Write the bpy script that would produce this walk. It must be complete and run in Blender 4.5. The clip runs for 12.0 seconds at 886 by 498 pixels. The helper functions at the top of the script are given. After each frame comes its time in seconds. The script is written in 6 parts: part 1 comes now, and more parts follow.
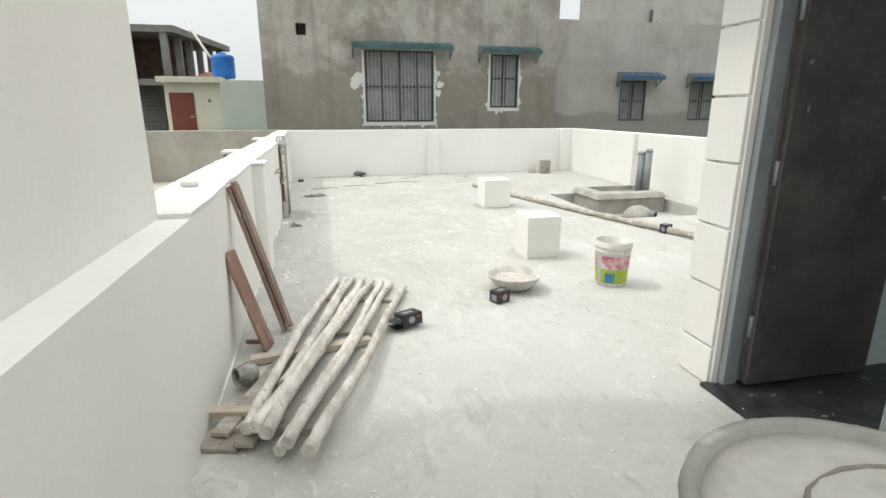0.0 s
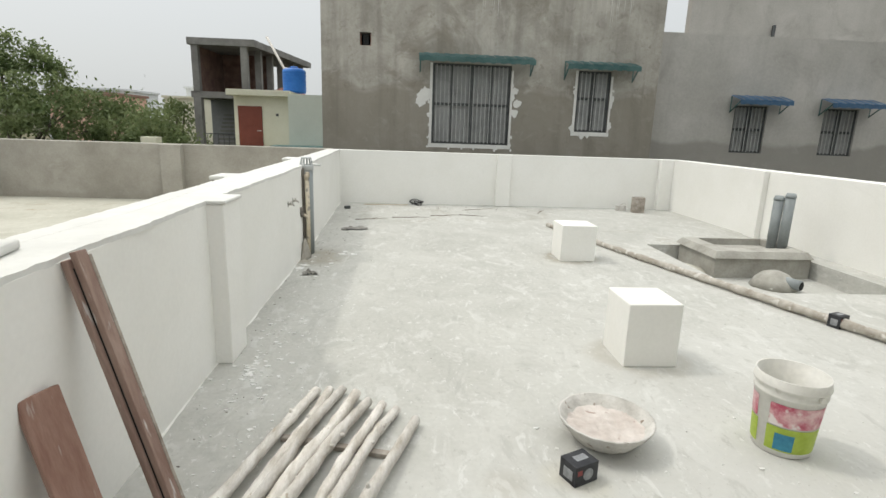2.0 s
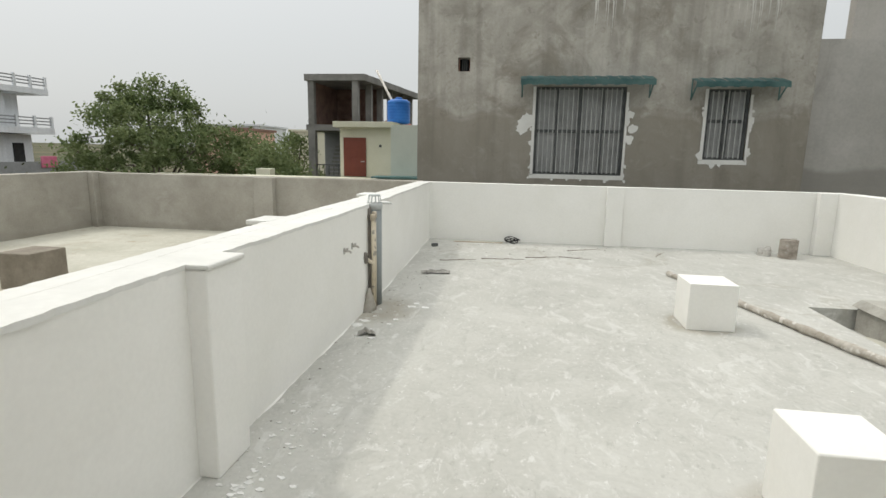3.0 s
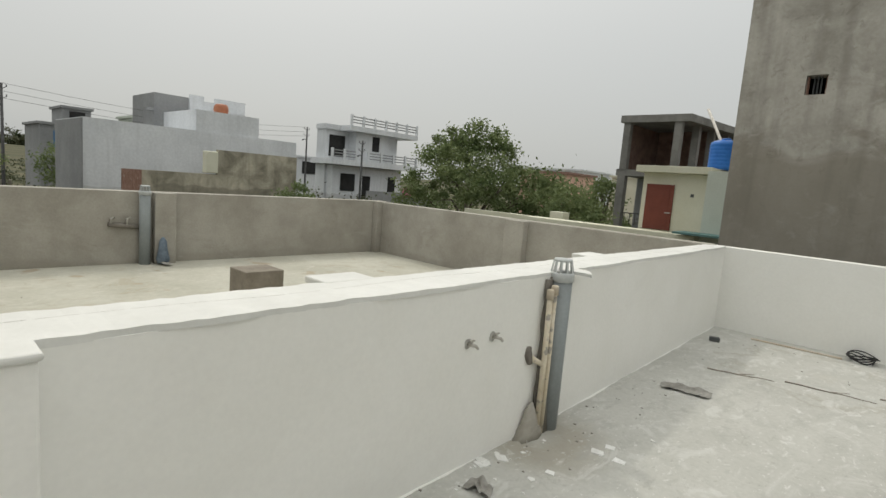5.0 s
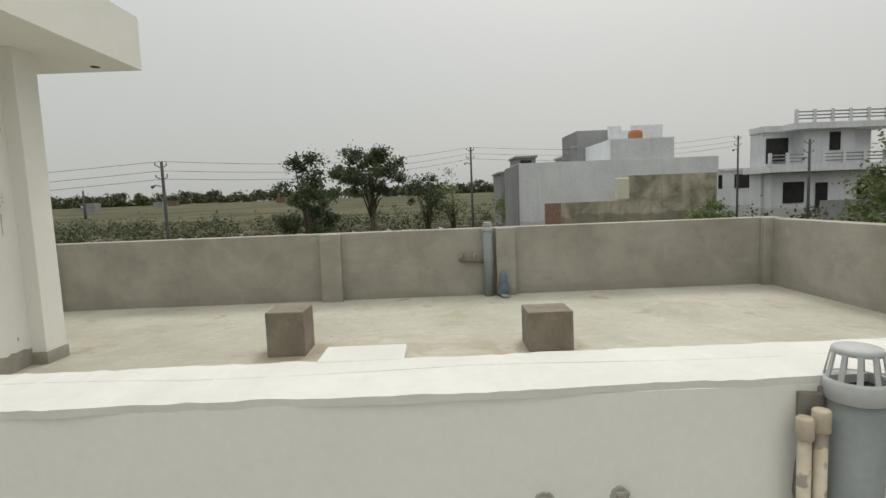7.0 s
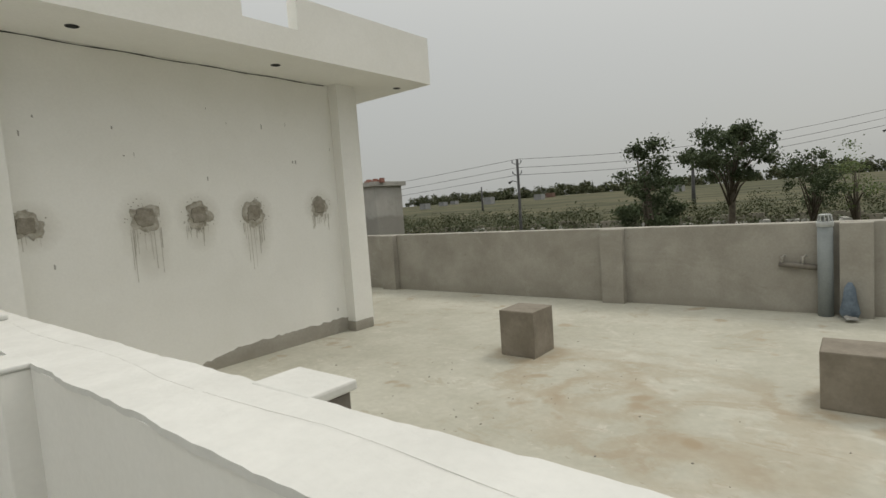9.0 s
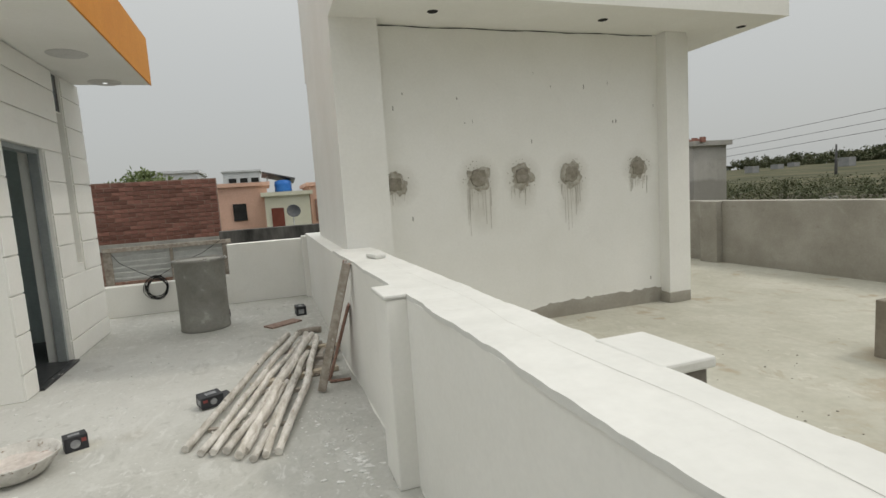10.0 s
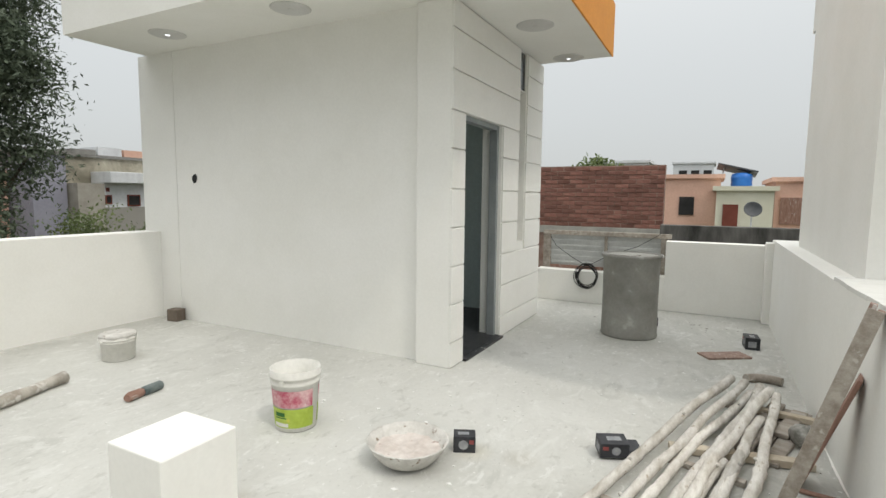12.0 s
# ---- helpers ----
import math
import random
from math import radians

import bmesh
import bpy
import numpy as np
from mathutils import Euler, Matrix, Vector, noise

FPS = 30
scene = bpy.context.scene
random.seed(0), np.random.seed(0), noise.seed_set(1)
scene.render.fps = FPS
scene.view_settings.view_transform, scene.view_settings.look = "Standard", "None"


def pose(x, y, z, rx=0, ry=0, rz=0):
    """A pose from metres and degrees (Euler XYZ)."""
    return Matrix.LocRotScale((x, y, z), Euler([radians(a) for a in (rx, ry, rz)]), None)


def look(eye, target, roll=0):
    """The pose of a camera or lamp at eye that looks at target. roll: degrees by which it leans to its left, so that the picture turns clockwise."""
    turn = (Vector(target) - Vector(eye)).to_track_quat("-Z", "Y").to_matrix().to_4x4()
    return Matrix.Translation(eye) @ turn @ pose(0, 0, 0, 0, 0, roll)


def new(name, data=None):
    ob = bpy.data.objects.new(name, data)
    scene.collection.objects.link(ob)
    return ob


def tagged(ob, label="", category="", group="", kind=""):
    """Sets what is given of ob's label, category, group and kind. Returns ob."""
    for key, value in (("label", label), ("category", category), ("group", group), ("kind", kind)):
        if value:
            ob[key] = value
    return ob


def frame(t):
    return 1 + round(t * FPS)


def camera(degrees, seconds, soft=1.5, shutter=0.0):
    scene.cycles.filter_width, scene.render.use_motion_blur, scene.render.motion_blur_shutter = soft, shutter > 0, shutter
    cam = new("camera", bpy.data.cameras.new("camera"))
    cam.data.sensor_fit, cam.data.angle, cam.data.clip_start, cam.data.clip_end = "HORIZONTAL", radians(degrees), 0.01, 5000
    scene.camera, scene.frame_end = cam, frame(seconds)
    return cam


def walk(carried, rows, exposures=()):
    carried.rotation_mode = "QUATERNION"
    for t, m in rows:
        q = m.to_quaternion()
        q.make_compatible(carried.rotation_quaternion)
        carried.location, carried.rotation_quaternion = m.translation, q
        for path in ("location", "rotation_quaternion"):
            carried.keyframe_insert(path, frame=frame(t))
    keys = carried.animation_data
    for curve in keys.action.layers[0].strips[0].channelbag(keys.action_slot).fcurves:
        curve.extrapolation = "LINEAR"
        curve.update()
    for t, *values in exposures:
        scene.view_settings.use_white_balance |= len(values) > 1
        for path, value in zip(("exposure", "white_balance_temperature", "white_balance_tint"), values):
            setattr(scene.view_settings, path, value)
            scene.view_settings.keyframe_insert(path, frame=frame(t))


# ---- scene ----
cam = camera(81.0, 12.0)
PATH = [
    (0, (0.785, 0.511, 1.393), (1.194, 2.397, 0.868), 0.0),
    (0.5, (0.874, 0.792, 1.381), (1.157, 2.706, 0.877), 0.5),
    (1, (1.017, 1.245, 1.384), (1.209, 3.175, 0.898), 2.2),
    (1.5, (1.115, 1.697, 1.373), (1.278, 3.632, 0.894), 1.7),
    (2, (1.253, 2.146, 1.381), (1.389, 4.089, 0.928), 1.9),
    (2.5, (1.331, 2.624, 1.382), (1.328, 4.586, 0.996), 3.0),
    (3, (1.486, 3.134, 1.42), (1.204, 5.081, 1.058), 1.1),
    (3.2, (1.553, 3.326, 1.391), (1.144, 5.253, 1.043), 0.8),
    (4.8, (1.699, 4.835, 1.418), (0.498, 6.415, 1.166), 4.3),
    (5, (1.711, 5.067, 1.421), (0.359, 6.52, 1.171), 4.6),
    (5.5, (1.675, 5.533, 1.472), (0.066, 6.693, 1.211), 3.9),
    (6, (1.648, 6.007, 1.426), (-0.169, 6.79, 1.134), 1.5),
    (6.5, (1.554, 6.376, 1.419), (-0.406, 6.684, 1.162), 0.5),
    (7, (1.423, 6.735, 1.45), (-0.567, 6.751, 1.253), -2.2),
    (8.8, (0.747, 7.691, 1.434), (-0.92, 6.598, 1.27), -3.0),
    (9, (0.649, 7.746, 1.433), (-0.901, 6.492, 1.272), -4.1),
    (9.5, (0.627, 7.762, 1.405), (-0.476, 6.104, 1.217), -4.2),
    (10, (0.724, 7.604, 1.413), (0.095, 5.718, 1.196), -3.8),
    (10.5, (0.878, 7.329, 1.387), (0.641, 5.363, 1.110), -3.7),
    (11, (0.816, 7.111, 1.355), (1.048, 5.144, 1.077), -4.6),
    (11.5, (0.809, 6.814, 1.385), (1.458, 4.935, 1.169), -1.5),
    (12, (0.820, 6.464, 1.383), (1.737, 4.698, 1.183), 0.6),
]
EXPOSURES = [(0.0, 0.7, 6500, 9), (1.5, 0.5, 6500, 9), (3.0, 0.34, 6560, 9), (5.0, 0.05, 6700, 8), (7.0, 0.02, 6760, 8), (9.0, -0.17, 6780, 8), (9.6, -0.14, 6720, 8), (10.5, 0.2, 6580, 9), (12.0, 0.4, 6520, 9)]
walk(cam, [(t, look(eye, target, roll)) for t, eye, target, roll in PATH], EXPOSURES)

# ---- sky, sun ----
SUN_TO = Vector((-0.63, 0.28, 1.0))
world = bpy.data.worlds.new("hazy_sky")
scene.world = world
world.use_nodes = True
wn, wl = world.node_tree.nodes, world.node_tree.links
wn.clear()
w_out = wn.new("ShaderNodeOutputWorld")
w_bg = wn.new("ShaderNodeBackground")
w_sky = wn.new("ShaderNodeTexSky")
w_sky.sky_type = "NISHITA"
w_sky.sun_disc = False
w_sky.sun_elevation = math.atan2(SUN_TO.z, math.hypot(SUN_TO.x, SUN_TO.y))
w_sky.sun_rotation = math.atan2(SUN_TO.x, SUN_TO.y)
w_sky.dust_density = 6.0
w_hsv = wn.new("ShaderNodeHueSaturation")
w_hsv.inputs["Saturation"].default_value = 0.6
w_mix = wn.new("ShaderNodeMix")
w_mix.data_type = "RGBA"
w_mix.inputs["Factor"].default_value = 0.8
# overcast haze: pale at the horizon, brighter overhead
w_tc = wn.new("ShaderNodeTexCoord")
w_sep = wn.new("ShaderNodeSeparateXYZ")
w_up = wn.new("ShaderNodeMath")
w_up.operation = "POWER"
w_up.inputs[1].default_value = 2.2
w_up.use_clamp = True
w_haze = wn.new("ShaderNodeMix")
w_haze.data_type = "RGBA"
w_haze.inputs["A"].default_value = (5.55, 5.75, 5.8, 1)
w_haze.inputs["B"].default_value = (19.0, 19.1, 18.8, 1)
wl.new(w_tc.outputs["Generated"], w_sep.inputs[0])
wl.new(w_sep.outputs["Z"], w_up.inputs[0])
wl.new(w_up.outputs[0], w_haze.inputs["Factor"])
wl.new(w_haze.outputs["Result"], w_mix.inputs["B"])
w_bg.inputs["Strength"].default_value = 0.1
wl.new(w_sky.outputs[0], w_hsv.inputs["Color"])
wl.new(w_hsv.outputs[0], w_mix.inputs["A"])
wl.new(w_mix.outputs["Result"], w_bg.inputs["Color"])
wl.new(w_bg.outputs[0], w_out.inputs[0])

sun_data = bpy.data.lights.new("sun", "SUN")
sun_data.energy = 0.62
sun_data.angle = radians(3.0)
sun_data.color = (1.0, 0.95, 0.87)
sun = new("sun", sun_data)
sun.matrix_world = look(SUN_TO * 40, (0, 0, 0))


# ---- materials ----
def mat(name, c1, c2, scale=2.0, rough=0.8, bump=0.15, fine=60.0, metal=0.0, speck=None, vary=0.0, lo=0.35, hi=0.65, stretch=(1, 1, 1), spec=0.3, grainy=1.0, twist=0.0):
    """Two-tone surface: broad patches c1/c2, fine grain, optional specks, relief."""
    m = bpy.data.materials.new(name)
    m.use_nodes = True
    n, l = m.node_tree.nodes, m.node_tree.links
    b = n["Principled BSDF"]
    tc = n.new("ShaderNodeTexCoord")
    mp = n.new("ShaderNodeMapping")
    mp.inputs["Scale"].default_value = stretch
    l.new(tc.outputs["Object"], mp.inputs["Vector"])
    big = n.new("ShaderNodeTexNoise")
    big.inputs["Scale"].default_value, big.inputs["Detail"].default_value, big.inputs["Roughness"].default_value = scale, 6, 0.62
    big.inputs["Distortion"].default_value = twist
    l.new(mp.outputs[0], big.inputs["Vector"])
    ramp = n.new("ShaderNodeValToRGB")
    ramp.color_ramp.elements[0].position, ramp.color_ramp.elements[1].position = lo, hi
    ramp.color_ramp.elements[0].color, ramp.color_ramp.elements[1].color = (*c1, 1), (*c2, 1)
    l.new(big.outputs[0], ramp.inputs[0])
    small = n.new("ShaderNodeTexNoise")
    small.inputs["Scale"].default_value, small.inputs["Detail"].default_value = fine, 4
    l.new(mp.outputs[0], small.inputs["Vector"])
    grain = n.new("ShaderNodeMapRange")
    grain.inputs["To Min"].default_value, grain.inputs["To Max"].default_value = 1 - 0.14 * grainy, 1 + 0.1 * grainy
    l.new(small.outputs[0], grain.inputs["Value"])
    mul = n.new("ShaderNodeMix")
    mul.data_type, mul.blend_type = "RGBA", "MULTIPLY"
    mul.inputs["Factor"].default_value = 1.0
    l.new(ramp.outputs[0], mul.inputs["A"])
    l.new(grain.outputs[0], mul.inputs["B"])
    col = mul.outputs["Result"]
    if speck:
        sc, amount, colour = speck
        sp = n.new("ShaderNodeTexNoise")
        sp.inputs["Scale"].default_value, sp.inputs["Detail"].default_value = sc, 3
        l.new(mp.outputs[0], sp.inputs["Vector"])
        th = n.new("ShaderNodeMapRange")
        th.inputs["From Min"].default_value, th.inputs["From Max"].default_value = 1 - amount, 1 - amount + 0.06
        l.new(sp.outputs[0], th.inputs["Value"])
        ms = n.new("ShaderNodeMix")
        ms.data_type = "RGBA"
        ms.inputs["B"].default_value = (*colour, 1)
        l.new(th.outputs[0], ms.inputs["Factor"])
        l.new(col, ms.inputs["A"])
        col = ms.outputs["Result"]
    if vary:
        oi = n.new("ShaderNodeObjectInfo")
        vr = n.new("ShaderNodeMapRange")
        vr.inputs["To Min"].default_value, vr.inputs["To Max"].default_value = 1 - vary, 1 + vary
        l.new(oi.outputs["Random"], vr.inputs["Value"])
        mv = n.new("ShaderNodeMix")
        mv.data_type, mv.blend_type = "RGBA", "MULTIPLY"
        mv.inputs["Factor"].default_value = 1.0
        l.new(col, mv.inputs["A"])
        l.new(vr.outputs[0], mv.inputs["B"])
        col = mv.outputs["Result"]
    l.new(col, b.inputs["Base Color"])
    b.inputs["Roughness"].default_value, b.inputs["Metallic"].default_value = rough, metal
    b.inputs["Specular IOR Level"].default_value = spec
    if bump:
        mx = n.new("ShaderNodeMath")
        mx.operation = "MULTIPLY_ADD"
        mx.inputs[1].default_value = 0.35
        l.new(small.outputs[0], mx.inputs[0])
        l.new(big.outputs[0], mx.inputs[2])
        bp = n.new("ShaderNodeBump")
        bp.inputs["Strength"].default_value, bp.inputs["Distance"].default_value = bump, 0.02
        l.new(mx.outputs[0], bp.inputs["Height"])
        l.new(bp.outputs[0], b.inputs["Normal"])
    return m


def damp(m, level, wobble, colour, strength, streaks=0.0):
    """Old plaster: a darker, re-plastered lower part with a ragged upper edge, and runs of dirt."""
    n, l = m.node_tree.nodes, m.node_tree.links
    b = n["Principled BSDF"]
    src = b.inputs["Base Color"].links[0].from_socket
    tc = n.new("ShaderNodeTexCoord")
    sep = n.new("ShaderNodeSeparateXYZ")
    l.new(tc.outputs["Object"], sep.inputs[0])
    no = n.new("ShaderNodeTexNoise")
    no.inputs["Scale"].default_value, no.inputs["Detail"].default_value = 0.9, 7
    l.new(tc.outputs["Object"], no.inputs["Vector"])
    ad = n.new("ShaderNodeMath")
    ad.operation = "MULTIPLY_ADD"
    ad.inputs[1].default_value = wobble
    l.new(no.outputs[0], ad.inputs[0])
    l.new(sep.outputs["Z"], ad.inputs[2])
    th = n.new("ShaderNodeMapRange")
    th.inputs["From Min"].default_value, th.inputs["From Max"].default_value = level + 0.03, level - 0.03
    th.inputs["To Max"].default_value = strength
    l.new(ad.outputs[0], th.inputs["Value"])
    mx = n.new("ShaderNodeMix")
    mx.data_type = "RGBA"
    mx.inputs["B"].default_value = (*colour, 1)
    l.new(th.outputs[0], mx.inputs["Factor"])
    l.new(src, mx.inputs["A"])
    out = mx.outputs["Result"]
    if streaks:
        mp = n.new("ShaderNodeMapping")
        mp.inputs["Scale"].default_value = (3.0, 3.0, 0.18)
        l.new(tc.outputs["Object"], mp.inputs[0])
        st = n.new("ShaderNodeTexNoise")
        st.inputs["Scale"].default_value, st.inputs["Detail"].default_value = 1.4, 5
        l.new(mp.outputs[0], st.inputs["Vector"])
        sr = n.new("ShaderNodeMapRange")
        sr.inputs["From Min"].default_value, sr.inputs["From Max"].default_value = 0.5, 0.75
        sr.inputs["To Max"].default_value = streaks
        l.new(st.outputs[0], sr.inputs["Value"])
        m2 = n.new("ShaderNodeMix")
        m2.data_type = "RGBA"
        m2.inputs["B"].default_value = (*[c * 0.55 for c in colour], 1)
        l.new(sr.outputs[0], m2.inputs["Factor"])
        l.new(out, m2.inputs["A"])
        out = m2.outputs["Result"]
    l.new(out, b.inputs["Base Color"])
    return m


def smears(m, layers):
    """Soft-edged smears over a surface: (scale, twist, threshold, softness, strength, colour)."""
    n, l = m.node_tree.nodes, m.node_tree.links
    b = n["Principled BSDF"]
    out = b.inputs["Base Color"].links[0].from_socket
    tc = n.new("ShaderNodeTexCoord")
    for i, (sc, twist, at, soft, strength, colour) in enumerate(layers):
        mp = n.new("ShaderNodeMapping")
        mp.inputs["Location"].default_value = (3.7 * i, 1.9 * i, 0.4)
        mp.inputs["Rotation"].default_value = (0, 0, 0.6 * i)
        mp.inputs["Scale"].default_value = (1.0, 0.6, 1.0)
        l.new(tc.outputs["Object"], mp.inputs[0])
        no = n.new("ShaderNodeTexNoise")
        no.inputs["Scale"].default_value, no.inputs["Detail"].default_value, no.inputs["Roughness"].default_value, no.inputs["Distortion"].default_value = sc, 8, 0.68, twist
        l.new(mp.outputs[0], no.inputs["Vector"])
        th = n.new("ShaderNodeMapRange")
        th.inputs["From Min"].default_value, th.inputs["From Max"].default_value, th.inputs["To Max"].default_value = at, at + soft, strength
        l.new(no.outputs[0], th.inputs["Value"])
        mx = n.new("ShaderNodeMix")
        mx.data_type = "RGBA"
        mx.inputs["B"].default_value = (*colour, 1)
        l.new(th.outputs[0], mx.inputs["Factor"])
        l.new(out, mx.inputs["A"])
        out = mx.outputs["Result"]
    l.new(out, b.inputs["Base Color"])
    return m


M_WHITE = mat("white_lime_paint", (0.79, 0.785, 0.742), (0.83, 0.825, 0.79), 1.3, 0.75, 0.05, 45, grainy=0.35)
M_COPING = mat("white_coping_paint", (0.65, 0.65, 0.62), (0.73, 0.73, 0.70), 3.0, 0.8, 0.25, 30, speck=(9, 0.27, (0.6, 0.59, 0.56)), grainy=0.4)
M_FLOOR = mat("dusty_cement_screed", (0.415, 0.413, 0.38), (0.505, 0.503, 0.468), 0.9, 0.85, 0.2, 34, lo=0.28, hi=0.66, twist=1.2, grainy=0.9)
M_FLOOR_B = mat("cream_cement_screed", (0.39, 0.378, 0.31), (0.50, 0.49, 0.42), 0.8, 0.88, 0.2, 20, speck=(2.2, 0.36, (0.38, 0.33, 0.25)), lo=0.3, hi=0.6)
smears(M_FLOOR, [(2.6, 2.2, 0.55, 0.14, 0.42, (0.575, 0.577, 0.55)), (1.7, 1.4, 0.56, 0.12, 0.4, (0.335, 0.332, 0.305)), (4.2, 2.6, 0.57, 0.05, 0.4, (0.375, 0.373, 0.345)), (9.0, 0.9, 0.61, 0.05, 0.55, (0.67, 0.672, 0.65)), (0.9, 0.4, 0.66, 0.1, 0.3, (0.46, 0.42, 0.33)), (22.0, 0.3, 0.65, 0.05, 0.5, (0.32, 0.315, 0.285))])
smears(M_FLOOR_B, [(1.8, 1.8, 0.56, 0.14, 0.35, (0.60, 0.585, 0.52)), (1.6, 2.4, 0.57, 0.06, 0.5, (0.37, 0.325, 0.245)), (5.0, 2.2, 0.57, 0.05, 0.45, (0.42, 0.40, 0.335)), (7.0, 0.8, 0.6, 0.05, 0.4, (0.62, 0.605, 0.545)), (16.0, 0.3, 0.66, 0.04, 0.6, (0.28, 0.25, 0.2))])
M_CEMENT = damp(mat("bare_cement_plaster", (0.315, 0.295, 0.255), (0.42, 0.40, 0.355), 1.6, 0.9, 0.2, 40), 0.25, 0.35, (0.28, 0.26, 0.215), 0.35)
M_CEMENT_DARK = mat("dark_cement", (0.16, 0.145, 0.125), (0.24, 0.22, 0.19), 5, 0.9, 0.3, 50)
M_MORTAR = mat("grey_mortar", (0.33, 0.325, 0.295), (0.44, 0.43, 0.395), 4, 0.92, 0.35, 40)
M_HOUSE = damp(mat("weathered_cement_render", (0.29, 0.275, 0.24), (0.47, 0.45, 0.405), 1.1, 0.92, 0.25, 22, twist=0.6), 2.75, 0.9, (0.25, 0.225, 0.185), 0.5, 0.3)
smears(M_HOUSE, [(0.9, 0.8, 0.5, 0.12, 0.5, (0.225, 0.205, 0.17)), (2.2, 1.0, 0.55, 0.12, 0.45, (0.50, 0.48, 0.43)), (6.0, 0.6, 0.58, 0.08, 0.4, (0.19, 0.175, 0.145))])
M_HOUSE2 = damp(mat("grey_cement_render", (0.38, 0.37, 0.34), (0.49, 0.475, 0.445), 0.7, 0.92, 0.2, 22), 1.5, 0.6, (0.26, 0.25, 0.225), 0.6, 0.1)
smears(M_HOUSE, [(0.9, 1.0, 0.55, 0.12, 0.6, (0.21, 0.19, 0.155)), (2.4, 0.6, 0.58, 0.1, 0.5, (0.48, 0.46, 0.42)), (5.0, 0.5, 0.62, 0.06, 0.4, (0.17, 0.15, 0.12))])
smears(M_HOUSE2, [(0.7, 1.0, 0.56, 0.12, 0.5, (0.28, 0.265, 0.24)), (3.0, 0.6, 0.6, 0.1, 0.4, (0.46, 0.45, 0.42))])
damp(M_HOUSE, 2.55, 0.75, (0.235, 0.217, 0.18), 0.55, 0.25)
damp(M_HOUSE2, 1.55, 0.6, (0.27, 0.26, 0.235), 0.4)
smears(M_CEMENT, [(1.2, 0.8, 0.56, 0.12, 0.45, (0.265, 0.245, 0.205)), (2.8, 0.6, 0.6, 0.1, 0.4, (0.48, 0.46, 0.415)), (14.0, 0.4, 0.62, 0.06, 0.35, (0.24, 0.222, 0.185))])
smears(M_WHITE, [(0.7, 0.6, 0.55, 0.2, 0.35, (0.75, 0.745, 0.705)), (3.5, 1.2, 0.58, 0.12, 0.3, (0.74, 0.735, 0.70)), (30.0, 0.3, 0.74, 0.03, 0.5, (0.5, 0.49, 0.46))])
M_TEAL = mat("teal_sheet", (0.08, 0.17, 0.17), (0.14, 0.25, 0.24), 3, 0.6, 0.1, 30)
M_BLUE_SHEET = mat("blue_sheet", (0.08, 0.17, 0.30), (0.13, 0.24, 0.38), 3, 0.5, 0.1, 30)
M_IRON = mat("dark_window_iron", (0.065, 0.07, 0.07), (0.11, 0.115, 0.115), 6, 0.55, 0.05, 40, metal=0.2)
M_VENT_GLASS = mat("dark_blue_ventilator_glass", (0.03, 0.04, 0.05), (0.05, 0.065, 0.075), 2, 0.15, 0, spec=0.5)
M_GLASS_DARK = mat("dull_window_glass", (0.20, 0.205, 0.20), (0.33, 0.335, 0.33), 1.5, 0.3, 0.0, 20, spec=0.5)
# near-black that paints in the shade of rooms, far windows, holes and gaps
M_VOID = mat("shade_black", (0.02, 0.02, 0.02), (0.035, 0.035, 0.035), 2, 0.9, 0)
M_DOOR = mat("black_door_sheet", (0.05, 0.048, 0.046), (0.095, 0.09, 0.085), 2.5, 0.45, 0.08, 40, speck=(16, 0.27, (0.3, 0.29, 0.27)))
M_GRANITE = mat("black_granite", (0.02, 0.022, 0.024), (0.05, 0.052, 0.055), 12, 0.35, 0.05, 90, speck=(20, 0.32, (0.25, 0.25, 0.24)))
M_INNER = mat("blue_grey_room_paint", (0.52, 0.60, 0.61), (0.58, 0.66, 0.66), 1.2, 0.7, 0.05, 30)
M_ORANGE = mat("orange_paint", (0.62, 0.24, 0.02), (0.68, 0.28, 0.03), 2, 0.6, 0.08, 40)
M_CHAMBER = mat("pale_mortar", (0.31, 0.30, 0.265), (0.44, 0.43, 0.39), 4, 0.92, 0.3, 40)
M_PIPE = mat("grey_plastic_pipe", (0.235, 0.26, 0.265), (0.295, 0.32, 0.32), 3, 0.5, 0.03, 50)
M_COWL = mat("pale_grey_plastic", (0.42, 0.44, 0.44), (0.50, 0.52, 0.51), 4, 0.45, 0.03, 50)
M_CREAM_PIPE = mat("cream_plastic_pipe", (0.60, 0.52, 0.38), (0.68, 0.62, 0.50), 5, 0.55, 0.12, 40, speck=(17, 0.44, (0.33, 0.305, 0.26)))
M_STEEL = mat("dull_tap_metal", (0.36, 0.34, 0.30), (0.55, 0.53, 0.49), 20, 0.4, 0.05, 80, metal=0.5)
M_POLE = mat("barkless_eucalyptus_pole", (0.42, 0.385, 0.33), (0.68, 0.655, 0.61), 7, 0.92, 0.5, 70, speck=(15, 0.35, (0.42, 0.37, 0.30)), vary=0.12, stretch=(2.5, 0.8, 2.5), lo=0.3, hi=0.6)
M_BAMBOO = mat("old_bamboo", (0.30, 0.27, 0.225), (0.50, 0.47, 0.42), 4, 0.85, 0.4, 50, speck=(7, 0.40, (0.58, 0.56, 0.52)), stretch=(2, 2, 2))
M_PLANK = mat("red_brown_shutter_board", (0.22, 0.12, 0.09), (0.33, 0.21, 0.165), 5, 0.75, 0.15, 50, speck=(7, 0.36, (0.45, 0.41, 0.37)), stretch=(4, 4, 0.8))
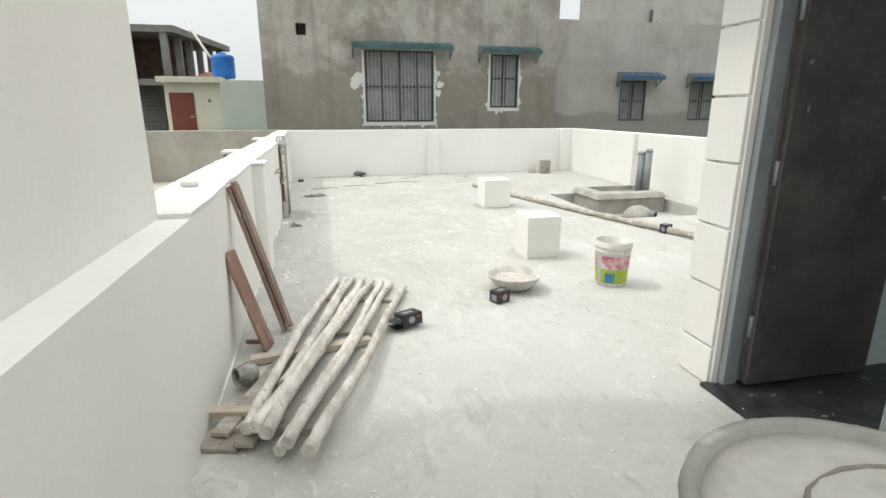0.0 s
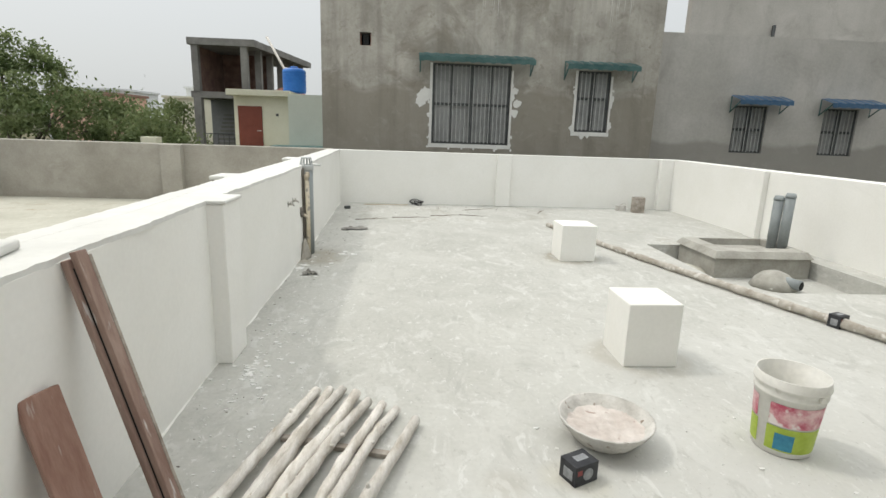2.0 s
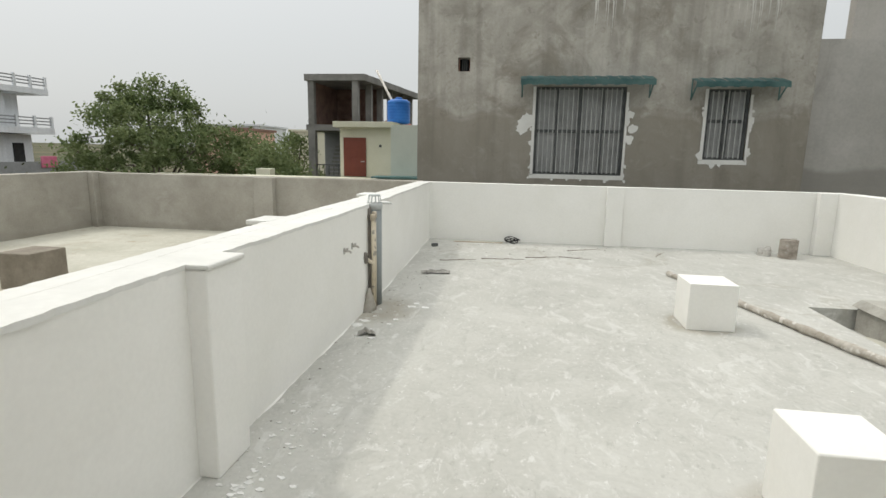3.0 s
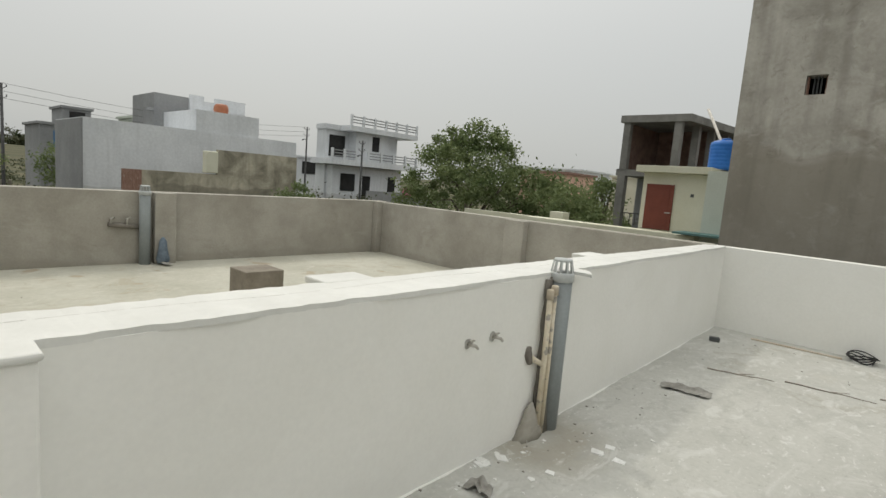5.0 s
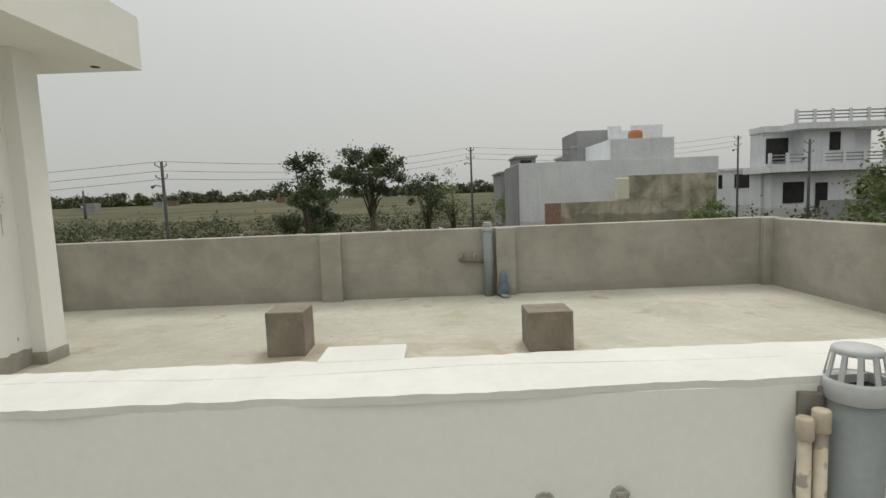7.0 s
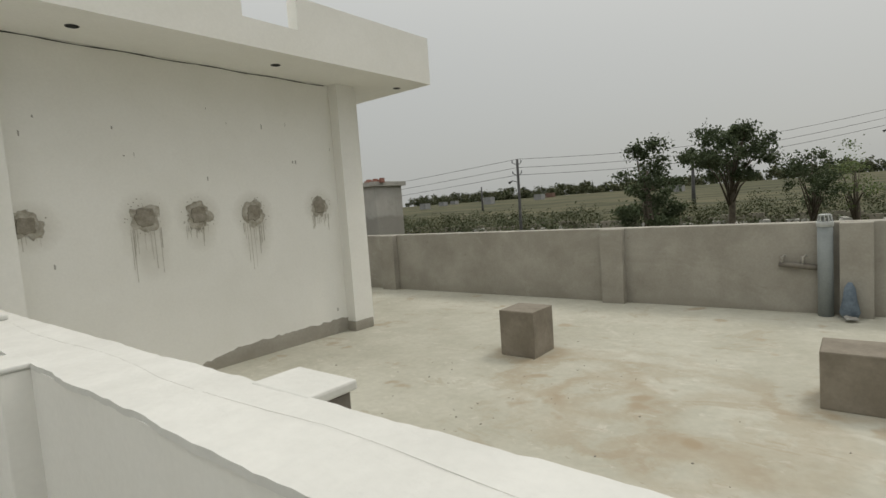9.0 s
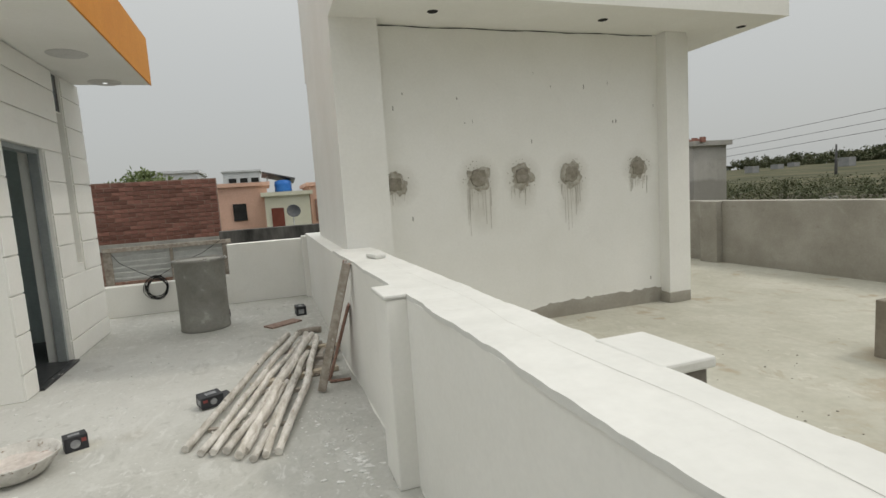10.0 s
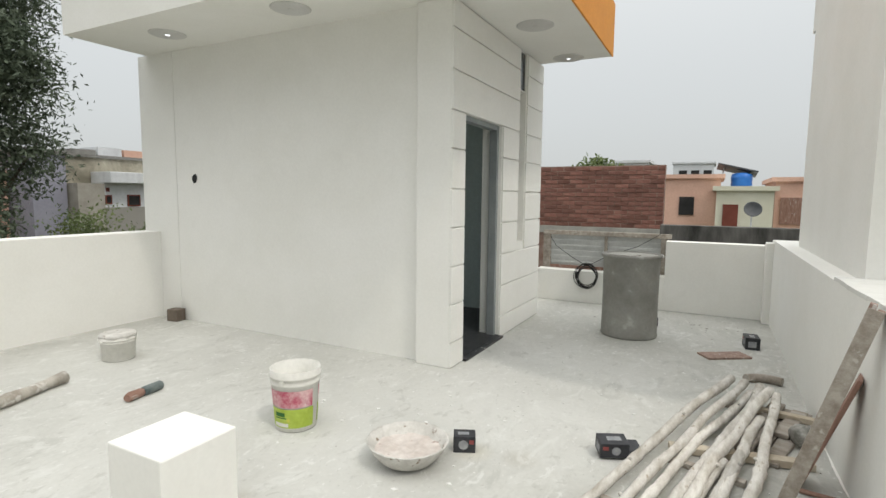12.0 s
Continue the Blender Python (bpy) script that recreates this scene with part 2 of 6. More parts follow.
M_WOOD = mat("grey_brown_wood", (0.24, 0.205, 0.17), (0.41, 0.375, 0.33), 5, 0.85, 0.25, 50, speck=(9, 0.36, (0.45, 0.42, 0.38)), vary=0.15, stretch=(3, 0.8, 3))
M_BOARD = mat("dusty_brown_board", (0.24, 0.155, 0.125), (0.37, 0.27, 0.225), 5, 0.8, 0.15, 50, speck=(9, 0.36, (0.52, 0.48, 0.45)), stretch=(4, 4, 0.8))
M_SAW = mat("fresh_sawn_wood", (0.46, 0.39, 0.29), (0.56, 0.50, 0.41), 6, 0.8, 0.15, 50)
M_BUCKET = mat("white_bucket_plastic", (0.66, 0.65, 0.60), (0.76, 0.75, 0.71), 4, 0.45, 0.05, 40, speck=(10, 0.30, (0.52, 0.49, 0.44)))
M_PINK = mat("pink_label", (0.46, 0.09, 0.14), (0.72, 0.52, 0.52), 18, 0.5, 0.0, 60, speck=(16, 0.40, (0.72, 0.66, 0.64)))
M_LIME = mat("green_label", (0.32, 0.42, 0.05), (0.44, 0.55, 0.10), 10, 0.5, 0.0, 60, speck=(13, 0.30, (0.6, 0.55, 0.1)))
M_LABEL_BLUE = mat("blue_label_print", (0.03, 0.15, 0.26), (0.06, 0.28, 0.40), 14, 0.5, 0)
M_LABEL_DARK = mat("dark_green_print", (0.03, 0.12, 0.03), (0.05, 0.18, 0.04), 14, 0.5, 0)
M_BASIN = mat("lime_crusted_iron", (0.46, 0.445, 0.41), (0.66, 0.645, 0.61), 9, 0.85, 0.5, 60, speck=(26, 0.37, (0.26, 0.21, 0.165)))
M_PUTTY = mat("pinkish_dry_putty", (0.50, 0.44, 0.40), (0.66, 0.61, 0.57), 9, 0.9, 0.6, 40, speck=(14, 0.34, (0.38, 0.30, 0.26)))
M_BOX = mat("black_carton", (0.022, 0.023, 0.027), (0.05, 0.052, 0.058), 12, 0.5, 0.0, 60)
M_BOX_PRINT = mat("carton_print", (0.20, 0.21, 0.22), (0.36, 0.37, 0.38), 18, 0.5, 0)
M_BOX_RED = mat("carton_red_print", (0.22, 0.05, 0.05), (0.3, 0.08, 0.07), 12, 0.5, 0)
M_BRICK = mat("red_brick", (0.19, 0.085, 0.066), (0.28, 0.145, 0.115), 6, 0.9, 0.4, 50, vary=0.28)
M_BRICK_JOINT = mat("lime_mortar_joint", (0.20, 0.115, 0.085), (0.32, 0.24, 0.20), 5, 0.95, 0.4, 40)
M_MOULD = mat("blackened_wall", (0.035, 0.035, 0.033), (0.17, 0.165, 0.155), 2.2, 0.95, 0.2, 30, stretch=(1.6, 1.6, 0.35))
M_CABLE = mat("black_cable", (0.012, 0.012, 0.013), (0.025, 0.025, 0.025), 10, 0.45, 0)
M_GALV = mat("dull_galvanised_grille", (0.50, 0.51, 0.50), (0.60, 0.61, 0.60), 5, 0.5, 0.05, 40)
M_BAR = mat("window_bar_paint", (0.34, 0.35, 0.34), (0.44, 0.45, 0.43), 5, 0.6, 0.0)
M_RAG = mat("dusty_rag", (0.23, 0.22, 0.20), (0.36, 0.35, 0.32), 12, 0.95, 0.3, 60)
M_CHIP = mat("lime_flakes", (0.66, 0.66, 0.63), (0.80, 0.80, 0.78), 20, 0.9, 0)
M_BARK = mat("bark", (0.09, 0.075, 0.06), (0.15, 0.13, 0.10), 6, 0.95, 0.4, 40)
M_LEAF = mat("neem_leaf", (0.10, 0.145, 0.055), (0.24, 0.285, 0.13), 1.1, 0.65, 0, 14)
M_LEAF3 = mat("dark_field_leaf", (0.05, 0.07, 0.036), (0.12, 0.15, 0.08), 1.1, 0.7, 0, 14)
M_LEAF2 = mat("eucalyptus_leaf", (0.06, 0.085, 0.055), (0.14, 0.17, 0.115), 1.0, 0.6, 0, 14)


def let_light_through(m, share):
    """Thin leaves: part of the light passes through the blade."""
    n, l = m.node_tree.nodes, m.node_tree.links
    b = n["Principled BSDF"]
    tr = n.new("ShaderNodeBsdfTranslucent")
    l.new(b.inputs["Base Color"].links[0].from_socket, tr.inputs["Color"])
    mx = n.new("ShaderNodeMixShader")
    mx.inputs[0].default_value = share
    l.new(b.outputs[0], mx.inputs[1])
    l.new(tr.outputs[0], mx.inputs[2])
    l.new(mx.outputs[0], n["Material Output"].inputs["Surface"])


for leaf_mat, share in ((M_LEAF, 0.35), (M_LEAF2, 0.12), (M_LEAF3, 0.3)):
    let_light_through(leaf_mat, share)
M_SCRUB = mat("dry_scrub", (0.05, 0.068, 0.032), (0.125, 0.125, 0.07), 0.35, 0.8, 0, 6)
M_GROUND = mat("dry_grass_ground", (0.042, 0.048, 0.02), (0.115, 0.105, 0.058), 0.06, 0.95, 0, 0.7, lo=0.4, hi=0.6, stretch=(2.2, 0.5, 1))
M_CREAM = mat("pale_cream_paint", (0.62, 0.61, 0.48), (0.68, 0.67, 0.55), 1.2, 0.8, 0.08, 30)
M_PALE_GREEN = mat("pale_green_white_paint", (0.56, 0.60, 0.53), (0.63, 0.67, 0.60), 0.8, 0.8, 0.08, 30)
M_RED_DOOR = mat("brick_red_door_paint", (0.16, 0.045, 0.03), (0.20, 0.06, 0.04), 2, 0.5, 0.05, 30)
M_TANK_BLUE = mat("blue_tank_plastic", (0.02, 0.13, 0.46), (0.035, 0.18, 0.55), 3, 0.4, 0.03, 30)
M_TANK_RED = mat("terracotta_tank_plastic", (0.36, 0.13, 0.07), (0.42, 0.17, 0.09), 3, 0.5, 0.03, 30)
M_RAW = mat("raw_concrete", (0.17, 0.165, 0.155), (0.26, 0.255, 0.24), 1.5, 0.95, 0.3, 25)
M_RAW_BRICK = mat("raw_brick_wall", (0.14, 0.085, 0.07), (0.23, 0.15, 0.12), 3, 0.95, 0.3, 20)
M_FAR_WHITE = damp(mat("far_white_wall", (0.62, 0.64, 0.66), (0.72, 0.74, 0.76), 0.5, 0.9, 0.1, 8), 0.2, 0.6, (0.42, 0.42, 0.42), 0.5, 0.15)
M_FAR_GREY = mat("far_grey_wall", (0.24, 0.245, 0.25), (0.31, 0.315, 0.315), 0.5, 0.9, 0.1, 8)
M_MOLDY = damp(mat("mould_streaked_wall", (0.21, 0.195, 0.15), (0.54, 0.50, 0.40), 0.9, 0.95, 0.2, 10, twist=0.5), 0.8, 0.9, (0.16, 0.15, 0.12), 0.5, 0.25)
M_PEACH = mat("peach_paint", (0.64, 0.40, 0.31), (0.71, 0.47, 0.37), 0.8, 0.85, 0.08, 12)
M_LILAC = mat("lilac_grey_paint", (0.30, 0.30, 0.36), (0.36, 0.36, 0.42), 0.6, 0.85, 0.08, 12)
M_DISH = mat("dark_dish", (0.05, 0.055, 0.06), (0.08, 0.085, 0.09), 4, 0.5, 0)
M_POLE_FAR = mat("utility_pole", (0.07, 0.07, 0.07), (0.12, 0.12, 0.12), 3, 0.9, 0)
M_PINKCLOTH = mat("pink_cloth", (0.5, 0.12, 0.2), (0.6, 0.2, 0.3), 3, 0.9, 0)

M_LAMP = bpy.data.materials.new("led_lens")
M_LAMP.use_nodes = True
M_LAMP.node_tree.nodes["Principled BSDF"].inputs["Emission Color"].default_value = (0.9, 0.92, 1.0, 1)
M_LAMP.node_tree.nodes["Principled BSDF"].inputs["Emission Strength"].default_value = 0.9


M_PATCH = mat("splashed_cement", (0.29, 0.27, 0.22), (0.52, 0.495, 0.44), 13, 0.95, 0.7, 60)
M_LIME_RUN = mat("thin_lime_run", (0.44, 0.43, 0.40), (0.58, 0.57, 0.53), 9, 0.95, 0.0, 50)
M_FILL = mat("rough_hole_filling", (0.23, 0.21, 0.17), (0.35, 0.325, 0.275), 14, 0.95, 0.8, 60)
M_DRIP = mat("thin_cement_run", (0.47, 0.45, 0.39), (0.62, 0.60, 0.55), 12, 0.95, 0.0, 50)


# ---- mesh helpers ----
def box(bm, x0, y0, z0, x1, y1, z1, bevel=0.0):
    vs = [bm.verts.new(p) for p in ((x0, y0, z0), (x1, y0, z0), (x1, y1, z0), (x0, y1, z0), (x0, y0, z1), (x1, y0, z1), (x1, y1, z1), (x0, y1, z1))]
    fs = [bm.faces.new([vs[i] for i in f]) for f in ((3, 2, 1, 0), (4, 5, 6, 7), (0, 1, 5, 4), (1, 2, 6, 5), (2, 3, 7, 6), (3, 0, 4, 7))]
    if bevel:
        bmesh.ops.bevel(bm, geom=list({e for f in fs for e in f.edges}), offset=bevel, segments=2, profile=0.5, affect="EDGES")
    return vs


def prism(bm, pts, z0, z1):
    """Upright prism over a plan polygon (counter-clockwise); z1 may be one height per corner."""
    tops = z1 if isinstance(z1, (list, tuple)) else [z1] * len(pts)
    lo = [bm.verts.new((x, y, z0)) for x, y in pts]
    hi = [bm.verts.new((x, y, z)) for (x, y), z in zip(pts, tops)]
    bm.faces.new(lo[::-1])
    bm.faces.new(hi)
    for i in range(len(pts)):
        j = (i + 1) % len(pts)
        bm.faces.new((lo[i], lo[j], hi[j], hi[i]))


def tube(bm, path, radii, seg=10, wobble=0.0, caps=True):
    """A round bar along a path of points."""
    rings = []
    pts = [Vector(p) for p in path]
    if not isinstance(radii, (list, tuple)):
        radii = [radii] * len(pts)
    for i, p in enumerate(pts):
        d = (pts[min(i + 1, len(pts) - 1)] - pts[max(i - 1, 0)]).normalized()
        up = Vector((0, 0, 1)) if abs(d.z) < 0.9 else Vector((1, 0, 0))
        a = d.cross(up).normalized()
        b = a.cross(d).normalized()
        ring = []
        for k in range(seg):
            t = 2 * math.pi * k / seg
            r = radii[i] * (1 + wobble * (random.random() - 0.5))
            ring.append(bm.verts.new(p + a * math.cos(t) * r + b * math.sin(t) * r))
        rings.append(ring)
    for r0, r1 in zip(rings, rings[1:]):
        for k in range(seg):
            f = bm.faces.new((r0[k], r0[(k + 1) % seg], r1[(k + 1) % seg], r1[k]))
            f.smooth = True
    if caps:
        bm.faces.new(rings[0][::-1])
        bm.faces.new(rings[-1])


def lathe(bm, profile, seg=32, close_bottom=True, close_top=False, wobble=0.0):
    """A turned shape about z from (radius, height) pairs."""
    rings = []
    ph = random.random() * 6
    for r, z in profile:
        rings.append([bm.verts.new((r * math.cos(2 * math.pi * k / seg) * (1 + wobble * math.sin(3 * k + ph)), r * math.sin(2 * math.pi * k / seg) * (1 + wobble * math.cos(2 * k + ph)), z)) for k in range(seg)])
    for r0, r1 in zip(rings, rings[1:]):
        for k in range(seg):
            f = bm.faces.new((r0[k], r0[(k + 1) % seg], r1[(k + 1) % seg], r1[k]))
            f.smooth = True
    if close_bottom:
        bm.faces.new(rings[0][::-1])
    if close_top:
        bm.faces.new(rings[-1])


def mesh_of(name, bm, material):
    bmesh.ops.recalc_face_normals(bm, faces=bm.faces[:])
    me = bpy.data.meshes.new(name)
    bm.to_mesh(me)
    bm.free()
    me.materials.append(material)
    return me


def part(name, bm, material, parent, label=""):
    ob = new(name, mesh_of(name, bm, material))
    ob.parent = parent
    return tagged(ob, label)


def solo(name, bm, material, label, category, kind="", group="", at=None):
    ob = new(name, mesh_of(name, bm, material))
    if at is not None:
        ob.matrix_world = at
    return tagged(ob, label, category, group, kind)


def thing(name, at, label, category, group="", kind=""):
    ob = new(name)
    ob.empty_display_size = 0.1
    ob.matrix_world = at
    return tagged(ob, label, category, group, kind)


def boxes(*specs, bevel=0.0):
    bm = bmesh.new()
    for s in specs:
        box(bm, *s, bevel=bevel)
    return bm


def chips(name, material, label, category, spots, seed):
    """Loose flat flakes: (x, y, spread x, spread y, count, size, z)."""
    rnd = random.Random(seed)
    bm = bmesh.new()
    for cx, cy, sx, sy, count, size, z in spots:
        for _ in range(count):
            x, y = rnd.gauss(cx, sx), rnd.gauss(cy, sy)
            s = size * rnd.uniform(0.3, 1.2)
            a = rnd.uniform(0, 6.3)
            k = rnd.choice((3, 4, 5))
            rr = [s * rnd.uniform(0.5, 1.0) for _ in range(k)]
            lo = [bm.verts.new((x + rr[i] * math.cos(a + 6.283 * i / k), y + rr[i] * 0.7 * math.sin(a + 6.283 * i / k), z)) for i in range(k)]
            hi = [bm.verts.new((v.co.x, v.co.y, z + 0.002 + rnd.random() * 0.18 * s)) for v in lo]
            bm.faces.new(hi)
            for i in range(k):
                bm.faces.new((lo[i], lo[(i + 1) % k], hi[(i + 1) % k], hi[i]))
    return solo(name, bm, material, label, category, kind="stuff")


# ---- terrace floor with the sunk pit ----
def pitted_floor():
    bm = bmesh.new()
    xs, ys = [-0.1, 4.345, 5.96, 6.5], [-0.7, 6.505, 8.54, 12.0]
    for i in range(3):
        for j in range(3):
            if (i, j) != (1, 1):
                q = [(xs[i], ys[j]), (xs[i + 1], ys[j]), (xs[i + 1], ys[j + 1]), (xs[i], ys[j + 1])]
                bm.faces.new([bm.verts.new((x, y, 0)) for x, y in q])
    x0, x1, y0, y1, d = 4.345, 5.96, 6.505, 8.54, -0.2
    ring = [(x0, y0), (x1, y0), (x1, y1), (x0, y1)]
    for a, b in zip(ring, ring[1:] + ring[:1]):
        bm.faces.new([bm.verts.new(p) for p in ((*a, 0), (*b, 0), (*b, d), (*a, d))])
    bm.faces.new([bm.verts.new((x, y, d)) for x, y in ring])
    bmesh.ops.remove_doubles(bm, verts=bm.verts[:], dist=0.001)
    box(bm, -0.1, -0.7, -0.45, 6.5, 12.0, -0.25)
    return bm


def ring_stains(m, spots, colour, scale=2.2):
    """Silt left where water stood: ragged rings and pools (x, y, radius, band, strength)."""
    n, l = m.node_tree.nodes, m.node_tree.links
    b = n["Principled BSDF"]
    out = b.inputs["Base Color"].links[0].from_socket
    tc = n.new("ShaderNodeTexCoord")
    no = n.new("ShaderNodeTexNoise")
    no.inputs["Scale"].default_value, no.inputs["Detail"].default_value, no.inputs["Roughness"].default_value = scale, 7, 0.65
    l.new(tc.outputs["Object"], no.inputs["Vector"])
    for x, y, r, band, strength, *height in spots:
        ds = n.new("ShaderNodeVectorMath")
        ds.operation = "DISTANCE"
        ds.inputs[1].default_value = (x, y, height[0] if height else 0)
        l.new(tc.outputs["Object"], ds.inputs[0])
        wob = n.new("ShaderNodeMath")
        wob.operation = "MULTIPLY_ADD"
        wob.inputs[1].default_value = r * 1.7
        l.new(no.outputs[0], wob.inputs[0])
        l.new(ds.outputs["Value"], wob.inputs[2])
        off = n.new("ShaderNodeMath")
        off.operation = "SUBTRACT"
        off.inputs[1].default_value = r * 1.85
        l.new(wob.outputs[0], off.inputs[0])
        ab = n.new("ShaderNodeMath")
        ab.operation = "ABSOLUTE"
        l.new(off.outputs[0], ab.inputs[0])
        th = n.new("ShaderNodeMapRange")
        th.inputs["From Min"].default_value, th.inputs["From Max"].default_value = band, band * 0.15
        th.inputs["To Max"].default_value = strength
        l.new(ab.outputs[0], th.inputs["Value"])
        mx = n.new("ShaderNodeMix")
        mx.data_type = "RGBA"
        mx.inputs["B"].default_value = (*colour, 1)
        l.new(th.outputs[0], mx.inputs["Factor"])
        l.new(out, mx.inputs["A"])
        out = mx.outputs["Result"]
    l.new(out, b.inputs["Base Color"])


ring_stains(M_FLOOR, [(2.74, 5.15, 0.24, 0.09, 0.55), (3.12, 7.75, 0.24, 0.1, 0.55), (0.2, 7.6, 0.22, 0.25, 0.6), (1.66, 3.93, 0.02, 0.1, 0.5), (2.6, 10.9, 0.9, 0.05, 0.4), (1.2, 10.6, 0.7, 0.05, 0.35), (4.2, 8.9, 0.6, 0.05, 0.3)], (0.30, 0.27, 0.21))
ring_stains(M_FLOOR, [(1.92, 3.98, 0.03, 0.1, 0.5), (2.02, 3.9, 0.02, 0.08, 0.4)], (0.46, 0.42, 0.29), 9.0)
ring_stains(M_FLOOR, [(3.6, 3.3, 1.2, 1.7, 0.26), (2.3, 3.0, 0.8, 0.9, 0.2), (3.0, 4.6, 0.6, 0.5, 0.22), (1.7, 2.7, 0.7, 0.6, 0.2)], (0.64, 0.64, 0.615))
smears(M_FLOOR, [(3.1, 1.2, 0.58, 0.06, 0.4, (0.36, 0.357, 0.33)), (6.0, 0.8, 0.56, 0.07, 0.42, (0.63, 0.632, 0.605)), (13.0, 0.4, 0.6, 0.06, 0.4, (0.32, 0.315, 0.285)), (34.0, 0.2, 0.61, 0.05, 0.5, (0.70, 0.70, 0.68)), (55.0, 0.2, 0.62, 0.05, 0.5, (0.27, 0.265, 0.24))])
ring_stains(M_FLOOR_B, [(-3.66, 5.23, 0.26, 0.12, 0.5), (-3.2, 5.9, 0.5, 0.14, 0.35), (-2.9, 6.3, 0.35, 0.16, 0.4), (-3.5, 7.75, 0.28, 0.12, 0.4), (-2.2, 7.0, 0.3, 0.12, 0.3), (-2.9, 6.7, 0.75, 0.16, 0.3), (-3.1, 6.4, 0.95, 0.12, 0.22), (-2.7, 7.2, 0.5, 0.2, 0.3)], (0.33, 0.26, 0.17))
# cement film splashed and washed down round the filled scaffold holes of the stair tower
ring_stains(M_WHITE, [(x, 2.73, 0.06, band, strength, z) for x, band, strength, z in ((-0.5, 0.16, 0.4, 1.5), (-1.325, 0.19, 0.5, 1.52), (-1.325, 0.17, 0.3, 1.3), (-1.35, 0.13, 0.2, 1.12), (-1.818, 0.18, 0.45, 1.52), (-1.82, 0.12, 0.25, 1.33), (-2.405, 0.19, 0.5, 1.51), (-2.42, 0.16, 0.3, 1.3), (-2.4, 0.12, 0.2, 1.15), (-3.268, 0.17, 0.4, 1.54))], (0.46, 0.44, 0.38), 26.0)
solo("floor", pitted_floor(), M_FLOOR, "dusty pale grey cement terrace floor with lime spills", "floor", kind="structure")
solo("floor_neighbour", boxes((-6.75, -0.8, -0.3, -0.1, 12.0, -0.02)), M_FLOOR_B, "pale cream cement roof floor with brown silt stains", "floor", kind="structure")


def ragged_strip(bm, pts_in, pts_out, z0, z1, amp, step=0.16):
    """A slab between two plan lines of equal count, whose long edges wander a little."""
    def sample(line):
        out = []
        for (ax, ay), (bx, by) in zip(line, line[1:]):
            k = max(1, int(math.hypot(bx - ax, by - ay) / step))
            out += [(ax + (bx - ax) * i / k, ay + (by - ay) * i / k) for i in range(k)]
        return out + [line[-1]]
    a, b = sample(pts_in), sample(pts_out)
    rnd = random.Random(int(amp * 1e5) + len(a))
    va, vb, la, lb = [], [], [], []
    for (x, y), (u, v) in zip(a, b):
        j = amp * (1.5 * noise.noise(Vector((3.1, y * 1.7, 0))) + 1.1 * noise.noise(Vector((1.3, y * 6, 2.0)))) + rnd.uniform(-0.25, 0.25) * amp
        k = amp * (1.5 * noise.noise(Vector((8.1, v * 1.7, 0))) + 1.1 * noise.noise(Vector((5.3, v * 6, 2.0)))) + rnd.uniform(-0.25, 0.25) * amp
        h = rnd.uniform(-0.002, 0.002)
        lip = 0.6 * amp * noise.noise(Vector((2.0, y * 4, 6.0)))
        va.append(bm.verts.new((x + j, y, z1 + h)))
        vb.append(bm.verts.new((u + k, v, z1 + h)))
        la.append(bm.verts.new((x + j, y, z0 + lip)))
        lb.append(bm.verts.new((u + k, v, z0)))
    for i in range(len(va) - 1):
        bm.faces.new((va[i], va[i + 1], vb[i + 1], vb[i]))
        bm.faces.new((la[i], va[i], va[i + 1], la[i + 1]))
        bm.faces.new((lb[i], lb[i + 1], vb[i + 1], vb[i]))
        bm.faces.new((la[i], la[i + 1], lb[i + 1], lb[i]))
    bm.faces.new((va[0], vb[0], lb[0], la[0]))
    bm.faces.new((va[-1], la[-1], lb[-1], vb[-1]))


# ---- shared parapet between the two roofs ----
TOP = 0.957
INNER = [(0.205, -0.45), (0.192, 2.87), (0.155, 5.0), (0.148, 5.28), (0.142, 7.6), (0.006, 11.72)]
OUTER = [(-0.15, -0.45), (-0.15, 2.87), (-0.15, 5.0), (-0.15, 5.28), (-0.155, 7.6), (-0.2, 11.72)]
bm = bmesh.new()
prism(bm, INNER + OUTER[::-1], -0.02, TOP - 0.02)
wall_shared = solo("wall_shared", bm, M_WHITE, "low white-painted parapet wall between two roofs", "wall", kind="structure")
bm = bmesh.new()
ragged_strip(bm, [(x + 0.003, y) for x, y in INNER[1:]], [(x - 0.004, y) for x, y in OUTER[1:]], TOP - 0.022, TOP, 0.009, 0.04)
part("coping", bm, M_COPING, wall_shared, "thick white lime coping with ragged edges")
bm = bmesh.new()
rnd = random.Random(4)
tube(bm, [(-0.04 + 0.012 * math.sin(i * 0.9) + rnd.uniform(-0.008, 0.008), 3.0 + i * 0.2, TOP + 0.0014) for i in range(43)], [rnd.uniform(0.0002, 0.0006) for _ in range(43)], 6)
part("crack", bm, M_LIME_RUN, wall_shared, "long hairline crack along the coping")
# paint splashed on the floor along the wall's foot
bm = bmesh.new()
ragged_strip(bm, [(x + 0.007, y) for x, y in INNER[1:]], [(x - 0.02, y) for x, y in INNER[1:]], 0.0, 0.0025, 0.009, 0.035)
part("paint_splash", bm, M_WHITE, wall_shared, "white paint splashed along the wall foot")
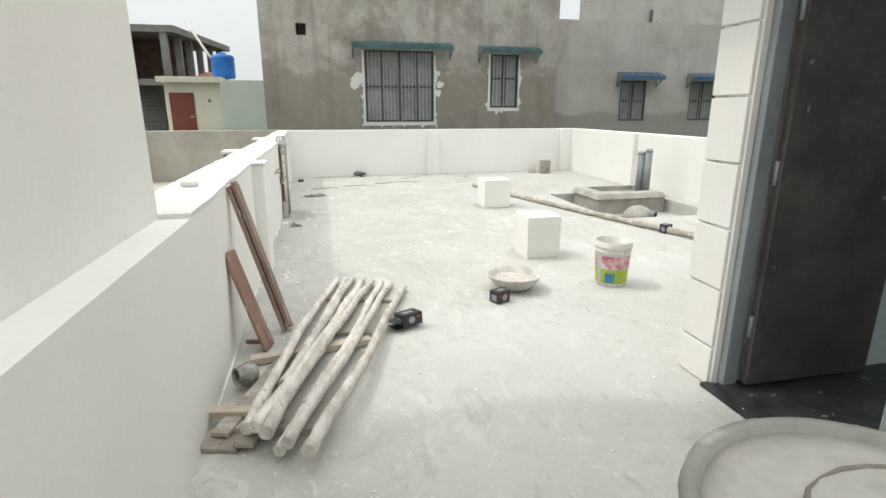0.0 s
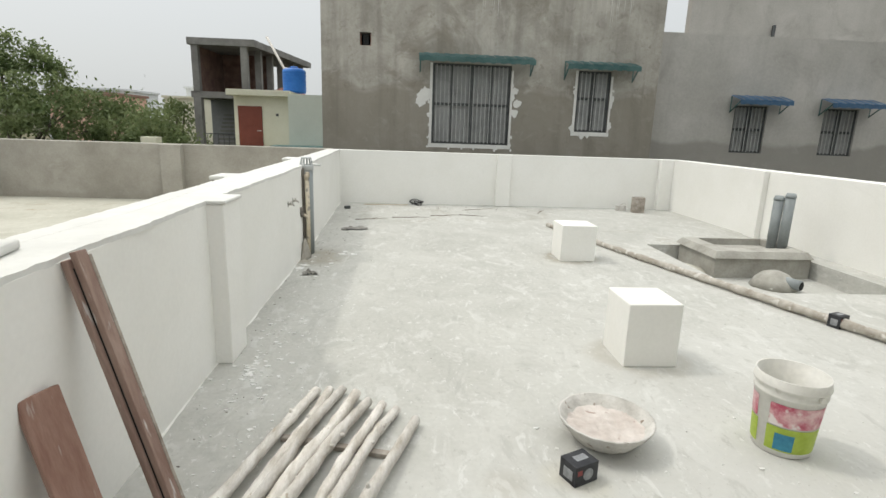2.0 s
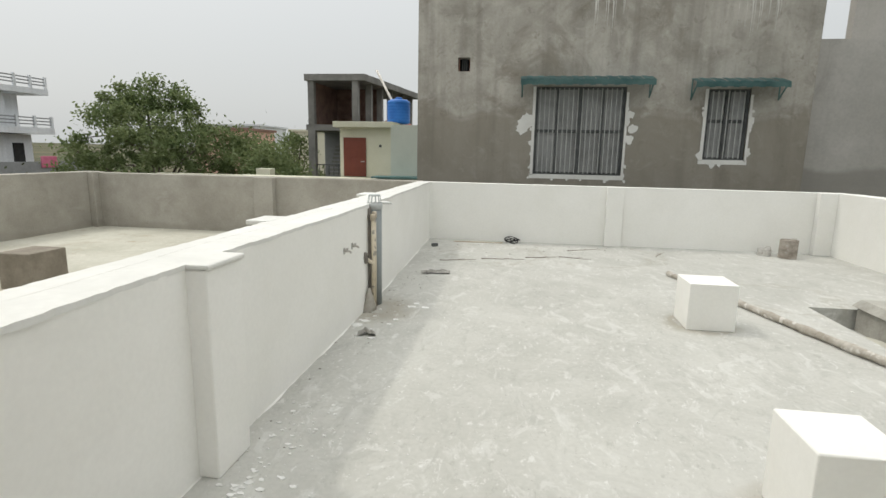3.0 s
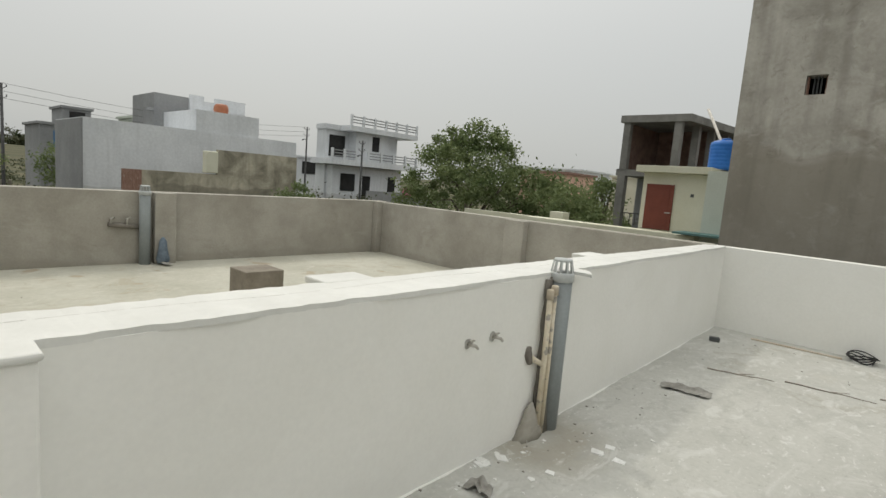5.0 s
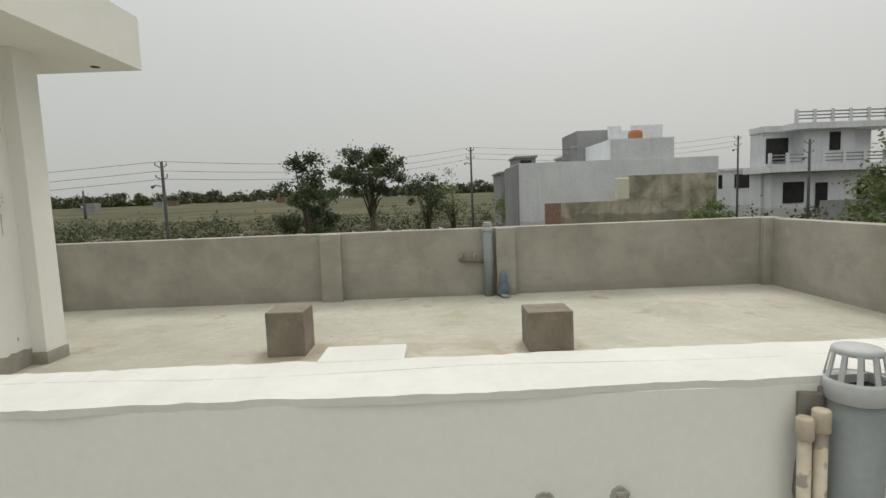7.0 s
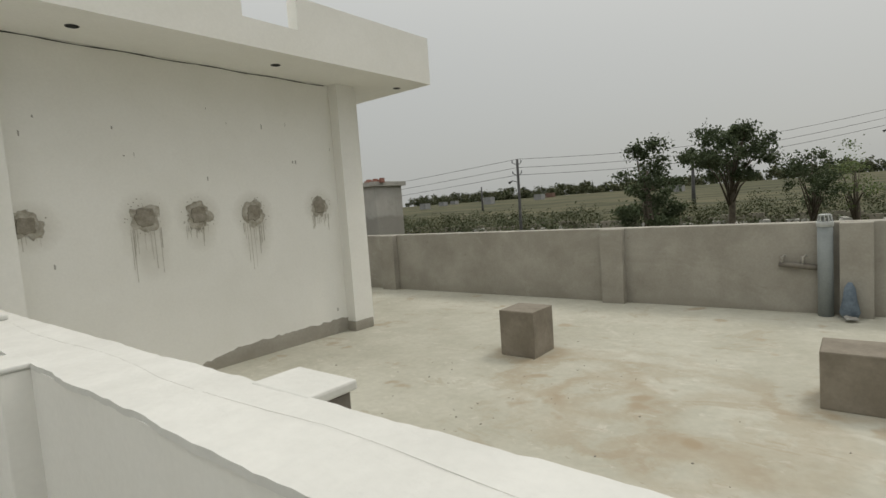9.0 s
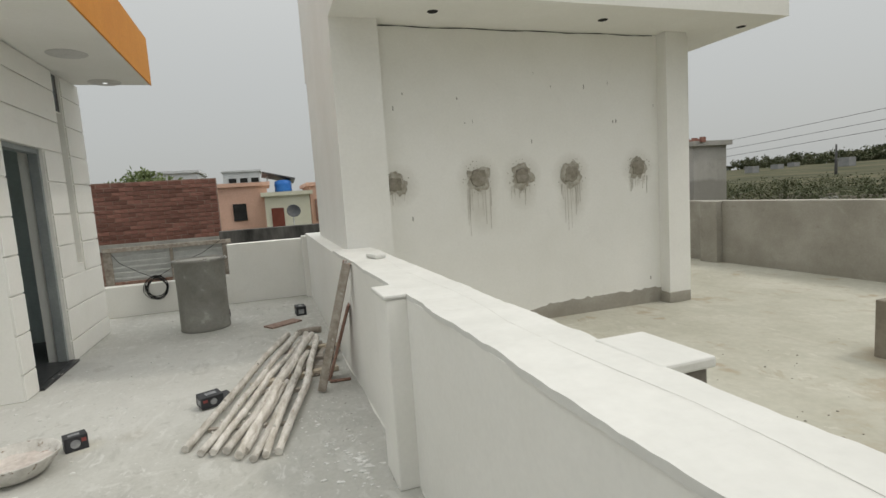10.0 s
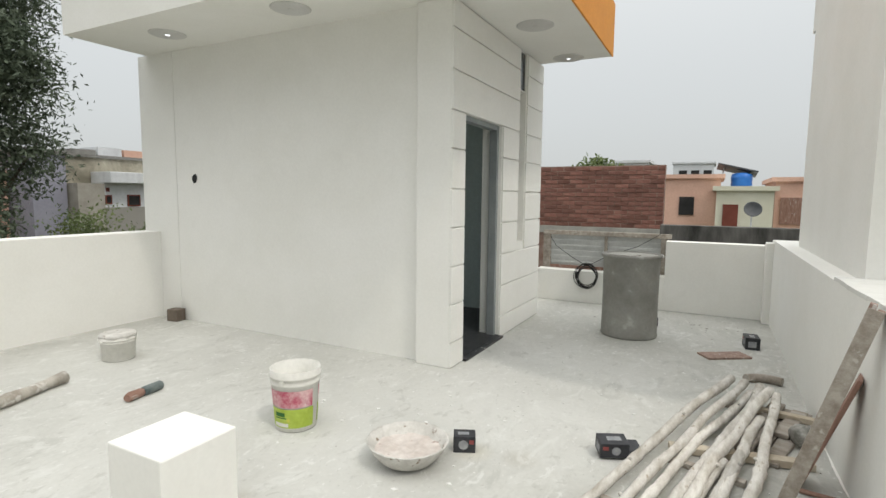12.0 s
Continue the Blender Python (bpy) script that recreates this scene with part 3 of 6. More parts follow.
# plaster pilasters on the terrace side and the neighbour's side
for name, spec, m in (("pilaster", (0.12, 5.02, 0, 0.248, 5.29, TOP - 0.02), M_WHITE), ("pilaster_cap", (0.12, 5.012, TOP - 0.02, 0.262, 5.298, TOP + 0.002), M_COPING),
                      ("pilaster", (-0.30, 6.36, -0.02, -0.155, 6.6, TOP - 0.03), M_CEMENT_DARK), ("pilaster_cap", (-0.315, 6.34, TOP - 0.03, -0.14, 6.615, TOP + 0.002), M_COPING),
                      ("pilaster", (-0.3, 8.75, -0.02, -0.16, 9.0, TOP - 0.03), M_CEMENT_DARK), ("pilaster_cap", (-0.315, 8.73, TOP - 0.03, -0.15, 9.02, TOP + 0.002), M_COPING)):
    part(name, boxes(spec, bevel=0.008), m, wall_shared)
bm = bmesh.new()
ragged_strip(bm, [(0.3, 7.89), (0.22, 8.01)], [(0.06, 7.89), (0.06, 8.01)], TOP - 0.018, TOP + 0.001, 0.006, 0.05)
part("coping_lip", bm, M_COPING, wall_shared)

# ---- far, right and back parapets ----
far = solo("wall_far", boxes(), M_WHITE, "white-painted parapet wall at the terrace end", "wall", kind="structure")
bm = bmesh.new()
prism(bm, [(-0.2, 11.72), (6.4, 11.72), (6.4, 11.95), (-0.2, 11.95)], 0, [0.948, 0.94, 0.94, 0.948])
far.data = mesh_of("wall_far", bm, M_WHITE)
part("pilaster", boxes((2.86, 11.64, 0, 3.12, 11.72, 0.946), bevel=0.006), M_WHITE, far)
part("pilaster", boxes((5.93, 11.61, 0, 6.2, 11.72, 0.942), bevel=0.006), M_WHITE, far)
right = solo("wall_right", boxes(), M_WHITE, "white-painted parapet wall along the terrace side", "wall", kind="structure")
bm = bmesh.new()
prism(bm, [(6.33, 2.7), (6.63, 2.7), (6.48, 11.715), (6.17, 11.715)], 0, [0.965, 0.965, 0.938, 0.938])
right.data = mesh_of("wall_right", bm, M_WHITE)
part("pilaster", boxes((6.14, 9.05, 0, 6.28, 9.3, 0.95), bevel=0.006), M_WHITE, right)
back = solo("wall_back", boxes((0.0, -0.65, 0, 1.315, -0.45, 0.866), (1.315, -0.65, 0, 2.95, -0.45, 0.42), bevel=0.006), M_WHITE, "white-painted low back parapet with a stepped top", "wall", kind="structure")
part("pilaster", boxes((0.09, -0.45, 0, 0.275, -0.26, 0.91), bevel=0.006), M_WHITE, back)

# ---- neighbour's bare cement parapets ----
west = solo("wall_neighbour_west", boxes((-6.63, -0.8, -0.02, -6.4, 11.76, 0.985), bevel=0.01), M_CEMENT, "bare grey cement parapet wall with pilasters", "wall", kind="structure")
for y0, y1 in ((0.68, 1.02), (4.92, 5.22), (7.5, 7.78), (11.45, 11.76)):
    part("pilaster", boxes((-6.4, y0, -0.02, -6.28, y1, 0.98), bevel=0.008), M_CEMENT, west)
west.location = (0.16, 0.075, -0.005)
north = solo("wall_neighbour_north", boxes((-6.63, 11.76, -0.02, -0.24, 11.99, 0.98), bevel=0.01), M_CEMENT, "bare grey cement parapet wall across the neighbour's roof", "wall", kind="structure")
part("pilaster", boxes((-3.15, 11.62, -0.02, -2.8, 11.76, 0.975), bevel=0.008), M_CEMENT, north)
north.location = (0.1, -0.1, -0.018)
solo("wall_neighbour_south", boxes((-6.24, -0.72, -0.02, -4.0, -0.52, 0.98), bevel=0.01), M_CEMENT, "bare grey cement parapet behind the stair tower", "wall", kind="structure")

# ---- stair cabin of the terrace ----
def cabin():
    X0, X1, Y0, Y1, H = 2.65, 6.6, 0.5, 2.75, 2.89
    w = thing("stair_cabin", pose(0, 0, 0), "white-painted stair cabin with grooved door side", "cabin", kind="structure")
    th = 0.2
    part("wall", boxes((X0 + 0.3, Y1 - th, 0, X1, Y1, H)), M_WHITE, w)
    # openings in the end and back walls are added, out of view, to brighten the stairwell
    part("wall", boxes((X1 - th, Y0, 0, X1, 0.85, H), (X1 - th, 2.35, 0, X1, Y1 - th, H), (X1 - th, 0.85, 0, X1, 2.35, 0.5), (X1 - th, 0.85, 2.65, X1, 2.35, H)), M_WHITE, w, "white end wall with an unseen opening added for light")
    part("wall", boxes((X0 + th, Y0, 0, 4.2, Y0 + th, H), (6.2, Y0, 0, X1 - th, Y0 + th, H), (4.2, Y0, 0, 6.2, Y0 + th, 0.4), (4.2, Y0, 2.7, 6.2, Y0 + th, H)), M_WHITE, w, "white back wall with an unseen opening added to light the stairwell")
    part("wall", boxes((X0, Y0, 0, X0 + th, 1.06, H), (X0, 1.27, 0, X0 + th, 1.74, H), (X0, 1.06, 0, X0 + th, 1.27, 0.92), (X0 + 0.075, 1.06, 0.92, X0 + th, 1.27, 2.5),
                       (X0, 1.74, 2.06, X0 + th, 2.57, H), (X0, 2.57, 0, X0 + th, Y1, H)), M_WHITE, w, "white wall with a door opening and a tall slot")
    part("corner_column", boxes((X0, Y1 - 0.02, 0, X0 + 0.31, Y1 + 0.07, H), bevel=0.006), M_WHITE, w)
    part("corner_column", boxes((6.02, Y1, 0, X1, Y1 + 0.006, H), bevel=0.006), M_WHITE, w)
    # cladding courses on the door side, parted by grooves
    lines = [0.0, 0.21, 0.52, 0.83, 1.14, 1.445, 1.76, 2.055, 2.36, 2.67, 2.885]
    for z0, z1 in zip(lines, lines[1:]):
        spans = [(2.585, Y1 + 0.07)] if z1 < 2.06 else [(1.285, Y1 + 0.07)]
        if z1 < 2.06:
            spans.append((1.285, 1.73))
        spans.append((Y0, 1.045))
        if z1 < 0.93:
            spans[-2:] = [(Y0, 1.73)]
        for y0, y1 in spans:
            part("cladding_panel", boxes((X0 - 0.016, y0, z0 + 0.006, X0, y1, z1 - 0.006), bevel=0.004), M_WHITE, w)
    # dark strip stands in for the shade deep in the slot
    part("slot_shade", boxes((X0 + 0.066, 1.09, 0.93, X0 + 0.074, 1.13, 2.48), bevel=0.002), M_IRON, w, "dark strip painted as shade on the slot's back")
    part("ventilator_pane", boxes((X0 + 0.02, 1.06, 2.5, X0 + 0.035, 1.27, H - 0.01)), M_VENT_GLASS, w, "dark ventilator glass")
    part("slot_reveal", boxes((X0 + 0.01, 1.06, 2.485, X0 + 0.075, 1.27, 2.5)), M_WHITE, w)
    part("room_floor", boxes((X0, 0.7, 0.004, X1 - th, Y1 - th, 0.03)), M_GRANITE, w, "black granite landing")
    part("threshold", boxes((X0 - 0.05, 1.72, 0.0, X0 + 0.02, 2.59, 0.022), bevel=0.004), M_GRANITE, w, "black granite sill with white flecks")
    part("room_lining", boxes((X0 + th, 0.7, 0.03, 4.15, 0.71, H), (X0 + 0.32, Y1 - th - 0.01, 0.03, X1 - th - 0.01, Y1 - th, H)), M_INNER, w, "blue-grey painted stairwell walls")
    bm = bmesh.new()
    rim = [0.038 * (1 + 0.16 * math.sin(3.1 * k) + 0.1 * math.cos(5.3 * k)) for k in range(16)]
    lo = [bm.verts.new((5.73 + q * math.cos(k * math.pi / 8), Y1 - 0.01, 1.55 + 1.25 * q * math.sin(k * math.pi / 8))) for k, q in enumerate(rim)]
    hi = [bm.verts.new((v.co.x, Y1 + 0.004, v.co.z)) for v in lo]
    bm.faces.new(hi)
    for k in range(16):
        bm.faces.new((lo[k], lo[(k + 1) % 16], hi[(k + 1) % 16], hi[k]))
    part("conduit_hole", bm, M_VOID, w, "chipped dark conduit hole")
    # overhanging roof with orange edge
    part("ceiling_slab", boxes((1.872, 0.58, H, 6.45, 3.58, 3.42)), M_WHITE, w, "white overhanging roof slab")
    part("orange_edge", boxes((1.857, 0.58, H - 0.004, 1.872, 3.58, 3.42)), M_ORANGE, w, "bright orange painted roof edge")
    return w


cabin()

# door: black leaf swung into the stairwell
d = thing("door_1", pose(2.65, 0, 0), "black sheet-steel door swung open into the stairwell", "door", kind="structure")
part("door_frame", boxes((0.03, 2.525, 0.022, 0.11, 2.57, 2.06), (0.03, 1.74, 0.022, 0.11, 1.785, 2.06), (0.03, 1.785, 2.015, 0.11, 2.525, 2.06), bevel=0.004), M_PIPE, d, "grey steel door frame")
leaf = part("door_leaf", boxes((0.12, 2.475, 0.045, 0.86, 2.515, 2.01), bevel=0.004), M_DOOR, d)
for z in (0.3, 1.05, 1.75):
    bm = bmesh.new()
    tube(bm, [(0.115, 2.5, z), (0.115, 2.5, z + 0.11)], 0.011, 8)
    part("hinge", bm, M_PIPE, d)
bm = bmesh.new()
tube(bm, [(0.7, 2.455, 0.98), (0.7, 2.43, 0.98), (0.7, 2.43, 1.14), (0.7, 2.455, 1.14)], 0.008, 8)
part("door_handle", bm, M_STEEL, leaf)


M_LAMP_PLATE = mat("lamp_plate", (0.55, 0.55, 0.53), (0.62, 0.62, 0.6), 3, 0.5, 0)


def downlight(x, y, z, lit):
    t = thing("ceiling_light", pose(x, y, z), "round white recessed lamp in the roof soffit", "lamp", "soffit lamps")
    bm = bmesh.new()
    lathe(bm, [(0.05, -0.010), (0.15, -0.008), (0.165, -0.002), (0.165, 0.0)], 28)
    part("rim", bm, M_LAMP_PLATE, t)
    bm = bmesh.new()
    lathe(bm, [(0.022, -0.013), (0.024, -0.009)], 16, True, True)
    part("lens", bm, M_LAMP if lit else M_LAMP_PLATE, t, "small lit lens" if lit else "small unlit lens")


for x, y, lit in ((2.3, 1.9, False), (2.3, 0.72, True), (3.95, 3.16, False), (5.5, 3.16, True)):
    downlight(x, y, 2.89, lit)


# ---- neighbour's stair tower ----
def tower():
    w = thing("stair_tower", pose(0, 0, 0), "white stair tower with raw cement patches", "tower", kind="structure")
    XA, XB, YF, S, T = 0.06, -4.0, 2.73, 2.99, 3.56
    part("wall", boxes((XB, YF - 0.22, -0.02, XA, YF, S)), M_WHITE, w)
    part("wall", boxes((XA - 0.22, 0.35, TOP, XA, YF - 0.22, S), (XA - 0.22, 0.35, -0.02, XA - 0.003, YF - 0.22, TOP)), M_WHITE, w)
    part("wall", boxes((XB, 0.35, -0.02, XB + 0.22, YF - 0.22, S), (XB + 0.22, 0.35, -0.02, XA - 0.22, 0.55, S)), M_WHITE, w)
    part("corner_column", boxes((-0.37, YF, -0.02, XA, 2.88, S), bevel=0.001), M_WHITE, w)
    part("corner_column", boxes((-3.84, YF - 0.01, 0.1, -3.56, 2.875, S), bevel=0.006), M_WHITE, w)
    part("roof_slab", boxes((-4.58, 0.2, S, XA, 3.5, S + 0.12)), M_WHITE, w, "white overhanging roof slab")
    part("fascia", boxes((-2.02, 3.35, S + 0.12, XA, 3.5, T + 0.6), (-4.58, 3.35, S + 0.12, -2.61, 3.5, T), (-2.61, 3.35, S + 0.12, -2.02, 3.5, 3.24)), M_WHITE, w, "white roof parapet with a square gap")
    part("side_parapet", boxes((XA - 0.15, 0.2, S + 0.12, XA, 3.35, T + 0.6), (-4.58, 0.2, S + 0.12, -4.43, 3.35, T)), M_WHITE, w)
    # bare skirting with a ragged top
    bm = bmesh.new()
    rnd = random.Random(8)
    n = 44
    pts = [(-1.45 - i * (2.12 / n), max(0.0, (0.02 + 0.13 * min(1.0, i / 14) + rnd.uniform(-0.014, 0.014)))) for i in range(n + 1)]
    for (x0, z0), (x1, z1) in zip(pts, pts[1:]):
        q = [bm.verts.new(p) for p in ((x0, YF + 0.006, -0.02), (x1, YF + 0.006, -0.02), (x1, YF + 0.006, z1), (x0, YF + 0.006, z0), (x0, YF, z0), (x1, YF, z1))]
        bm.faces.new(q[:4])
        bm.faces.new((q[3], q[2], q[5], q[4]))
    part("skirting", bm, M_CEMENT, w, "bare cement skirting with ragged edge")
    part("column_foot", boxes((-3.85, YF, -0.02, -3.55, 2.885, 0.1), bevel=0.006), M_CEMENT, w, "bare cement foot")
    # five filled scaffold holes with drips
    for k, (x, z, s) in enumerate(((-0.462, 1.515, 0.10), (-1.325, 1.53, 0.125), (-1.818, 1.528, 0.12), (-2.405, 1.517, 0.125), (-3.268, 1.547, 0.12))):
        rnd = random.Random(20 + k)
        bm = bmesh.new()
        rim = []
        for i in range(30):
            a = 2 * math.pi * i / 30
            r = s * (1.02 + 0.45 * noise.noise(Vector((math.cos(a) * 1.6, math.sin(a) * 1.6, 7.0 * k + 0.3))) + 0.3 * noise.noise(Vector((math.cos(a) * 5, math.sin(a) * 5, 3.0 * k + 0.7))))
            if k == 0:
                rim.append(bm.verts.new((min(-0.375, x + r * math.cos(a)), YF + 0.004, z + r * math.sin(a))))
            else:
                rim.append(bm.verts.new((x + r * math.cos(a), YF + 0.004, z + r * math.sin(a))))
        mid = bm.verts.new((x, YF + 0.011, z))
        for i in range(30):
            bm.faces.new((rim[i], rim[(i + 1) % 30], mid))
        for i in range(22):
            a, r = rnd.uniform(0, 6.28), s * rnd.uniform(0.9, 1.45)
            px, pz, q = x + r * math.cos(a), z + r * math.sin(a), rnd.uniform(0.003, 0.009)
            if px < -0.39:
                bm.faces.new([bm.verts.new((px + q * math.cos(b), YF + 0.0045 + 0.0004 * i, pz + q * math.sin(b))) for b in (0, 1.4, 2.9, 4.5)])
        p = part("cement_patch", bm, M_PATCH, w, "rough grey cement patch splashed on white paint")
        bm = bmesh.new()
        ring = []
        for i in range(24):
            a = 2 * math.pi * i / 24
            sq = 1.0 / max(abs(math.cos(a)), abs(math.sin(a))) ** 0.6
            r = s * (0.66 * sq + 0.16 * noise.noise(Vector((math.cos(a) * 2.4, math.sin(a) * 2.4, 5.0 * k + 1.7))))
            ring.append((x + r * math.cos(a), z + r * math.sin(a)))
        low = [bm.verts.new((min(-0.376, u), YF + 0.004, w_)) for u, w_ in ring]
        top = [bm.verts.new((min(-0.377, x + (u - x) * 0.9), YF + 0.016, z + (w_ - z) * 0.9)) for u, w_ in ring]
        for i in range(24):
            j = (i + 1) % 24
            bm.faces.new((low[i], low[j], top[j], top[i]))
        bm.faces.new(top)
        part("filled_hole", bm, M_FILL, p)
        bm = bmesh.new()
        for i in range(17 if k else 6):
            dx, ln, wd = x + rnd.uniform(-1.1, 1.1) * s, rnd.uniform(0.05, 0.36 if k in (1, 3) else 0.14) * rnd.uniform(0.3, 1.6), rnd.uniform(0.0008, 0.0026)
            if dx < -0.39:
                box(bm, dx - wd, YF - 0.001, z - s - ln, dx + wd, YF + 0.001 + 0.0003 * i, z - s * 0.8)
        if bm.verts:
            part("drip", bm, M_DRIP, p)
        else:
            bm.free()
    bm = bmesh.new()
    rnd = random.Random(3)
    for x, z in ((-0.6, 2.35), (-1.15, 2.3), (-1.3, 2.07), (-1.22, 2.07), (-2.2, 2.42), (-2.6, 2.4), (-1.95, 1.85), (-2.9, 2.45), (-3.0, 2.04), (-2.96, 2.04), (-3.5, 2.2), (-0.62, 1.15), (-2.0, 2.55), (-0.5, 2.2), (-3.42, 0.25)):
        h, wd = rnd.uniform(0.015, 0.06), rnd.uniform(0.004, 0.018)
        bm.faces.new([bm.verts.new(p) for p in ((x, YF + 0.003, z), (x + wd, YF + 0.003, z + h * 0.2), (x + wd * 0.9, YF + 0.003, z + h), (x - wd * 0.2, YF + 0.003, z + h * 0.8))])
    part("paint_scar", bm, M_MORTAR, w, "small grey scars in the paint")
    bm = bmesh.new()
    tube(bm, [(-0.38 - i * 0.12, YF + 0.002, S - 0.012 + 0.004 * math.sin(i)) for i in range(27)], [0.004 + 0.002 * math.sin(i * 2.3) for i in range(27)], 5)
    part("ceiling_crack", bm, M_VOID, w, "dark crack under the soffit")
    for x in (-0.82, -2.58, -4.36):
        bm = bmesh.new()
        lathe(bm, [(0.045, -0.003), (0.05, 0.0)], 16)
        o = part("lamp_hole", bm, M_VOID, w, "round unlit lamp hole")
        o.location = (x, 3.12, S - 0.001)


tower()


# ---- plinth blocks ----
def block(x0, y0, x1, y1, z0, h, m, label, group):
    cx, cy = (x0 + x1) / 2, (y0 + y1) / 2
    bm = bmesh.new()
    box(bm, x0 - cx, y0 - cy, 0, x1 - cx, y1 - cy, h, bevel=0.007)
    for v in bm.verts:
        v.co += Vector((random.uniform(-1, 1), random.uniform(-1, 1), 0)) * 0.002
    solo("plinth_block", bm, m, label, "plinth", group=group, at=pose(cx, cy, z0))


block(2.573, 4.983, 2.905, 5.328, 0, 0.403, M_WHITE, "white-painted square plinth block on the terrace floor", "white plinth blocks")
block(2.925, 7.57, 3.31, 7.94, 0, 0.397, M_WHITE, "white-painted square plinth block beside the long bamboo", "white plinth blocks")
block(-3.85, 5.046, -3.47, 5.412, -0.02, 0.435, M_BLOCK := mat("brown_cement", (0.20, 0.175, 0.14), (0.29, 0.26, 0.215), 4, 0.92, 0.2, 40), "bare brown cement plinth block on the neighbour's roof", "bare plinth blocks")
block(-3.69, 7.54, -3.307, 7.965, -0.02, 0.375, M_BLOCK, "bare brown cement plinth block on the neighbour's roof", "bare plinth blocks")


# ---- pit, chamber and vent pipes ----
ch = thing("inspection_chamber", pose(0.075, 0.2, -0.2), "grey cement inspection chamber with open top in a pit", "chamber")
bm = bmesh.new()
box(bm, 4.7, 7.5, 0, 5.855, 8.31, 0.24)
part("body", bm, M_CHAMBER, ch)
bm = bmesh.new()
o, i_ = [(4.66, 7.46), (5.86, 7.46), (5.86, 8.34), (4.66, 8.34)], [(4.86, 7.66), (5.7, 7.66), (5.7, 8.2), (4.86, 8.2)]
lo = [bm.verts.new((x, y, 0.24)) for x, y in o]
mid = [bm.verts.new((x + (0.05 if k in (0, 3) else -0.05), y + (0.05 if k < 2 else -0.05), 0.315)) for k, (x, y) in enumerate(o)]
hi = [bm.verts.new((x, y, 0.325)) for x, y in i_]
dn = [bm.verts.new((x, y, 0.245)) for x, y in i_]
for k in range(4):
    j = (k + 1) % 4
    bm.faces.new((lo[k], lo[j], mid[j], mid[k]))
    bm.faces.new((mid[k], mid[j], hi[j], hi[k]))
    bm.faces.new((hi[k], hi[j], dn[j], dn[k]))
bm.faces.new(dn)
part("rim", bm, M_CHAMBER, ch, "sloped cement rim")
bm = bmesh.new()
for z in (0.25, 0.275):
    box(bm, 4.88, 7.72, z, 5.6, 7.74, z + 0.02)
part("lid_board", bm, M_WOOD, ch)
bm = bmesh.new()
lathe(bm, [(0.24, 0), (0.2, 0.08), (0.13, 0.15), (0.05, 0.18)], 14, True, True, 0.03)
hump = part("mortar_hump", bm, M_CHAMBER, ch, "heaped mortar round the drain")
hump.location = (5.2, 7.18, 0)
bm = bmesh.new()
tube(bm, [(5.2, 7.15, 0.1), (5.32, 6.93, 0.08)], 0.055, 14)
part("drain_pipe", bm, M_PIPE, ch)
bm = bmesh.new()
tube(bm, [(5.319, 6.931, 0.08), (5.323, 6.924, 0.08)], 0.045, 14)
part("pipe_mouth", bm, M_VOID, ch, "black open pipe mouth")
bm = bmesh.new()
lathe(bm, [(0.28, 0), (0.2, 0.05), (0.08, 0.09)], 12, True, True, 0.08)
sand = solo("sand_heap", bm, M_FLOOR_B, "small sand heap in the pit corner", "sand", at=pose(4.56, 7.95, -0.2))
for x, y, h in ((5.685, 8.07, 0.6), (5.765, 7.99, 0.64)):
    vp = thing("vent_pipe", pose(x, y, 0.125), "grey plastic vent pipe standing on the chamber", "pipe", "vent pipes")
    bm = bmesh.new()
    tube(bm, [(0, 0, -0.05), (0, 0, h - 0.05)], 0.055, 18)
    part("pipe", bm, M_PIPE, vp)
    bm = bmesh.new()
    tube(bm, [(0, 0, h - 0.05), (0, 0, h - 0.03), (0, 0, h)], [0.06, 0.06, 0.045], 18)
    part("cowl", bm, M_PIPE, vp)


# ---- rain pipe let into the shared parapet ----
def rain_pipe(x, y, z0, ztop, r, label):
    t = thing("rain_pipe", pose(x, y, z0), label, "pipe")
    h = ztop - z0
    bm = bmesh.new()
    tube(bm, [(0, 0, 0), (0, 0, h - 0.12)], r, 24)
    part("pipe", bm, M_PIPE, t)
    bm = bmesh.new()
    lathe(bm, [(r * 1.0, h - 0.135), (r * 1.1, h - 0.13), (r * 1.11, h - 0.088), (r * 1.03, h - 0.078), (r * 0.98, h - 0.08), (r * 0.98, h - 0.13)], 28, False)
    collar = part("cowl", bm, M_COWL, t, "pale grey slotted cowl")
    bm = bmesh.new()
    lathe(bm, [(r * 0.84, h - 0.016), (r * 0.82, h - 0.005), (r * 0.74, h), (r * 0.1, h + 0.002)], 28, True, True)
    part("cap", bm, M_COWL, collar)
    for k in range(11):
        a0, a1 = 2 * math.pi * (k - 0.17) / 11, 2 * math.pi * (k + 0.17) / 11
        bm = bmesh.new()
        ring = []
        for a, q in ((a0, 1.0), (a1, 1.0), (a1, 0.93), (a0, 0.93)):
            ring.append((bm.verts.new((r * 1.04 * q * math.cos(a), r * 1.04 * q * math.sin(a), h - 0.08)), bm.verts.new((r * 0.84 * q * math.cos(a), r * 0.84 * q * math.sin(a), h - 0.012))))
        for u in range(4):
            w = (u + 1) % 4
            bm.faces.new((ring[u][0], ring[w][0], ring[w][1], ring[u][1]))
        part("slat", bm, M_COWL, collar)
    bm = bmesh.new()
    lathe(bm, [(r * 0.9, h - 0.105), (r * 0.9, h - 0.103)], 16, True, True)
    part("dark_mouth", bm, M_VOID, collar)
    return t


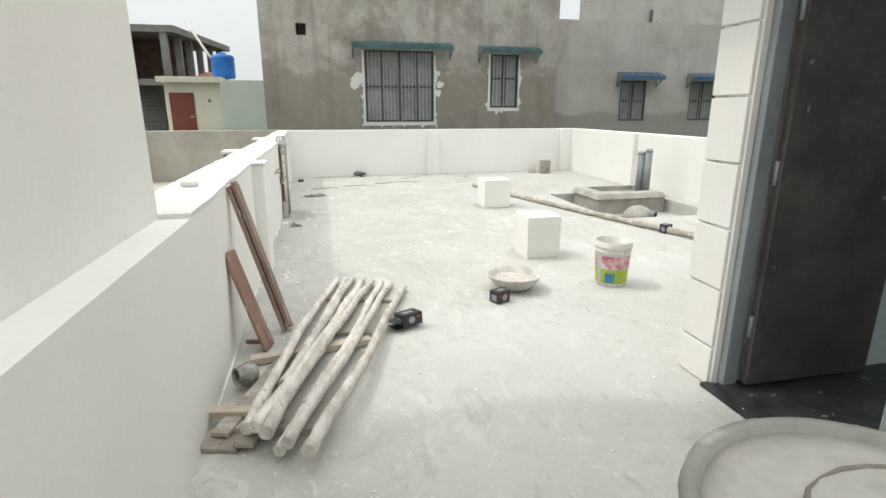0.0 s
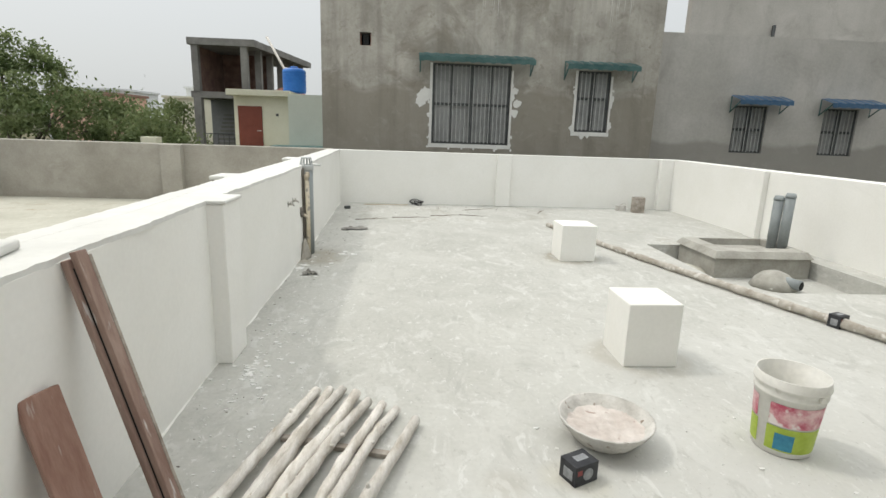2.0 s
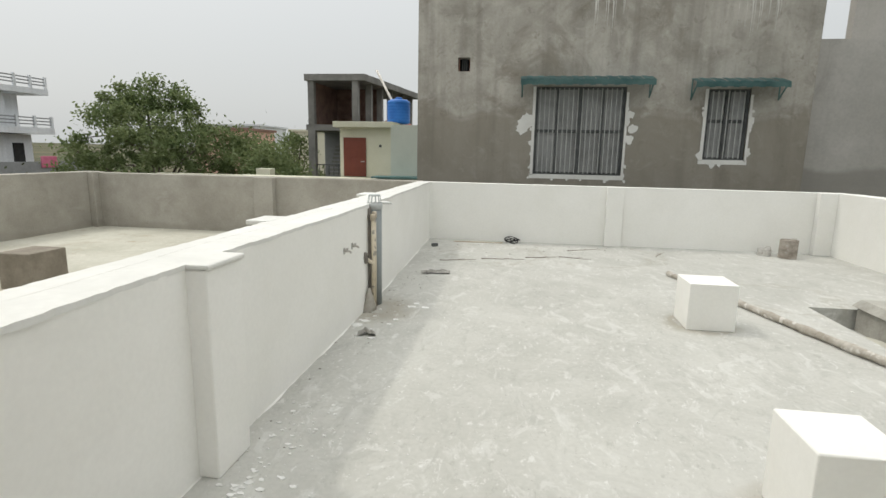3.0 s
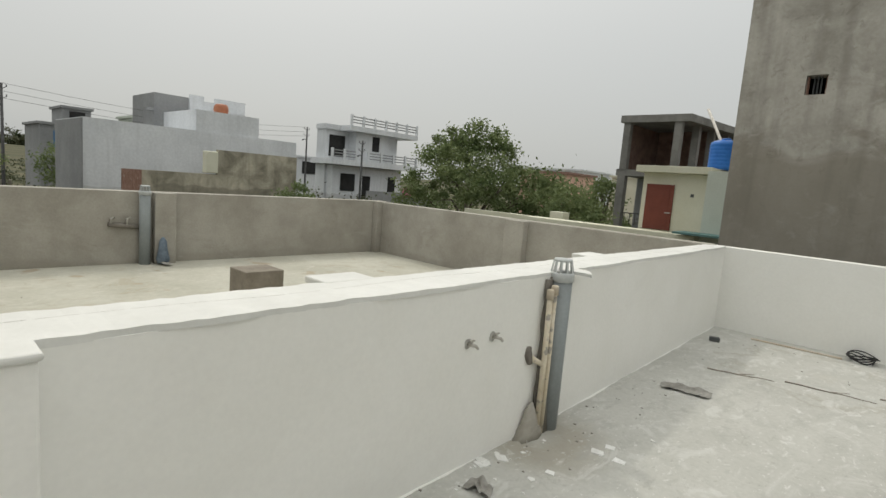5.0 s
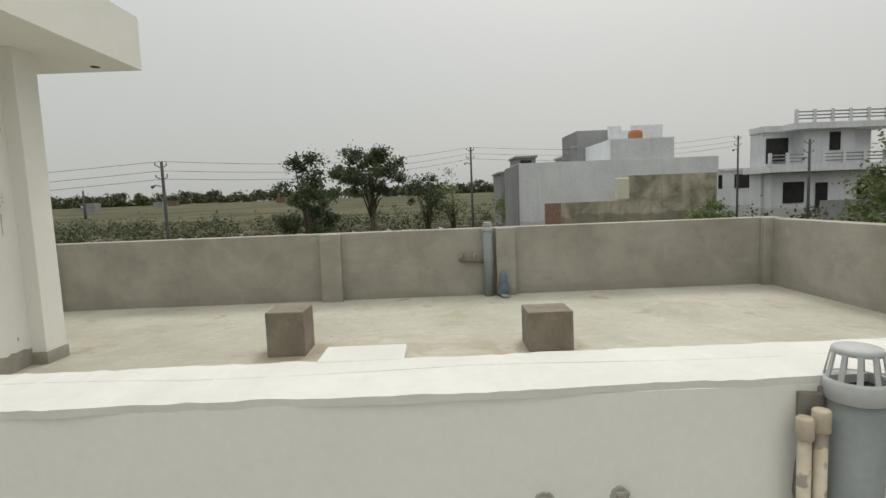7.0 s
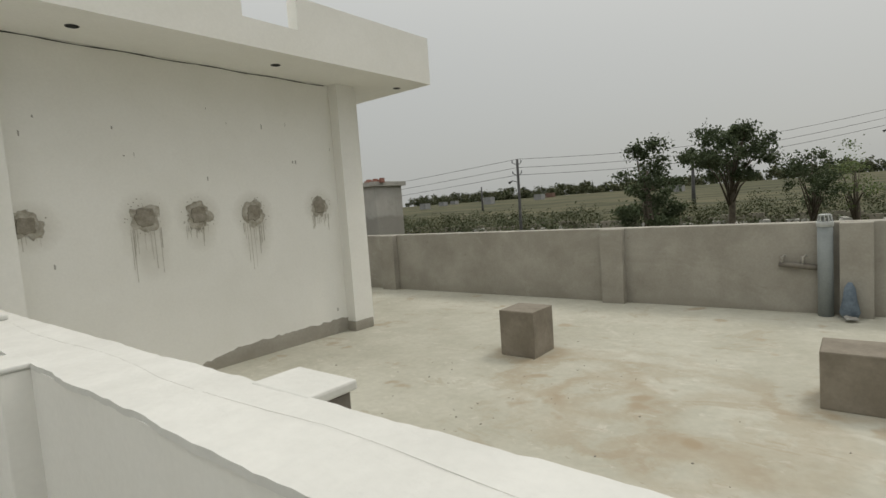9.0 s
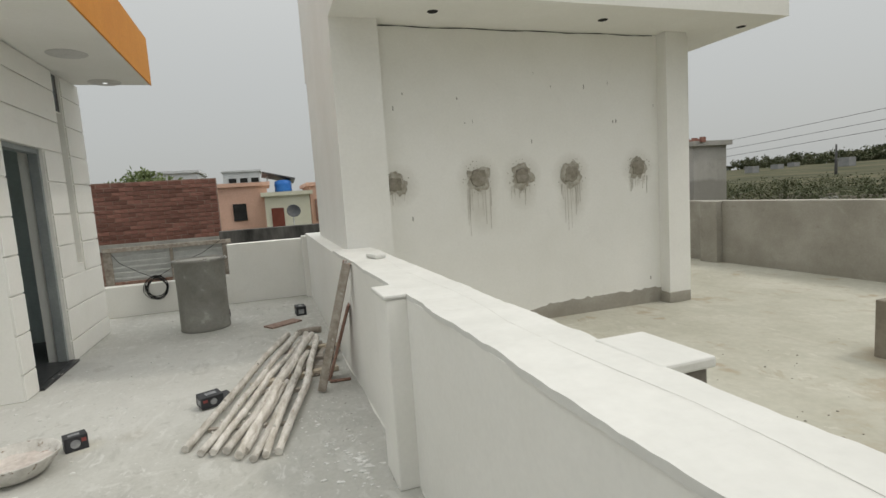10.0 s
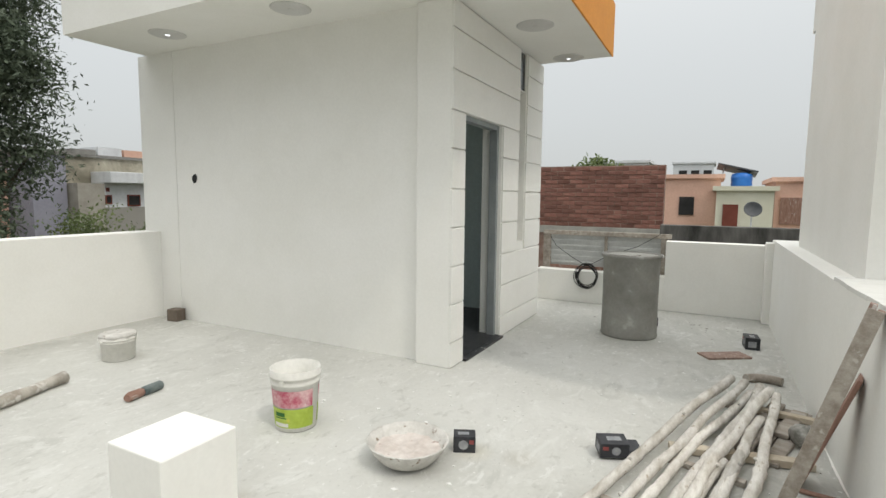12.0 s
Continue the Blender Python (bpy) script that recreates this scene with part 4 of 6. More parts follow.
rain_pipe(0.168, 7.772, 0, 1.04, 0.066, "grey plastic rain pipe with slotted cowl beside the parapet")
rain_pipe(-6.15, 7.455, -0.02, 1.072, 0.07, "grey plastic rain pipe on the bare parapet")
sp = thing("supply_pipes", pose(0.19, 7.63, 0), "two mortar-splashed cream water pipes with a tee", "pipe")
for k, (dx, dy, h) in enumerate(((0.0, 0.0, 0.872), (0.006, 0.036, 0.893))):
    bm = bmesh.new()
    tube(bm, [(dx, dy, 0), (dx + 0.004, dy, h * 0.5), (dx, dy, h - 0.05)], 0.016, 12)
    p = part("pipe", bm, M_CREAM_PIPE, sp)
    bm = bmesh.new()
    tube(bm, [(dx, dy, h - 0.055), (dx, dy, h - 0.006), (dx, dy, h)], [0.0215, 0.0215, 0.018], 16)
    part("end_cap", bm, M_SAW, p, "clean cream end cap")
bm = bmesh.new()
tube(bm, [(0, 0, 0.425), (-0.025, -0.06, 0.46), (-0.04, -0.11, 0.495)], 0.016, 12)
tee = part("tee", bm, M_CREAM_PIPE, sp)
bm = bmesh.new()
tube(bm, [(-0.03, -0.09, 0.44), (-0.045, -0.105, 0.49), (-0.045, -0.1, 0.54)], [0.015, 0.028, 0.018], 9, 0.4)
part("mortar_dab", bm, M_CEMENT_DARK, tee)
bm = bmesh.new()
tube(bm, [(0.135, 7.7, 0.0), (0.135, 7.705, 0.25), (0.135, 7.71, 0.6), (0.135, 7.72, 0.93)], [0.085, 0.05, 0.035, 0.025], 10, 0.35)
part("chase_filling", bm, M_CEMENT_DARK, wall_shared, "dark mortar in the pipe chase")
bm = bmesh.new()
tube(bm, [(0.147, 7.675 + 0.006 * math.sin(i * 2.1), 0.12 + 0.0665 * i) for i in range(13)], [0.034 + 0.005 * math.sin(i * 1.7) for i in range(13)], 9, 0.15)
bmesh.ops.scale(bm, vec=(0.45, 1, 1), space=Matrix.Translation((-0.147, 0, 0)), verts=bm.verts[:])
part("open_chase", bm, M_CEMENT_DARK, wall_shared, "dark ragged chase cut into the parapet")
bm = bmesh.new()
lathe(bm, [(0.13, 0), (0.1, 0.03), (0.07, 0.09), (0.045, 0.15), (0.015, 0.2)], 18, True, True, 0.03)
for v in bm.verts:
    k = 1 + 0.35 * noise.noise(v.co * 14)
    v.co.x *= 0.55 * k
    v.co.y *= 0.95 * k
heap = part("mortar_heap", bm, M_CEMENT, wall_shared, "grey mortar heaped round the pipe foot")
heap.location = (0.17, 7.58, 0)
for y, z in ((6.985, 0.652), (7.182, 0.658)):
    tp = thing("water_tap", pose(0.142, y, z), "dusty metal water tap sticking out of the parapet", "tap", "parapet taps")
    bm = bmesh.new()
    tube(bm, [(0, 0, 0), (0.03, 0.002, 0), (0.045, 0.012, -0.004), (0.052, 0.022, -0.018)], [0.012, 0.009, 0.008, 0.007], 10)
    part("spout", bm, M_STEEL, tp)
    bm = bmesh.new()
    tube(bm, [(0.028, 0, 0), (0.028, 0, 0.02)], 0.005, 8)
    box(bm, 0.023, -0.016, 0.018, 0.033, 0.016, 0.024)
    part("handle", bm, M_STEEL, tp)
    bm = bmesh.new()
    tube(bm, [(-0.006, 0, 0.0), (0.006, 0, 0)], [0.032, 0.024], 9, 0.3)
    part("mortar_ring", bm, M_MORTAR, tp)


# ---- bundle of eucalyptus poles ----
rnd = random.Random(11)
poles = [((0.39, 2.53), (0.79, 4.65), 0.105, 0.03, -0.03), ((0.50, 2.92), (0.855, 4.66), 0.075, 0.028, 0.02), ((0.58, 3.2), (0.92, 4.67), 0.065, 0.03, -0.015), ((0.70, 3.55), (0.965, 4.55), 0.045, 0.02, 0.02),
         ((0.42, 2.50), (1.0, 4.61), 0.125, 0.032, 0.025), ((0.47, 2.45), (1.075, 4.52), 0.12, 0.034, -0.035), ((0.52, 2.41), (1.145, 4.5), 0.06, 0.034, 0.012), ((0.565, 2.37), (1.215, 4.46), 0.12, 0.03, 0.005), ((0.65, 2.31), (1.30, 4.37), 0.115, 0.03, 0.012)]


def crooked_pole(ax, ay, bx, by, z0, z1, bow):
    """A barked scaffold pole: bowed, kinked at its knots, with chopped ends."""
    a, b = Vector((ax, ay, z0)), Vector((bx, by, z1))
    side = Vector((b.y - a.y, a.x - b.x, 0)).normalized()
    r0, ph = rnd.uniform(0.026, 0.031), rnd.uniform(0, 6.28)
    knots = [rnd.uniform(0.06, 0.94) for _ in range(7)]
    kinks = [(k, rnd.uniform(-0.014, 0.014)) for k in knots[:4]]
    path, radii = [], []
    n = 46
    for i in range(n):
        t = i / (n - 1)
        off = bow * math.sin(math.pi * t) + 0.006 * math.sin(ph + 9 * t) + sum(d * max(0.0, 1 - abs(t - k) / 0.16) for k, d in kinks)
        path.append(a.lerp(b, t) + side * off + Vector((0, 0, 0.004 * math.sin(ph + 13 * t))))
        radii.append(r0 * (1 - 0.2 * t) * (1 + 0.16 * sum(max(0.0, 1 - abs(t - k) / 0.022) for k in knots) + rnd.uniform(-0.07, 0.07)))
    bm = bmesh.new()
    tube(bm, path, radii, 14, 0.1)
    for k in knots[:2]:
        q, ang = path[int(k * (n - 1))], rnd.uniform(0, 6.28)
        d = side * math.cos(ang) + Vector((0, 0, abs(math.sin(ang))))
        tube(bm, [q, q + d * r0 * 1.25, q + d * r0 * 1.5], [0.011, 0.009, 0.006], 7, 0.2)
    solo("wooden_pole", bm, M_POLE, "crooked barkless pale wooden scaffold pole lying in a bundle", "pole", group="pole bundle")


for (ax, ay), (bx, by), z0, z1, bow in poles:
    crooked_pole(ax, ay, bx, by, z0, z1, bow)
# battens under the poles and boards beside them
for (x0, y0), (x1, y1), z, s in (((0.3, 3.27), (0.98, 3.4), 0.045, 0.04), ((0.33, 2.62), (0.72, 2.53), 0.045, 0.042), ((0.72, 4.2), (1.22, 4.06), 0.024, 0.022), ((0.62, 3.62), (1.0, 3.52), 0.03, 0.028), ((0.2, 2.72), (0.52, 2.66), 0.075, 0.035)):
    ln = math.hypot(x1 - x0, y1 - y0)
    solo("wood_batten", boxes((-ln / 2, -s * 0.8, 0, ln / 2, s * 0.8, s), bevel=0.004), M_SAW if x0 in (0.2, 0.3) else M_WOOD, "short sawn wood batten under the poles", "batten", group="battens",
         at=pose((x0 + x1) / 2 - 0.012, (y0 + y1) / 2 + 0.05, z - s, 0, 0, math.degrees(math.atan2(y1 - y0, x1 - x0))))
for k, (x0, y0, x1, y1, z) in enumerate(((0.23, 2.5, 0.5, 3.35, 0.0), (0.31, 2.48, 0.55, 3.2, 0.0), (0.38, 2.46, 0.62, 3.3, 0.03), (0.27, 2.56, 0.42, 3.0, 0.03))):
    ln = math.hypot(x1 - x0, y1 - y0)
    bm = bmesh.new()
    box(bm, -ln / 2, -0.042, 0, ln / 2, 0.042, 0.026, bevel=0.006)
    solo("wood_board", bm, M_WOOD, "rough weathered wood board on the floor", "board", group="loose boards", at=pose((x0 + x1) / 2 - 0.01, (y0 + y1) / 2 + 0.04, z, 0, 0, math.degrees(math.atan2(y1 - y0, x1 - x0))))
bm = bmesh.new()
tube(bm, [(-0.12 + 0.03 * i, 0.05 * ((i - 4) / 4) ** 2, 0.032) for i in range(9)], 0.033, 6)
solo("wood_offcut", bm, M_WOOD, "short curved wood offcut on the floor", "offcut", at=pose(0.42, 1.93, 0, 0, 0, 8))
solo("red_board", boxes((-0.2, -0.09, 0, 0.2, 0.09, 0.018), bevel=0.003), M_BOARD, "thin reddish board lying on the floor", "board", at=pose(0.665, 1.33, 0, 0, 0, 32))


def leaning(name, foot, head, width, thick, m, label, rail=False):
    """A board from foot to head, its width along the wall."""
    f, h = Vector(foot), Vector(head)
    zax = (h - f).normalized()
    yax = Vector((0.25, 1, 0))
    yax = (yax - zax * yax.dot(zax)).normalized()
    xax = yax.cross(zax)
    mtx = Matrix((xax, yax, zax)).transposed().to_4x4()
    mtx.translation = f
    t = thing(name, mtx, label, "board", "leaning boards")
    L = (h - f).length
    part("board", boxes((0, -width / 2, 0, thick, width / 2, L), bevel=0.004), m, t)
    if rail:
        part("rail", boxes((thick + 0.007, -width / 2 + 0.012, 0.02, thick * 2 + 0.007, width / 2 + 0.012, L + 0.02), bevel=0.003), m, t)
        part("back_board", boxes((0, width / 2 + 0.013, 0, thick * 2 + 0.007, width / 2 + 0.025, L), bevel=0.002), M_WOOD, t)
        # near-black strip darkens the gap between board and rail
        part("gap_fill", boxes((thick, -0.008, 0.03, thick + 0.007, 0.012, L - 0.03)), M_VOID, t)
    return t


leaning("shutter_board", (0.432, 3.755, 0.004), (0.176, 3.80, 0.937), 0.042, 0.026, M_BOARD, "tall red-brown board leaning on the parapet", True)
leaning("shutter_board", (0.362, 3.51, 0.004), (0.178, 3.585, 0.592), 0.13, 0.02, M_PLANK, "short flaking red-brown board leaning on the parapet")
bm = bmesh.new()
tube(bm, [(0.225, 3.62, 0.012), (0.385, 3.6, 0.012)], 0.012, 8)
solo("iron_rod", bm, M_PLANK, "short rusty rod beside the leaning boards", "rod")
# dented metal pot lying on its side
bm = bmesh.new()
lathe(bm, [(0.03, 0.0), (0.075, 0.012), (0.09, 0.06), (0.075, 0.11), (0.05, 0.13), (0.062, 0.15), (0.055, 0.15), (0.042, 0.13), (0.06, 0.1), (0.07, 0.06), (0.05, 0.02)], 20, True, True, 0.02)
solo("metal_pot", bm, mat("dirty_pot_metal", (0.20, 0.20, 0.18), (0.42, 0.41, 0.38), 12, 0.5, 0.2, 50, metal=0.4), "small dirty metal pot lying on its side", "pot", at=pose(0.35, 3.09, 0.068, 0, -80, 35) @ Matrix.Scale(0.72, 4))


# ---- buckets, basin ----
def bucket(x, y, r0, r1, h, label, printed, turn=0):
    t = thing("paint_bucket", pose(x, y, 0, 0, 0, turn), label, "bucket", "paint buckets")
    rr = lambda z: r0 + (r1 - r0) * z / h
    bm = bmesh.new()
    prof = [(r0 - 0.008, 0), (r0, 0.006), (rr(h * 0.76), h * 0.76), (rr(h * 0.77) + 0.006, h * 0.77), (rr(h * 0.8) + 0.006, h * 0.8), (rr(h * 0.81), h * 0.81), (rr(h * 0.87) + 0.001, h * 0.87),
            (rr(h * 0.88) + 0.009, h * 0.88), (rr(h * 0.91) + 0.009, h * 0.91), (rr(h * 0.92) + 0.002, h * 0.92), (r1 + 0.002, h), (r1 - 0.006, h), (rr(h * 0.5) - 0.008, h * 0.5), (r0 - 0.01, 0.02)]
    lathe(bm, prof, 36, True, True)
    body = part("body", bm, M_BUCKET, t)
    if printed:
        def band(name, z0, z1, a0, a1, m, off, lab=""):
            b = bmesh.new()
            k = max(2, int((a1 - a0) / 8))
            lo = [b.verts.new(((rr(z0) + off) * math.cos(radians(a0 + (a1 - a0) * i / k)), (rr(z0) + off) * math.sin(radians(a0 + (a1 - a0) * i / k)), z0)) for i in range(k + 1)]
            hi = [b.verts.new(((rr(z1) + off) * math.cos(radians(a0 + (a1 - a0) * i / k)), (rr(z1) + off) * math.sin(radians(a0 + (a1 - a0) * i / k)), z1)) for i in range(k + 1)]
            for i in range(k):
                b.faces.new((lo[i], lo[i + 1], hi[i + 1], hi[i])).smooth = True
            part(name, b, m, t, lab)
        band("label", h * 0.42, h * 0.7, 12, 166, M_PINK, 0.0012, "smeared pink label")
        band("label", h * 0.42, h * 0.7, 192, 346, M_PINK, 0.0012, "smeared pink label")
        band("label", h * 0.08, h * 0.40, 5, 170, M_LIME, 0.0012, "lime green label")
        band("label", h * 0.08, h * 0.40, 190, 350, M_LIME, 0.0012, "lime green label")
        band("print", h * 0.1, h * 0.32, 206, 240, M_LABEL_BLUE, 0.0022, "blue print")
        for z, a, b_ in ((0.27, 62, 92), (0.235, 60, 96)):
            band("print_bar", h * z, h * (z + (0.07 if z > 0.25 else 0.02)), a, b_, M_LABEL_DARK, 0.0022, "dark green print bar")
        band("print_bar", h * 0.1, h * 0.16, 55, 100, M_BUCKET, 0.0022, "white print bar")
        for i in range(6):
            band("print_bar", h * (0.12 + 0.035 * i), h * (0.135 + 0.035 * i), 296, 316 - (i % 3) * 5, M_LABEL_DARK, 0.0022, "dark print bar")
    for s in (-1, 1):
        bm = bmesh.new()
        tube(bm, [(0, s * (rr(h * 0.84)), h * 0.84), (0, s * (rr(h * 0.84) + 0.014), h * 0.84)], 0.014, 10)
        part("handle_lug", bm, M_BUCKET, body)
    return t


bucket(2.993, 4.185, 0.12, 0.146, 0.365, "white paint bucket with pink and green label, lid off", True, 12)
b2 = bucket(5.2, 3.94, 0.12, 0.135, 0.2, "squat cream bucket crusted with lime and a rag on its rim", False)
bm = bmesh.new()
lathe(bm, [(0.13, 0.19), (0.142, 0.2), (0.125, 0.225), (0.06, 0.228)], 18, True, True, 0.05)
part("crust", bm, M_BASIN, b2, "lime-crusted rag over the rim")
ba = thing("mortar_basin", pose(2.173, 4.235, 0), "shallow iron mortar basin of dried pinkish putty", "basin")
bm = bmesh.new()
lathe(bm, [(0.09, 0.0), (0.14, 0.02), (0.195, 0.085), (0.212, 0.114), (0.216, 0.122), (0.206, 0.122), (0.188, 0.088), (0.13, 0.03)], 40, True, True, 0.012)
part("bowl", bm, M_BASIN, ba)
bm = bmesh.new()
bmesh.ops.create_grid(bm, x_segments=26, y_segments=26, size=0.19)
for v in list(bm.verts):
    if v.co.length > 0.185:
        bm.verts.remove(v)
for v in bm.verts:
    v.co.z = 0.066 + 0.012 * noise.noise(v.co * 22) + 0.25 * v.co.length ** 2
part("putty", bm, M_PUTTY, ba, "lumpy dried putty")


# ---- small cartons ----
def carton(x, y, rz, w, dp, h, label, open_=False, tip=0):
    t = thing("lamp_carton", pose(x, y, 0 if not tip else 0.02, tip, 0, rz), label, "carton", "black cartons")
    body = part("body", boxes((-w / 2, -dp / 2, 0, w / 2, dp / 2, h), bevel=0.002), M_BOX, t)
    for s in (-1, 1):
        bm = bmesh.new()
        k = 12
        bm.faces.new([bm.verts.new((w * 0.05 + 0.3 * h * math.cos(6.283 * i / k), s * (dp / 2 + 0.001), h * 0.5 + 0.3 * h * math.sin(6.283 * i / k))) for i in range(k)])
        part("print", bm, M_BOX_PRINT, body, "pale round lamp print")
        part("print_bar", boxes((-w * 0.42, s * (dp / 2 + 0.0005) - 0.0005, h * 0.55, -w * 0.22, s * (dp / 2 + 0.0005) + 0.0005, h * 0.8)), M_BOX_RED, body, "red print bar")
        part("print_bar", boxes((s * (w / 2 + 0.0005) - 0.0005, -dp * 0.3, h * 0.2, s * (w / 2 + 0.0005) + 0.0005, dp * 0.25, h * 0.7)), M_BOX_PRINT, body, "pale print bar")
    part("print_bar", boxes((-w * 0.2, -dp * 0.15, h - 0.0002, w * 0.3, dp * 0.2, h + 0.001)), M_BOX_PRINT, body, "pale print bar")
    if open_:
        part("flap", boxes((w / 2, -dp / 2, h * 0.55, w / 2 + 0.07, dp / 2, h * 0.56)), M_BOX, t)
        part("flap", boxes((w / 2, -dp / 2, 0.0, w / 2 + 0.05, dp / 2, 0.003)), M_BOX, t)
    return t


carton(1.968, 3.972, 25, 0.12, 0.095, 0.09, "small black carton beside the mortar basin")
carton(1.237, 3.66, 205, 0.15, 0.11, 0.08, "torn-open black carton with loose flaps by the poles", True, 6)
carton(0.437, 0.88, 95, 0.19, 0.12, 0.11, "black carton lying near the back corner")
carton(4.54, 5.68, 20, 0.11, 0.09, 0.10, "black carton on the bamboo pole")
carton(1.34, 0.42, 10, 0.09, 0.09, 0.09, "small black carton behind the cement drum")
solo("brown_carton", boxes((-0.07, -0.06, 0, 0.07, 0.06, 0.13), bevel=0.006), mat("brown_card", (0.12, 0.095, 0.075), (0.18, 0.15, 0.12), 8, 0.85, 0.1), "small brown box standing by the cabin wall", "box", at=pose(6.0, 2.84, 0, 0, 0, 10))

# ---- long bamboo ----
def bamboo(p0, p1, r, label, joints=11, bend=0.05):
    a, b = Vector(p0), Vector(p1)
    side = Vector((b.y - a.y, a.x - b.x, 0)).normalized()
    path, radii = [], []
    for i in range(joints * 3 + 1):
        t = i / (joints * 3)
        path.append(a.lerp(b, t) + side * bend * math.sin(math.pi * t) + Vector((0, 0, 0.004 * math.sin(5 * t))))
        radii.append(r * (1.3 if i % 3 == 0 else 1.0) * (1 - 0.25 * t))
    bm = bmesh.new()
    tube(bm, path, radii, 12, 0.03)
    solo("bamboo_pole", bm, M_BAMBOO, label, "pole")


bamboo((4.97, 4.47, 0.04), (3.335, 9.66, 0.032), 0.036, "long weathered bamboo pole lying across the terrace", 13, -0.08)
M_GRIP = mat("dusty_green_black_grip", (0.06, 0.085, 0.085), (0.16, 0.19, 0.185), 16, 0.6, 0.2, 60)
bt = thing("paint_roller", pose(4.23, 4.35, 0.03, 0, 90, 98), "black-handled paint tool lying on the floor", "tool")
bm = bmesh.new()
tube(bm, [(0, 0, -0.15), (0, 0, -0.14), (0, 0, -0.02), (0, 0, 0.0)], [0.026, 0.032, 0.034, 0.03], 14)
part("grip", bm, M_GRIP, bt, "dark green-grey grip")
bm = bmesh.new()
tube(bm, [(0, 0, 0.0), (0, 0, 0.02), (0, 0, 0.1), (0, 0.01, 0.13)], [0.024, 0.031, 0.033, 0.024], 10, 0.1)
part("head", bm, M_PLANK, bt, "reddish worn end")
# tin and jars in the far corner
for x, y, r, h, label in ((5.43, 11.3, 0.12, 0.27, "rusty brown tin standing by the parapet corner"), (5.18, 11.46, 0.09, 0.1, "overturned grey tin by the parapet corner")):
    t = thing("paint_tin", pose(x, y, 0), label, "tin", "corner tins")
    bm = bmesh.new()
    lathe(bm, [(r, 0), (r * 1.03, 0.005), (r, 0.02), (r, h * 0.5), (r * 1.03, h * 0.52), (r, h * 0.54), (r, h - 0.01), (r * 1.03, h), (r * 0.96, h), (r * 0.95, h - 0.02)], 22, True, True)
    part("body", bm, M_WOOD if h > 0.2 else M_BASIN, t)
    bm = bmesh.new()
    tube(bm, [(r * math.cos(a), r * math.sin(a) * 0.3, h * 0.9 + 0.05 * math.sin(a * 2)) for a in [i * 0.52 for i in range(7)]], 0.004, 5)
    part("handle", bm, M_STEEL, t)


# ---- concrete drum near the door ----
dr = thing("cement_drum", pose(1.53, 0.935, 0), "upright grey cement ring drum with a sunk lid", "drum")
bm = bmesh.new()
lathe(bm, [(0.27, 0), (0.277, 0.012), (0.272, 0.03), (0.268, 0.42), (0.275, 0.79), (0.288, 0.802), (0.293, 0.815), (0.29, 0.83), (0.266, 0.83), (0.26, 0.815)], 48, True, True, 0.003)
part("body", bm, mat("smooth_grey_cement", (0.23, 0.225, 0.205), (0.33, 0.325, 0.30), 3, 0.85, 0.2, 40, speck=(6, 0.33, (0.42, 0.41, 0.39))), dr)
bm = bmesh.new()
lathe(bm, [(0.26, 0.80), (0.26, 0.816), (0.2, 0.819), (0.1, 0.817), (0.02, 0.818)], 40, False, True)
part("lid", bm, M_MORTAR, dr, "dusty cement lid")
bm = bmesh.new()
rnd = random.Random(5)
tube(bm, [(0.06 + 0.15 * math.cos(a), 0.05 + 0.1 * math.sin(a), 0.818) for a in [i * 0.33 for i in range(13)]], [rnd.uniform(0.002, 0.006) for _ in range(13)], 5)
part("lid_crack", bm, M_CEMENT_DARK, dr)
bm = bmesh.new()
tube(bm, [(-0.275, -0.03, 0.82), (-0.285, -0.05, 0.815), (-0.28, -0.09, 0.8)], [0.012, 0.018, 0.01], 7, 0.3)
part("lime_dab", bm, M_CHIP, dr)

# ---- old grille leaning behind the back wall ----
g = thing("steel_grille", pose(-0.03, -0.68, 0.42), "old wood-framed steel grille standing on the low back wall", "grille")
for s in ((2.85, -0.03, 0, 2.95, 0.03, 0.52), (2.08, -0.025, 0, 2.12, 0.025, 0.5), (1.34, -0.03, -0.12, 1.42, 0.03, 0.52)):
    part("frame_post", boxes(s, bevel=0.004), M_WOOD, g)
part("frame_rail", boxes((1.3, -0.035, 0.46, 2.95, 0.035, 0.52), bevel=0.004), M_WOOD, g)
part("frame_rail", boxes((1.42, -0.02, 0.0, 2.85, 0.02, 0.04), bevel=0.004), M_PLANK, g)
for k in range(5):
    part("bar", boxes((1.42, -0.01, 0.08 + 0.075 * k, 2.85, 0.01, 0.1 + 0.075 * k)), M_GALV, g)
part("sheet", boxes((1.42, -0.018, 0.04, 2.85, -0.014, 0.46)), M_GALV, g, "dull grey sheet behind the bars")
# cable coil on the back wall
ca = thing("cable_coil", pose(2.26, -0.44, 0.365), "black cable coil hanging on the low back wall", "cable")
rnd = random.Random(9)
for k in range(9):
    r, ox, oz = rnd.uniform(0.11, 0.16), rnd.uniform(-0.02, 0.02), rnd.uniform(-0.03, 0.03)
    bm = bmesh.new()
    tube(bm, [(ox + r * 0.92 * math.cos(a), 0.012 + 0.03 * rnd.random(), oz + r * math.sin(a)) for a in [i * 2 * math.pi / 24 for i in range(25)]], 0.005, 5)
    part("loop", bm, M_CABLE, ca)
bm = bmesh.new()
tube(bm, [(0.0, 0.02, 0.13), (0.2, 0.02, 0.24), (0.42, 0.0, 0.38), (0.5, -0.02, 0.5)], 0.005, 5)
part("lead", bm, M_CABLE, ca)
bm = bmesh.new()
